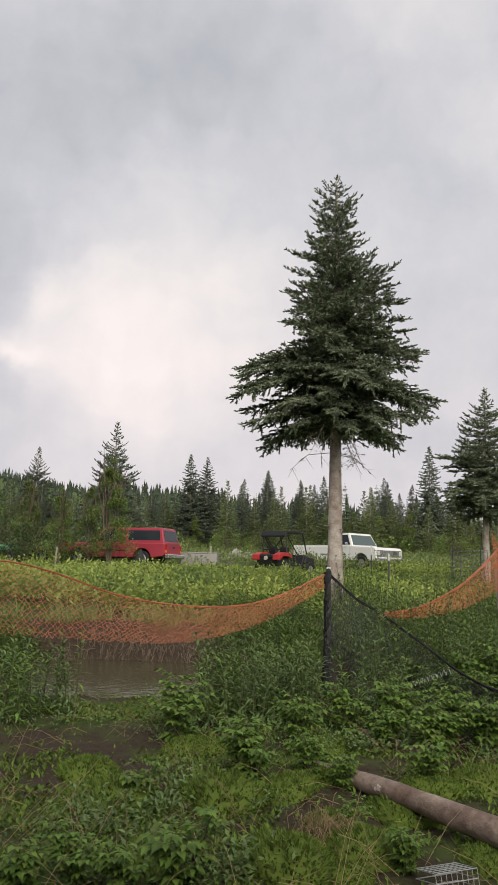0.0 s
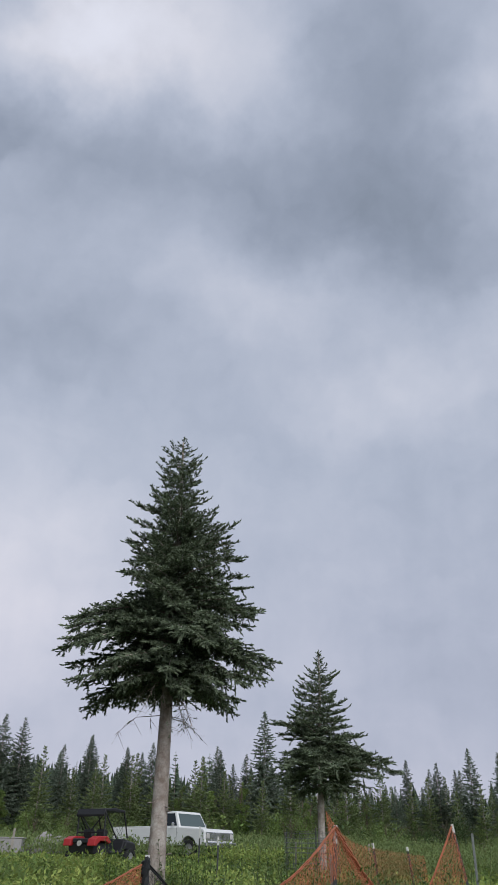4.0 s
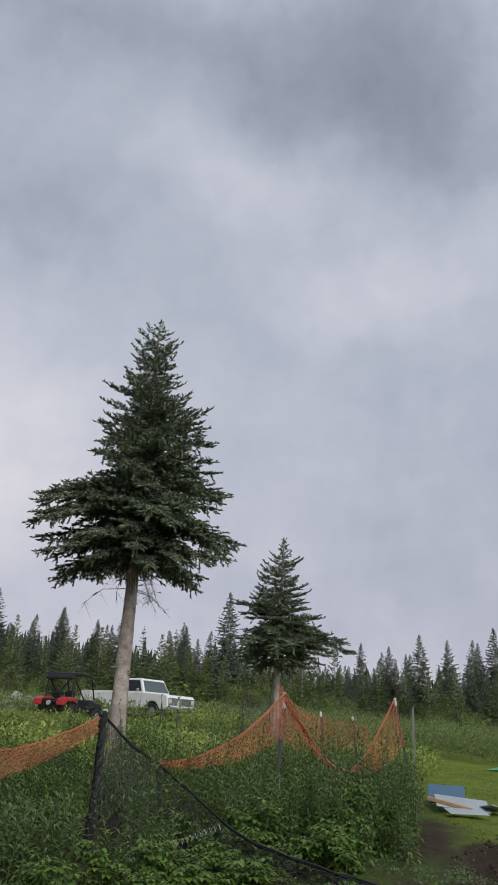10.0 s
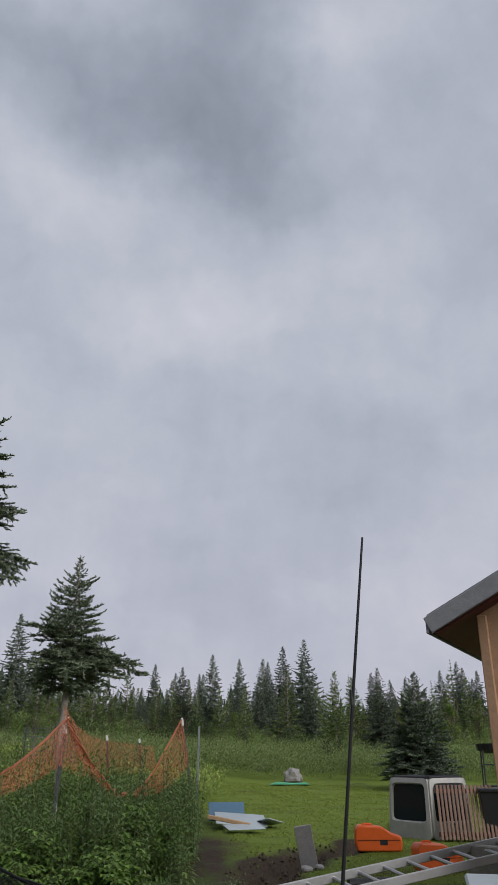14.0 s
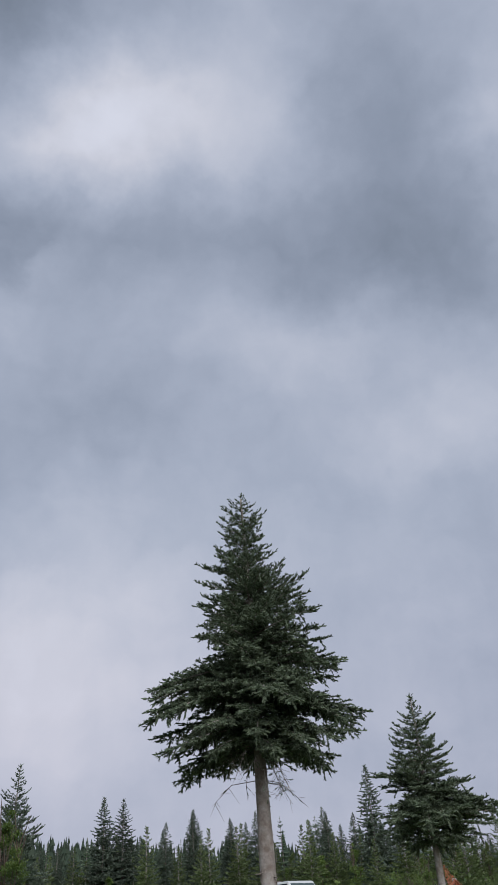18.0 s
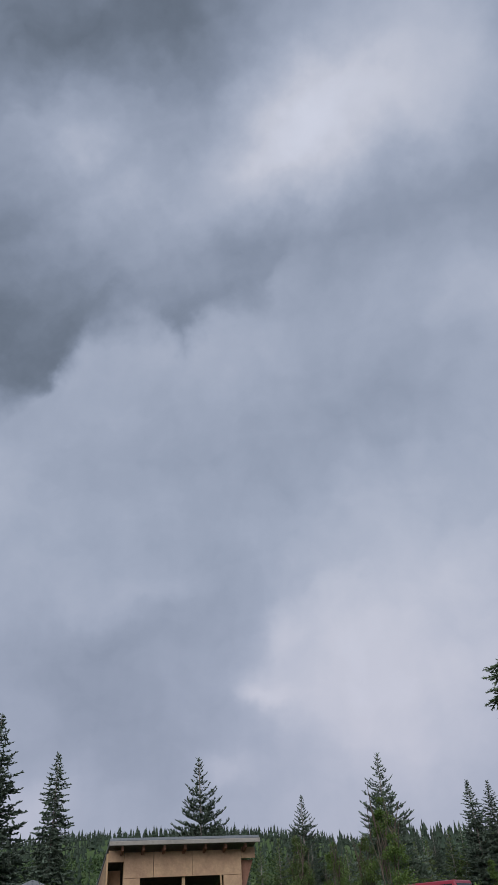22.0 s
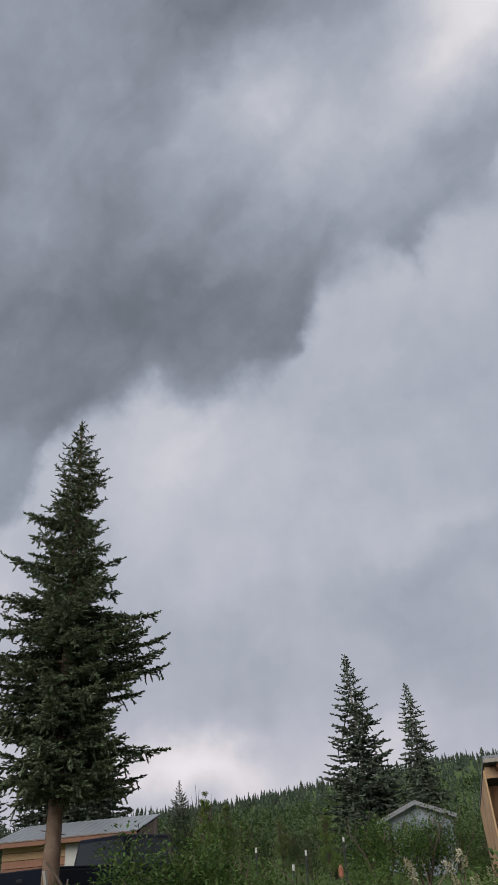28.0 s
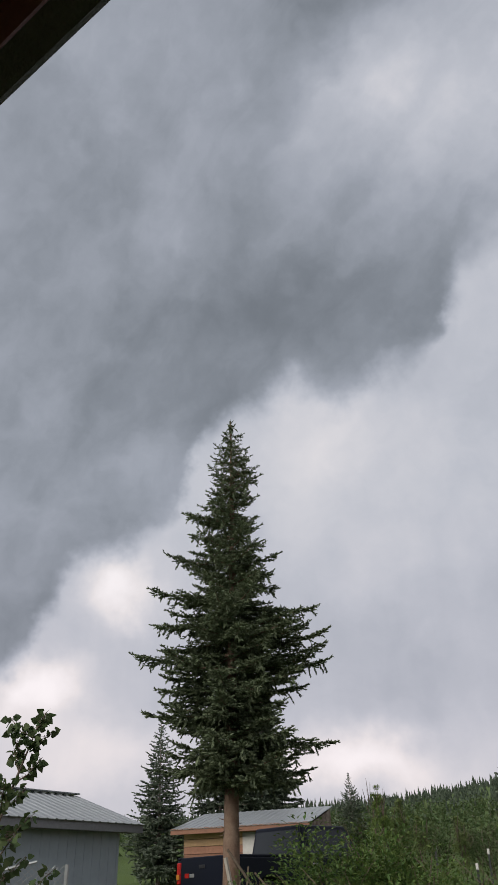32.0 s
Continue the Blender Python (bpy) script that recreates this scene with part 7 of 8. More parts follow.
def truck_canopy():
    """A pickup canopy stood on its end on the grass: ribbed shell, dark windows."""
    m = pose(8.38, 9.25, terrain(8.38, 9.25) + 0.0, 0, 0, 5)
    t = thing("truck_canopy", m, "dirty white fibreglass pickup canopy standing on the lawn", "canopy")
    w, d, h = 0.88, 0.88, 0.83

    def framed(wid, m, name, label):
        """One moulded side: a rounded frame round a dark window, leaning in towards the top."""
        n, g = 32, Geo()
        def loop(hx, z0, z1, p, y, lean):
            out = []
            for i in range(n):
                a = 6.28319 * i / n
                u = math.copysign(abs(math.cos(a)) ** p, math.cos(a))
                v = math.copysign(abs(math.sin(a)) ** p, math.sin(a))
                z = (z0 + z1) / 2 + v * (z1 - z0) / 2
                out.append((u * hx * (1 - lean * z / h), y + 0.05 * z / h, z))
            return out
        rings = [loop(wid / 2, 0, h, 0.16, -0.03, 0.09), loop(wid / 2 - 0.06, 0.22, h - 0.07, 0.24, -0.045, 0.09), loop(wid / 2 - 0.085, 0.245, h - 0.095, 0.24, 0.0, 0.09), loop(wid / 2 - 0.01, 0.01, h - 0.01, 0.16, 0.03, 0.09)]
        for r in rings:
            g.v += r
        for k in range(4):
            e = (k + 1) % 4
            g.f += [(k * n + i, k * n + (i + 1) % n, e * n + (i + 1) % n, e * n + i) for i in range(n)]
        shell = part("side_frame", g, FIBRE_WHITE, t, "stained white fibreglass side", m=m)
        pane = Geo()
        pane.v = loop(wid / 2 - 0.075, 0.235, h - 0.085, 0.24, -0.012, 0.09) + loop(wid / 2 - 0.075, 0.235, h - 0.085, 0.24, 0.004, 0.09)
        pane.f = [tuple(range(n)), tuple(reversed(range(n, 2 * n)))] + [(i, (i + 1) % n, n + (i + 1) % n, n + i) for i in range(n)]
        part(name, pane, WINDOW, shell, label)

    framed(w, pose(w / 2, 0, 0), "front_window", "dark tinted window")
    framed(d, pose(w, d / 2, 0, 0, 0, 90), "side_window", "dark tinted side window")
    framed(d, pose(0, d / 2, 0, 0, 0, -90), "side_window", "dark tinted side window")
    framed(w, pose(w / 2, d, 0, 0, 0, 180), "rear_window", "dark tinted window")
    for x0, y0, x1, y1 in ((0.07, 0.06, w - 0.07, 0.06), (w - 0.07, 0.06, w - 0.07, d - 0.06), (w - 0.07, d - 0.06, 0.07, d - 0.06), (0.07, d - 0.06, 0.07, 0.06)):
        part("top_seal", Geo().tube([(x0, y0, h + 0.005), ((x0 + x1) / 2, (y0 + y1) / 2, h + 0.012), (x1, y1, h + 0.005)], 0.018, 6), PLASTIC_BLACK, t, "black rubber seal")
    # added black sheet under the rim, in place of the shaded hollow
    part("dark_inside", Geo().box((w / 2, d / 2, h * 0.93), (w - 0.2, d - 0.2, 0.02)), PLASTIC_BLACK, t)
    part("latch", Geo().box((w * 0.5, -0.04, 0.2), (0.1, 0.02, 0.03), bevel=0.006), POST_METAL, t)


truck_canopy()


def slat_panel():
    """A gate-like panel of upright brown slats leaning on the canopy."""
    m = pose(8.37, 9.08, terrain(8.37, 9.08) + 0.03, -14, 0, -36)
    t = thing("slat_panel", m, "weathered red-brown slatted panel leaning on the canopy", "panel")
    for k in range(15):
        part("slat", Geo().box((0.03 + 0.055 * k, 0, 0.37), (0.036, 0.02, 0.74), bevel=0.004), SLAT, t)
    for z in (0.08, 0.66):
        part("rail", Geo().box((0.41, 0.025, z), (0.84, 0.03, 0.06), bevel=0.005), WOOD_RED, t)


slat_panel()


def fuel_case(x, y, rz, s=1.0, label="orange plastic tool case lying on the grass"):
    m = pose(x, y, terrain(x, y) + 0.01, 0, 0, rz) @ Matrix.Scale(s, 4)
    t = thing("tool_case", m, label, "case", "orange cases")
    part("shell", Geo().prism([(-0.32, 0.0), (-0.36, 0.12), (-0.35, 0.32), (-0.30, 0.38), (0.08, 0.36), (0.17, 0.31), (0.24, 0.26), (0.39, 0.22), (0.41, 0.12), (0.39, 0.0)], 0.26, bevel=0.025), PLASTIC_ORANGE, t)
    part("handle", Geo().tube([(-0.24, 0, 0.36), (-0.2, 0, 0.395), (-0.08, 0, 0.385), (-0.04, 0, 0.345)], 0.016, 6), PLASTIC_ORANGE, t)
    part("label_plate", Geo().box((0.1, -0.133, 0.13), (0.12, 0.006, 0.07)), PLASTIC_BLACK, t, "dark label plate")
    part("seam", Geo().box((0.02, 0, 0.165), (0.70, 0.272, 0.008)), PLASTIC_BLACK, t)


fuel_case(7.1, 8.93, -30, 0.82)
fuel_case(6.72, 7.35, -12, 0.75, "small orange plastic case behind the ladder")


def ladder():
    a, b = Vector((3.86, 6.3, 0.47)), Vector((6.45, 5.98, 0.78))
    t = thing("ladder", Matrix.Identity(4), "long aluminium ladder lying propped across the grass", "ladder")
    u = (b - a).normalized()
    off = Vector((-0.03, -0.40, -0.045))
    rot = Matrix((u, Vector((0, 0, 1)).cross(u).normalized(), u.cross(Vector((0, 0, 1)).cross(u)).normalized())).transposed()
    for k in (0, 1):
        c = (a + b) / 2 + off * k
        part("rail", Geo().box(c, ((b - a).length, 0.03, 0.075), rot, bevel=0.006), ALU, t)
    for i in range(10):
        p = a + (b - a) * ((i + 0.5) / 10)
        part("rung", Geo().tube([p, p + off], 0.018, 8), ALU, t)


ladder()
for x, y in ((4.1, 6.1), (6.1, 5.85)):
    blk = thing("wood_block", pose(x, y, terrain(x, y), 0, 0, 12), "short weathered timber propping the ladder", "timber", "ladder props")
    part("beam", Geo().box((0, 0, 0.06 + (x - 4) * 0.06), (0.12, 0.5, 0.24 + 0.12 * (x - 4)), bevel=0.01), WOOD_GREY, blk)

mast = thing("whip_mast", Matrix.Identity(4), "thin black whip mast standing before the lawn", "mast")
part("rod", Geo().tube([(2.11, 2.78, 0.1), (2.14, 2.73, 1.0), (2.18, 2.64, 1.74), (2.22, 2.55, 2.45)], [0.009, 0.008, 0.007, 0.005], 8), PLASTIC_BLACK, mast)
part("ferrule", Geo().tube([(2.18, 2.64, 1.74), (2.18, 2.64, 1.800)], 0.010, 8), POST_METAL, mast)
part("base", Geo().tube([(2.11, 2.78, 0.05), (2.11, 2.78, 0.25)], 0.025, 8), POST_METAL, mast)

panel = thing("grey_board", pose(5.83, 8.62, terrain(5.83, 8.62) - 0.02, 16, -9, -36), "grey board leaning at the edge of the ditch", "board")
part("face", Geo().box((0, 0, 0.26), (0.21, 0.025, 0.6), bevel=0.005), CONCRETE, panel)
for i, (x, y, rz) in enumerate(((5.6, 8.35, 10), (5.75, 8.3, 60))):
    chip = thing("stone_chip", pose(x, y, terrain(x, y) + 0.02, 10, 5, rz), "pale broken stone beside the ditch", "stone", "broken stones")
    part("chunk", Geo().box((0, 0, 0), (0.14, 0.1, 0.06), bevel=0.02), CONCRETE, chip)


def sheets():
    t = thing("sheet_metal", pose(6.55, 12.1, terrain(6.55, 12.1) + 0.03, 0, 0, -22), "blue and white enamel sheets from an appliance on the grass", "sheet")
    part("blue_sheet", Geo().box((-0.05, 0.45, 0.20), (0.62, 0.02, 0.34), Euler((radians(-38), 0, 0)).to_matrix(), bevel=0.004), SHEET_BLUE, t, "blue painted sheet")
    part("white_sheet", Geo().box((0.15, 0.05, 0.10), (0.85, 0.55, 0.02), Euler((radians(14), radians(4), 0)).to_matrix(), bevel=0.004), SHEET_WHITE, t, "white enamel sheet")
    part("bent_flange", Geo().box((0.62, -0.1, 0.07), (0.3, 0.4, 0.015), Euler((radians(-10), radians(14), 0.4)).to_matrix(), bevel=0.004), SHEET_WHITE, t)
    part("lower_sheet", Geo().box((0.12, -0.75, 0.05), (0.62, 0.32, 0.015), Euler((radians(9), 0, 0.25)).to_matrix(), bevel=0.004), SHEET_WHITE, t)
    part("wood_edge", Geo().box((-0.1, -0.48, 0.12), (0.72, 0.05, 0.06), Euler((0, radians(9), -0.35)).to_matrix(), bevel=0.008), WOOD_RAW, t)


sheets()
tarp = thing("green_tarp", pose(12.7, 20.2, terrain(12.7, 20.2) + 0.02, 0, 0, -30), "flat green tarp spread on the far lawn", "tarp")
part("cloth", Geo().prism([(-0.6, 0), (-0.35, 0.07), (0.1, 0.03), (0.5, 0.05), (0.58, 0)], 0.5, bevel=0.01), TARP_GREEN, tarp)


def bin_and_chair():
    t = thing("rubbish_bin", pose(9.25, 8.75, terrain(9.25, 8.75), 0, 0, -40), "dark blue-black plastic bin beside the wall", "bin")
    part("tub", Geo().put([(-.2, -.2, 0), (.2, -.2, 0), (.2, .2, 0), (-.2, .2, 0), (-.26, -.26, .68), (.26, -.26, .68), (.26, .26, .68), (-.26, .26, .68)],
                          [(3, 2, 1, 0), (4, 5, 6, 7), (0, 1, 5, 4), (1, 2, 6, 5), (2, 3, 7, 6), (3, 0, 4, 7)]), PLASTIC_BLACK, t)
    part("rim", Geo().box((0, 0, 0.68), (0.56, 0.56, 0.05), bevel=0.012), PLASTIC_BLACK, t)
    c = thing("metal_stand", pose(9.55, 9.0, terrain(9.55, 9.0), 0, 0, -40), "dark wire plant stand with a bowl beside the wall", "stand")
    for x in (-0.2, 0.2):
        for y in (-0.2, 0.2):
            part("leg", Geo().tube([(x, y, 0), (x * 0.9, y * 0.9, 1.2)], 0.012, 6), POST_METAL, c)
    for z in (0.4, 0.7, 1.0):
        part("hoop", Geo().tube([(0.2 * math.cos(a), 0.2 * math.sin(a), z) for a in (6.2832 * i / 14 for i in range(15))], 0.01, 5), POST_METAL, c)
    part("bowl", Geo().tube([(0, 0, 1.16), (0, 0, 1.2), (0, 0, 1.3)], [0.14, 0.24, 0.27], 14), PLASTIC_BLACK, c)


bin_and_chair()
tub = thing("white_tub", pose(4.33, 4.14, 0.0, 0, 0, -42), "white plastic-wrapped tub beside the wall", "tub")
part("box", Geo().box((0.15, 0.1, 0.42), (0.55, 0.5, 0.62), bevel=0.03), FIBRE_WHITE, tub)
part("lid", Geo().box((0.15, 0.1, 0.755), (0.6, 0.55, 0.04), bevel=0.015), SHEET_WHITE, tub)
part("strap", Geo().box((0.2, -0.08, 0.785), (0.16, 0.05, 0.015), bevel=0.004), PLASTIC_BLACK, tub)
bag = thing("clear_sack", pose(5.5, 5.05, terrain(5.5, 5.05), 0, 0, 20), "pale crumpled plastic sack against the wall", "sack")
sack = Geo()
for i in range(9):
    z, w = 0.5 * i / 8, 0.12 * (1 - 0.5 * abs(i / 8 - 0.4))
    sack.v += [(w * math.cos(6.2832 * j / 14) * (1 + 0.25 * noise.noise((j, i * 0.7, 0))), w * math.sin(6.2832 * j / 14) * (1 + 0.25 * noise.noise((j, i * 0.7, 4))), z) for j in range(14)]
sack.f = [(i * 14 + j, i * 14 + (j + 1) % 14, i * 14 + 14 + (j + 1) % 14, i * 14 + 14 + j) for i in range(8) for j in range(14)] + [tuple(range(112, 126))]
part("film", sack, FIBRE_WHITE, bag)
pot = thing("round_pot", pose(7.3, 6.85, terrain(7.3, 6.85), 0, 0, 0), "dark rubber tub beside the ladder", "tub")
part("bowl", Geo().tube([(0, 0, 0), (0, 0, 0.12), (0, 0, 0.26), (0, 0, 0.28)], [0.16, 0.22, 0.24, 0.2], 16), RUBBER, pot)
pipe = thing("drain_pipe", Matrix.Identity(4), "short dark drain pipe lying by the ladder", "pipe")
part("barrel", Geo().tube([(5.3, 7.1, 0.33), (5.75, 6.95, 0.33)], 0.06, 12), PLASTIC_BLACK, pipe)
# the black mesh heaped at the foot of the porch
heap = thing("net_heap", Matrix.Identity(4), "black garden mesh lying along the edge of the lawn", "net")
part("mesh", net_geo([(3.2, 5.25, 0.52), (4.1, 5.3, 0.55), (5.0, 5.12, 0.55)], [(3.1, 4.8, 0.36), (4.05, 4.9, 0.36), (4.95, 4.75, 0.36)], 64, 12, 0.0028, 77, 0.04), NET_BLACK, heap)

# ---- the sheds ----
def woodshed():
    """A lean-to of strand board, high in front, stacked with split firewood."""
    a, b = Vector((-7.22, 11.8, 0)), Vector((-5.45, 13.18, 0))
    g = terrain(-6.3, 12.5)
    m = frame_of((a.x, a.y, g), b - a)
    w, top, d = (b - a).length, 3.09 - g, 2.0
    t = thing("woodshed", m, "lean-to woodshed of raw strand board filled with firewood", "shed")
    x0, x1, open0, open1, head = 0.13, w - 0.12, 0.40, w - 0.44, 0.45
    # front panels round the opening
    for a0, a1 in ((x0, open0), (open1, x1)):
        part("front_panel", Geo().box(((a0 + a1) / 2, 0, (top - head) / 2), (a1 - a0, 0.02, top - head - 0.006), bevel=0.003), WOOD_OSB, t, "strand board panel")
    for a0, a1 in ((x0, 0.62), (0.62, 1.27), (1.27, x1)):
        part("header_panel", Geo().box(((a0 + a1) / 2, -0.004, top - head / 2 - 0.04), (a1 - a0 - 0.006, 0.02, head - 0.08), bevel=0.003), WOOD_OSB, t, "strand board panel")
    # the open wings at both ends
    for a0, a1 in ((-0.13, x0), (x1, w + 0.13)):
        part("wing_header", Geo().box(((a0 + a1) / 2, 0.0, top - 0.13), (a1 - a0 - 0.008, 0.02, 0.17), bevel=0.003), WOOD_OSB, t, "strand board panel")
    part("wing_lining", Geo().box((0.0, 0.42, (top - 0.3) / 2), (0.25, 0.02, top - 0.3), bevel=0.003), WOOD_WALL, t, "brown plywood lining")
    part("wing_jamb", Geo().box((-0.14, 0.03, top * 0.48), (0.03, 0.07, top * 0.96), bevel=0.004), WOOD_RAW, t)
    part("gusset", Geo().prism([(x1 + 0.01, top - 0.23), (w + 0.11, top - 0.23), (x1 + 0.09, top - 0.62), (x1 + 0.01, top - 0.75)], 0.03, Matrix.Translation((0, 0.1, 0))), WOOD_RED, t, "red-brown gusset board")
    for x in (x0 + 0.045, x1 - 0.045):
        part("corner_post", Geo().box((x, 0.06, top * 0.47), (0.09, 0.09, top * 0.94), bevel=0.006), WOOD_RAW, t)
    part("upper_post", Geo().box((1.13, 0.05, top - head - 0.2), (0.05, 0.06, 0.42), bevel=0.005), WOOD_RAW, t)
    part("mid_post", Geo().box((0.98, 0.06, (top - head - 0.5) / 2), (0.08, 0.08, top - head - 0.5), bevel=0.006), WOOD_RAW, t)
    part("window_rail", Geo().box((1.46, 0.03, top - head - 0.34), (0.64, 0.03, 0.028), bevel=0.004), WOOD_RAW, t)
    part("cross_rail", Geo().box(((open0 + open1) / 2, 0.06, top - head - 0.45), (open1 - open0 + 0.1, 0.05, 0.11), bevel=0.006), WOOD_RAW, t)
    part("brace", Geo().box((open1 - 0.035, -0.03, top - head - 0.36), (0.03, 0.025, 0.74), Euler((0, radians(-3), 0)).to_matrix(), bevel=0.004), WOOD_RAW, t)
    for x in (-0.13, x1 - 0.03):
        part("side_wall", Geo().prism([(0.12, 0), (d, 0), (d, top - 0.55), (0.06, top - 0.08)], 0.02, Matrix.Translation((x, 0, 0)) @ Matrix.Rotation(radians(90), 4, "Z")), WOOD_OSB, t)
    part("back_wall", Geo().box((w / 2, d, (top - 0.55) / 2), (w, 0.02, top - 0.55)), WOOD_WALL, t)
    slope = math.atan2(0.5, d)
    part("roof", Geo().box((w / 2, d / 2 - 0.06, top - 0.22), (w + 0.28, d + 0.5, 0.045), Euler((-slope, 0, 0)).to_matrix(), bevel=0.006), SHINGLE, t, "dark roofing felt")
    part("drip_edge", Geo().box((w / 2, -0.29, top + 0.025), (w + 0.3, 0.03, 0.065), bevel=0.006), WOOD_GREY, t, "weathered grey-brown roof edge")
    for k in range(7):
        part("rafter", Geo().box((0.08 + (w - 0.16) * k / 6, -0.10, top - 0.065), (0.04, 0.2, 0.07), Euler((-slope, 0, 0)).to_matrix(), bevel=0.004), WOOD_RED, t)
    rng = random.Random(4)
    logs = [Geo().prism([(0, 0), (0.085, 0.005), (0.065, 0.065), (0.01, 0.08)], 0.4, bevel=0.005).mesh("log", BARKED), Geo().prism([(0, 0), (0.07, 0), (0.09, 0.045), (0.03, 0.085)], 0.4, bevel=0.005).mesh("log", BARKED),
            Geo().tube([(0, -0.2, 0.04), (0, 0.2, 0.04)], 0.042, 9).mesh("log", BARKED)]
    rest = top - head - 0.62
    for row in range(9):
        for col in range(17):
            x = 0.44 + col * 0.083 + rng.uniform(-0.014, 0.014)
            z = rest - 0.70 + row * 0.078
            if z > rest - (0.22 - 0.16 * math.sin((x - 0.5) * 1.2)) or x > open1 - 0.1:
                continue
            part("firewood_log", logs[rng.randrange(3)], None, t, m=pose(x, 0.42 + rng.uniform(-0.05, 0.05), z, 0, rng.uniform(-30, 30), 0))
    part("log_shelf", Geo().box(((open0 + open1) / 2, 0.45, rest - 0.73), (open1 - open0 + 0.1, 0.7, 0.05), bevel=0.005), WOOD_RAW, t)


woodshed()


def gable_cabin():
    """The small grey cabin down in the bushes."""
    m = pose(-16.65, 20.4, terrain(-16.0, 21.2) + 0.08, 0, 0, 36)
    t = thing("cabin", m, "small weathered grey plank cabin sunk in bushes", "cabin")
    w, d, h, p = 2.15, 2.6, 1.6, 0.42
    wall = part("front_wall", Geo().prism([(0, 0), (w, 0), (w, h), (w / 2, h + p), (0, h)], 0.05), WOOD_BLUE, t)
    for k in range(12):
        part("plank", Geo().box((w / 2, -0.034, 0.08 + 0.125 * k), (w - 0.02, 0.018, 0.115), bevel=0.004), WOOD_BLUE, wall)
    part("back_wall", Geo().prism([(0, 0), (w, 0), (w, h), (w / 2, h + p), (0, h)], 0.05, Matrix.Translation((0, d, 0))), WOOD_BLUE, t)
    for x in (0.0, w):
        side = part("side_wall", Geo().box((x, d / 2, h / 2), (0.05, d - 0.06, h)), WOOD_BLUE, t)
        for k in range(12):
            part("plank", Geo().box((x + (-0.03 if x == 0 else 0.03), d / 2, 0.08 + 0.125 * k), (0.018, d, 0.115), bevel=0.004), WOOD_BLUE, side)
    a = math.atan2(p, w / 2)
    L = math.hypot(p, w / 2) + 0.18
    for s in (-1, 1):
        part("roof", Geo().box((w / 2 + s * L / 2 * math.cos(a), d / 2, h + p - L / 2 * math.sin(a) + 0.05), (L, d + 0.4, 0.04), Euler((0, s * a, 0)).to_matrix(), bevel=0.006), ROOF_FASCIA, t)
        part("rake_board", Geo().box((w / 2 + s * L / 2 * math.cos(a), -0.21, h + p - L / 2 * math.sin(a) - 0.01), (L, 0.025, 0.1), Euler((0, s * a, 0)).to_matrix(), bevel=0.004), ROOF_FASCIA, t, "dark grey rake board")
    part("window", Geo().box((w / 2, -0.05, 1.0), (0.5, 0.02, 0.5)), WINDOW, t)


gable_cabin()


def ribbed_roof(name, corner, along, up, length, depth, parent, mat, ribs=18):
    """A sheet of ribbed metal roofing; along and up are unit directions in the parent's space."""
    nor = Vector(along).cross(Vector(up)).normalized()
    if nor.z < 0:
        nor = -nor
    g, c, a, u = Geo(), Vector(corner), Vector(along), Vector(up)
    prof = []
    for k in range(ribs):
        x = length * k / ribs
        w = length / ribs
        prof += [(x, 0), (x + w * 0.72, 0), (x + w * 0.8, 0.015), (x + w * 0.92, 0.015)]
    prof.append((length, 0))
    for lift in (0.0, -0.012):
        for v in (0, depth):
            g.v += [tuple(c + a * x + u * v + nor * (z + lift)) for x, z in prof]
    n = len(prof)
    for i in range(n - 1):
        g.f += [(i, i + 1, n + i + 1, n + i), (2 * n + i + 1, 2 * n + i, 3 * n + i, 3 * n + i + 1), (i + 1, i, 2 * n + i, 2 * n + i + 1), (n + i, n + i + 1, 3 * n + i + 1, 3 * n + i)]
    return part(name, g, mat, parent)


def plank_shed():
    """The low shed with a metal roof behind the black pickup."""
    k = 1.13
    a = Vector((-20.2 * k, 9.0 * k, 0))
    g = terrain(a.x, a.y) - 0.1
    m = frame_of((a.x, a.y, g), (0.78, 0.625))
    t = thing("plank_shed", m, "low plank shed with a single slope of ribbed metal roofing", "shed")
    L, d, eave, ridge = 4.4, 2.5, 1.6 + 1.40 * k + 0.05 - g, 1.6 + 1.88 * k + 0.1 - g
    board = (eave - 0.06) / 8
    for i in range(8):
        part("front_plank", Geo().box((L / 2 + 0.1, 0.3, board * (i + 0.5)), (L - 0.4, 0.04, board - 0.01), bevel=0.008), WOOD_RAW if i > 5 else WOOD_RED, t)
    for x in (0.3, L - 0.1):
        part("side_wall", Geo().prism([(0.33, 0), (d - 0.1, 0), (d - 0.1, ridge - 0.09), (0.33, eave - 0.02)], 0.05, Matrix.Translation((x, 0, 0)) @ Matrix.Rotation(radians(90), 4, "Z")), LOG_WOOD, t)
    part("fascia", Geo().box((L / 2, -0.02, eave - 0.06), (L, 0.04, 0.16), bevel=0.008), WOOD_RED, t, "red-brown fascia board")
    part("pale_door", Geo().box((L * 0.56, 0.262, eave - 0.55), (0.5, 0.03, 0.8), bevel=0.006), FIBRE_WHITE, t, "pale door panel")
    rise = Vector((0, d, ridge - eave))
    ribbed_roof("roof", (0, -0.06, eave), (1, 0, 0), rise.normalized(), L, rise.length, t, ROOF_GREY, 20)
    part("back_wall", Geo().box((L / 2 + 0.1, d - 0.06, (ridge - 0.09) / 2), (L - 0.4, 0.04, ridge - 0.09)), LOG_WOOD, t)


plank_shed()


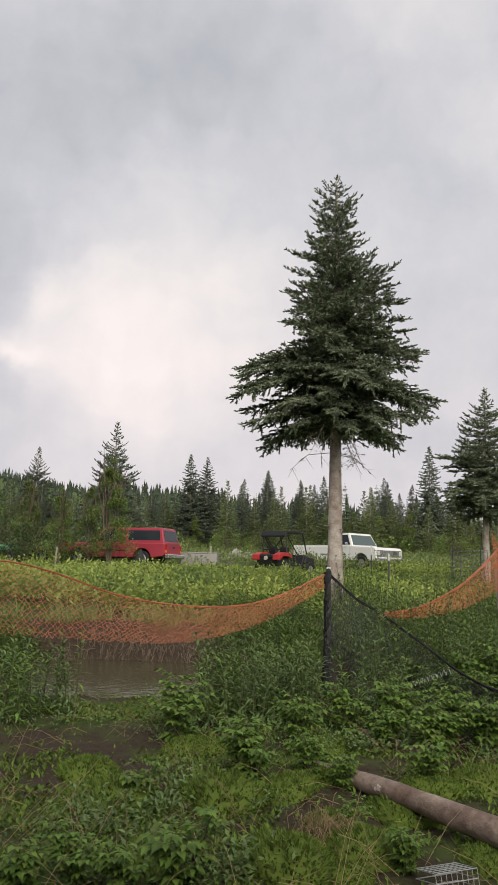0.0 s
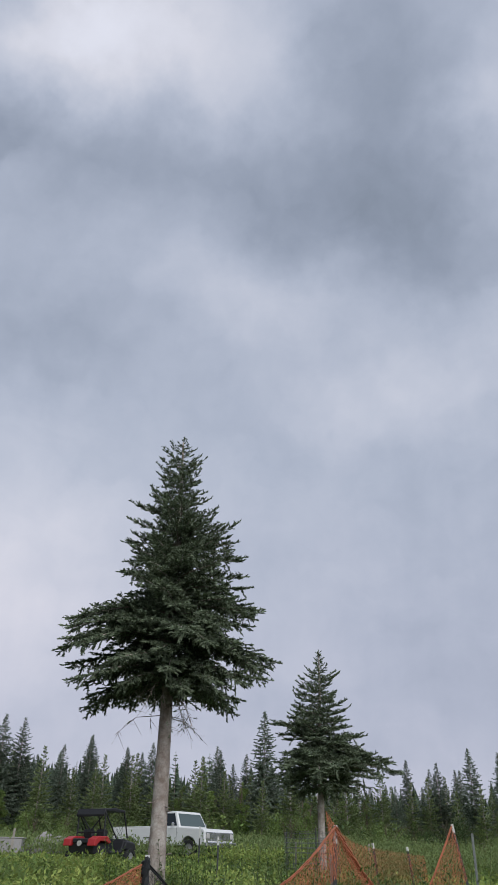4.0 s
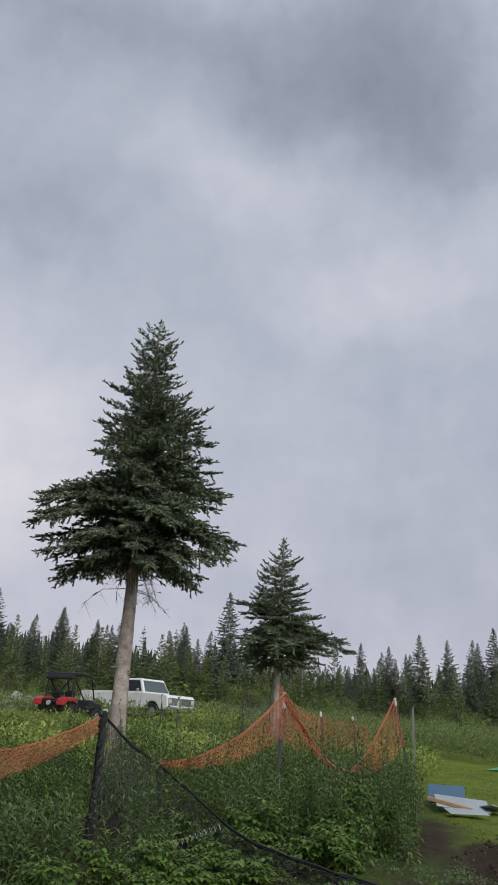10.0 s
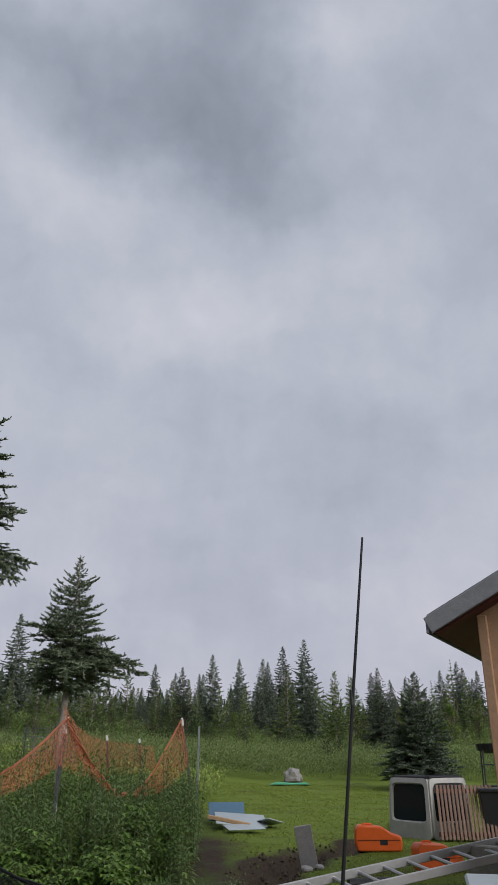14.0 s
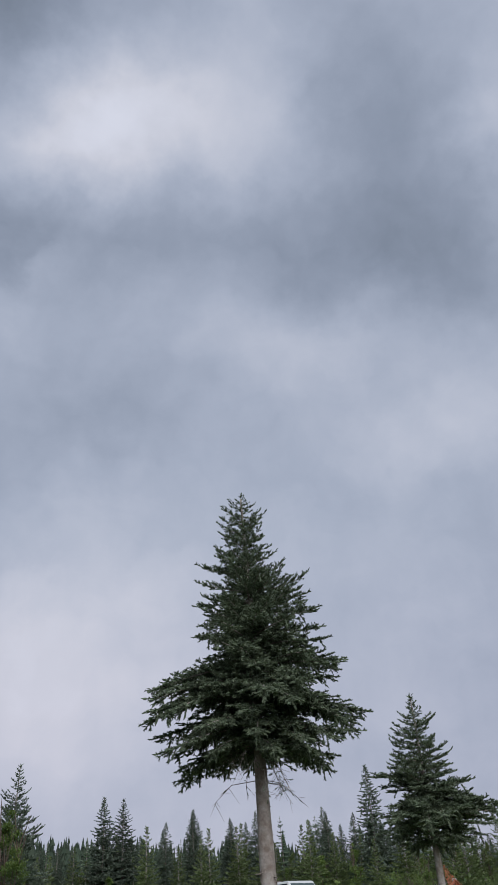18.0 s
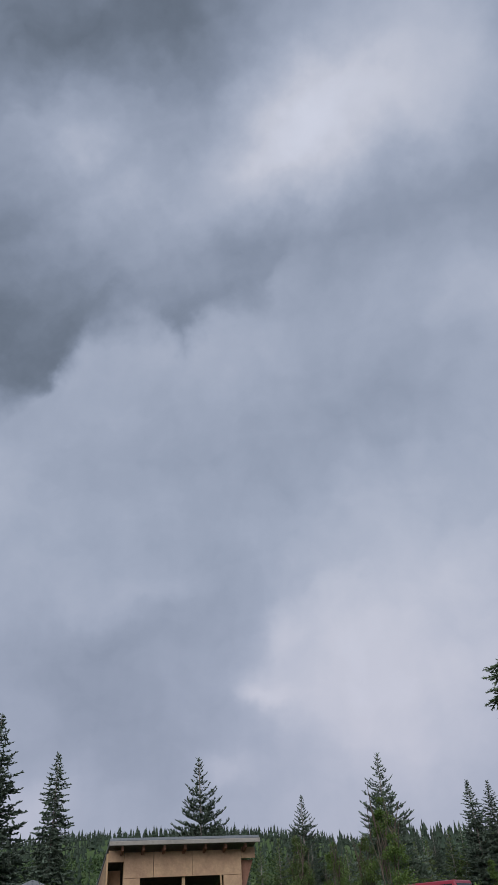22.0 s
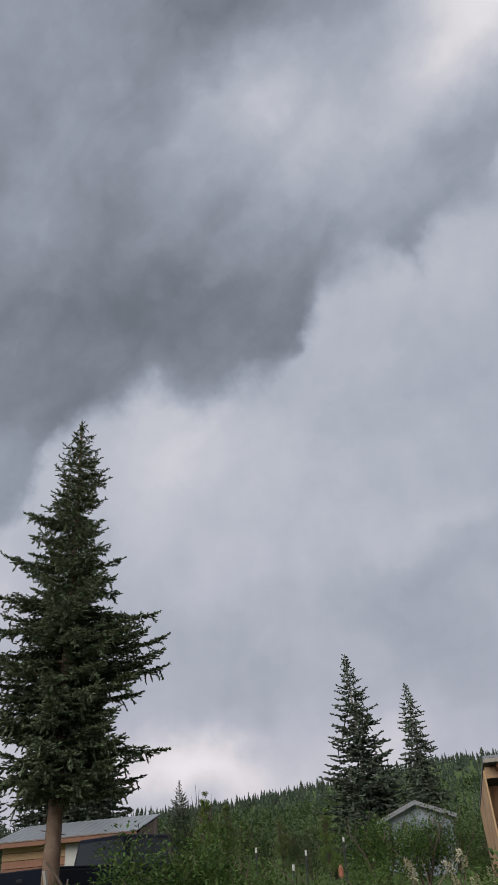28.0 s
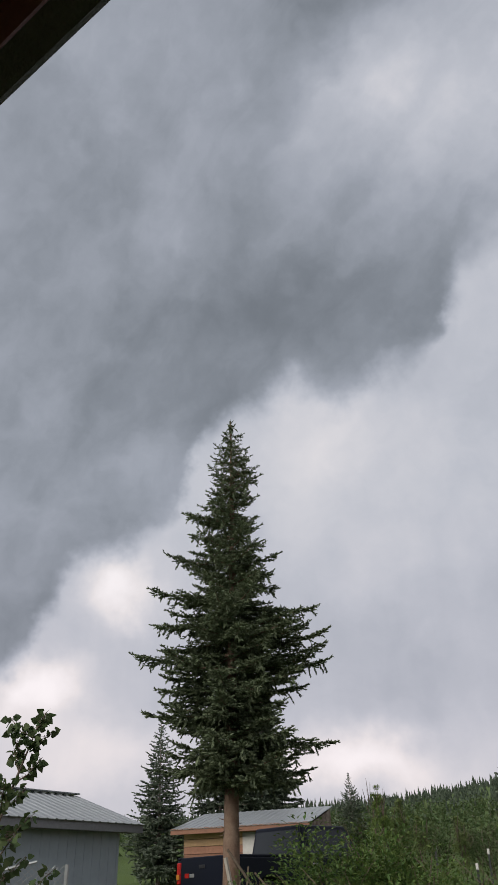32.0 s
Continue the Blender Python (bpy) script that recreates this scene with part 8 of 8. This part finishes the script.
def metal_garage():
    """The blue-grey building with the shallow metal roof."""
    a = Vector((-15.9, 6.40, 0))
    g = terrain(a.x, a.y) - 0.25
    m = frame_of((a.x, a.y, g), (0.40, -0.917))
    t = thing("metal_garage", m, "blue-grey metal-sided garage with a shallow pale roof", "garage")
    L, d, eave, ridge = 9.0, 2.15, 2.79 - g, 3.50 - g
    for i in range(40):
        part("siding_rib", Geo().box((0.36 + 0.215 * i, -0.35 + 0.002, (eave - 0.1) / 2), (0.045, 0.012, eave - 0.1), bevel=0.003), WALL_BLUE, t)
    part("wall", Geo().box((L / 2 + 0.15, -0.40, (eave - 0.1) / 2), (L - 0.4, 0.1, eave - 0.1)), WALL_BLUE, t)
    part("end_wall", Geo().prism([(0.35, 0), (2 * d - 0.35, 0), (2 * d - 0.35, eave - 0.1), (d, ridge - 0.12), (0.35, eave - 0.1)], 0.08, Matrix.Translation((0.35, 0, 0)) @ Matrix.Rotation(radians(-90), 4, "Z")), WALL_BLUE, t)
    part("fascia", Geo().box((L / 2, -0.01, eave - 0.04), (L, 0.035, 0.17), bevel=0.006), ROOF_FASCIA, t)
    part("soffit", Geo().box((L / 2, -0.19, eave - 0.10), (L, 0.34, 0.02)), ROOF_FASCIA, t)
    rise = Vector((0, -d, ridge - eave))
    ribbed_roof("roof", (0, 0.05, eave + 0.03), (1, 0, 0), rise.normalized(), L, rise.length, t, ROOF_GREY, 42)
    back = Vector((0, -d, eave - ridge))
    ribbed_roof("roof", (0, 0.05 - d, ridge + 0.03), (1, 0, 0), back.normalized(), L, back.length, t, ROOF_GREY, 42)
    part("ridge_cap", Geo().box((L / 2, -d + 0.05, ridge + 0.06), (L, 0.22, 0.03), bevel=0.008), ROOF_GREY, t)


metal_garage()


def chain_fence():
    t = thing("chain_link_fence", Matrix.Identity(4), "rolled chain-link fence with a bowed pipe rail", "fence")
    z0 = terrain(-11.7, 3.1)
    top = 1.98
    a, b = Vector((-12.3, 1.6, 0)), Vector((-11.62, 3.52, 0))
    g = net_geo([(a.x, a.y, top), ((a.x + b.x) / 2, (a.y + b.y) / 2, top + 0.02), (b.x, b.y, top - 0.02)], [(a.x, a.y, z0), ((a.x + b.x) / 2, (a.y + b.y) / 2, z0), (b.x, b.y, z0)], 50, 34, 0.004, 15, 0.0)
    part("mesh", g, WIRE, t)
    part("rail", Geo().tube([(a.x, a.y, top - 0.5), (-12.0, 2.4, top - 0.12), (b.x - 0.1, b.y - 0.4, top + 0.04)], 0.02, 7), WIRE, t)
    part("post", Geo().tube([(b.x, b.y, z0 - 0.1), (b.x, b.y, top)], 0.03, 8), WIRE, t)


chain_fence()


def aspen():
    """The young aspen close to the porch: a thin stem with heart-shaped leaves."""
    rng, st, lf = random.Random(91), Geo(), Geo()
    x0, y0 = -5.97, 1.0
    stem = [Vector((0, 0, -0.1)), Vector((0.03, 0.05, 1.0)), Vector((0.0, 0.20, 1.7)), Vector((-0.02, 0.42, 2.42))]
    st.tube(stem, [0.03, 0.022, 0.013, 0.004], 7)
    def heart(p, d, size):
        nor = Vector((rng.uniform(-1, 1), rng.uniform(-1, 1), rng.uniform(-0.2, 0.6))).normalized()
        side = d.cross(nor).normalized()
        st.tube([p, p + d * size * 0.6], 0.0016, 3, False)
        q = p + d * size * 0.55
        rim = [q, q + side * size * 0.30 - d * size * 0.10, q + side * size * 0.50 + d * size * 0.18, q + side * size * 0.34 + d * size * 0.55, q + d * size, q - side * size * 0.34 + d * size * 0.55, q - side * size * 0.50 + d * size * 0.18, q - side * size * 0.30 - d * size * 0.10]
        c = q + d * size * 0.4 + nor * size * 0.06
        lf.put([c, *rim], [(0, i + 1, (i + 1) % 8 + 1) for i in range(8)])
    for k in range(28):
        u = 0.06 + 0.94 * k / 27
        p = spline(stem, u)
        a = 2.4 * k + 0.6
        L = (0.62 * (1.08 - u) + 0.08) * rng.uniform(0.7, 1.2)
        tip = p + Vector((math.cos(a) * L, math.sin(a) * L, L * 0.75))
        st.tube([p, p.lerp(tip, 0.5) + Vector((0, 0, -0.03)), tip], [0.008, 0.005, 0.002], 4, False)
        for i in range(int(16 + 60 * L)):
            q = p.lerp(tip, rng.uniform(0.15, 1.0))
            heart(q, Vector((rng.uniform(-1, 1), rng.uniform(-1, 1), rng.uniform(-1.0, 0.3))).normalized(), rng.uniform(0.035, 0.065))
    for i in range(16):
        heart(spline(stem, rng.uniform(0.86, 1.0)), Vector((rng.uniform(-1, 1), rng.uniform(-1, 1), rng.uniform(-0.8, 0.4))).normalized(), rng.uniform(0.045, 0.075))
    t = thing("aspen_sapling", pose(x0, y0, terrain(x0, y0)), "young aspen with dark heart-shaped leaves beside the porch", "tree")
    part("stem", st, TWIG, t)
    part("foliage", lf, LEAF_DARK, t)


aspen()
# odds and ends round the great spruce
lean = thing("leaning_timber", Matrix.Identity(4), "grey timbers and dead boughs leaning on the great spruce", "timber")
for a, b, r in (((-13.9, 7.6, 0.6), (-14.1, 7.35, 2.15), 0.05), ((-13.6, 8.5, 0.6), (-14.3, 7.5, 2.3), 0.03), ((-13.4, 7.3, 0.6), (-14.2, 7.9, 2.0), 0.02), ((-13.2, 8.7, 0.7), (-14.3, 8.1, 1.9), 0.022), ((-13.7, 7.0, 0.6), (-14.3, 7.8, 1.8), 0.018)):
    part("timber", Geo().tube([a, ((a[0] + b[0]) / 2, (a[1] + b[1]) / 2, (a[2] + b[2]) / 2 + 0.04), b], [r, r * 0.95, r * 0.8], 6), WOOD_GREY if r > 0.04 else TWIG, lean)
for x, y, z in ((-13.6, 10.9, 1.55), (-14.6, 15.9, 1.68)):
    jug = thing("plastic_jug", pose(x, y, terrain(x, y)), "faded salmon plastic jug set on a stake in the bushes", "jug", "jugs on stakes")
    part("stake", Geo().tube([(0, 0, -0.1), (0, 0, z - terrain(x, y))], 0.015, 6), WOOD_GREY, jug)
    h = z - terrain(x, y)
    part("jug", Geo().tube([(0, 0, h), (0, 0, h + 0.05), (0, 0, h + 0.2), (0, 0, h + 0.26), (0, 0, h + 0.3)], [0.045, 0.065, 0.065, 0.03, 0.025], 12), SALMON, jug)

# ---- the porch over the camera ----
def porch():
    u, w = Vector((0.926, 0.377, 0)), Vector((-0.377, 0.926, 0))
    m = frame_of(tuple(Vector((-0.12, -0.05, 0)) + w * 0.268), u)
    t = thing("porch_roof", m, "dark-stained porch eave over the doorway", "porch")
    part("fascia", Geo().box((-2.4, -0.02, 2.80), (4.8, 0.04, 0.2), bevel=0.006), WOOD_DARK, t)
    for k in range(9):
        part("soffit_board", Geo().box((-2.4, -0.14 - 0.2 * k, 2.72), (4.8, 0.19, 0.02), bevel=0.004), WOOD_DARK, t)
    part("roof", Geo().box((-2.4, -1.2, 3.0), (4.9, 2.6, 0.06), Euler((radians(-8), 0, 0)).to_matrix(), bevel=0.01), SHINGLE, t)
    part("house_wall", Geo().box((-1.5, -1.95, 1.3), (6.6, 0.14, 3.2)), WOOD_WALL, t)


porch()
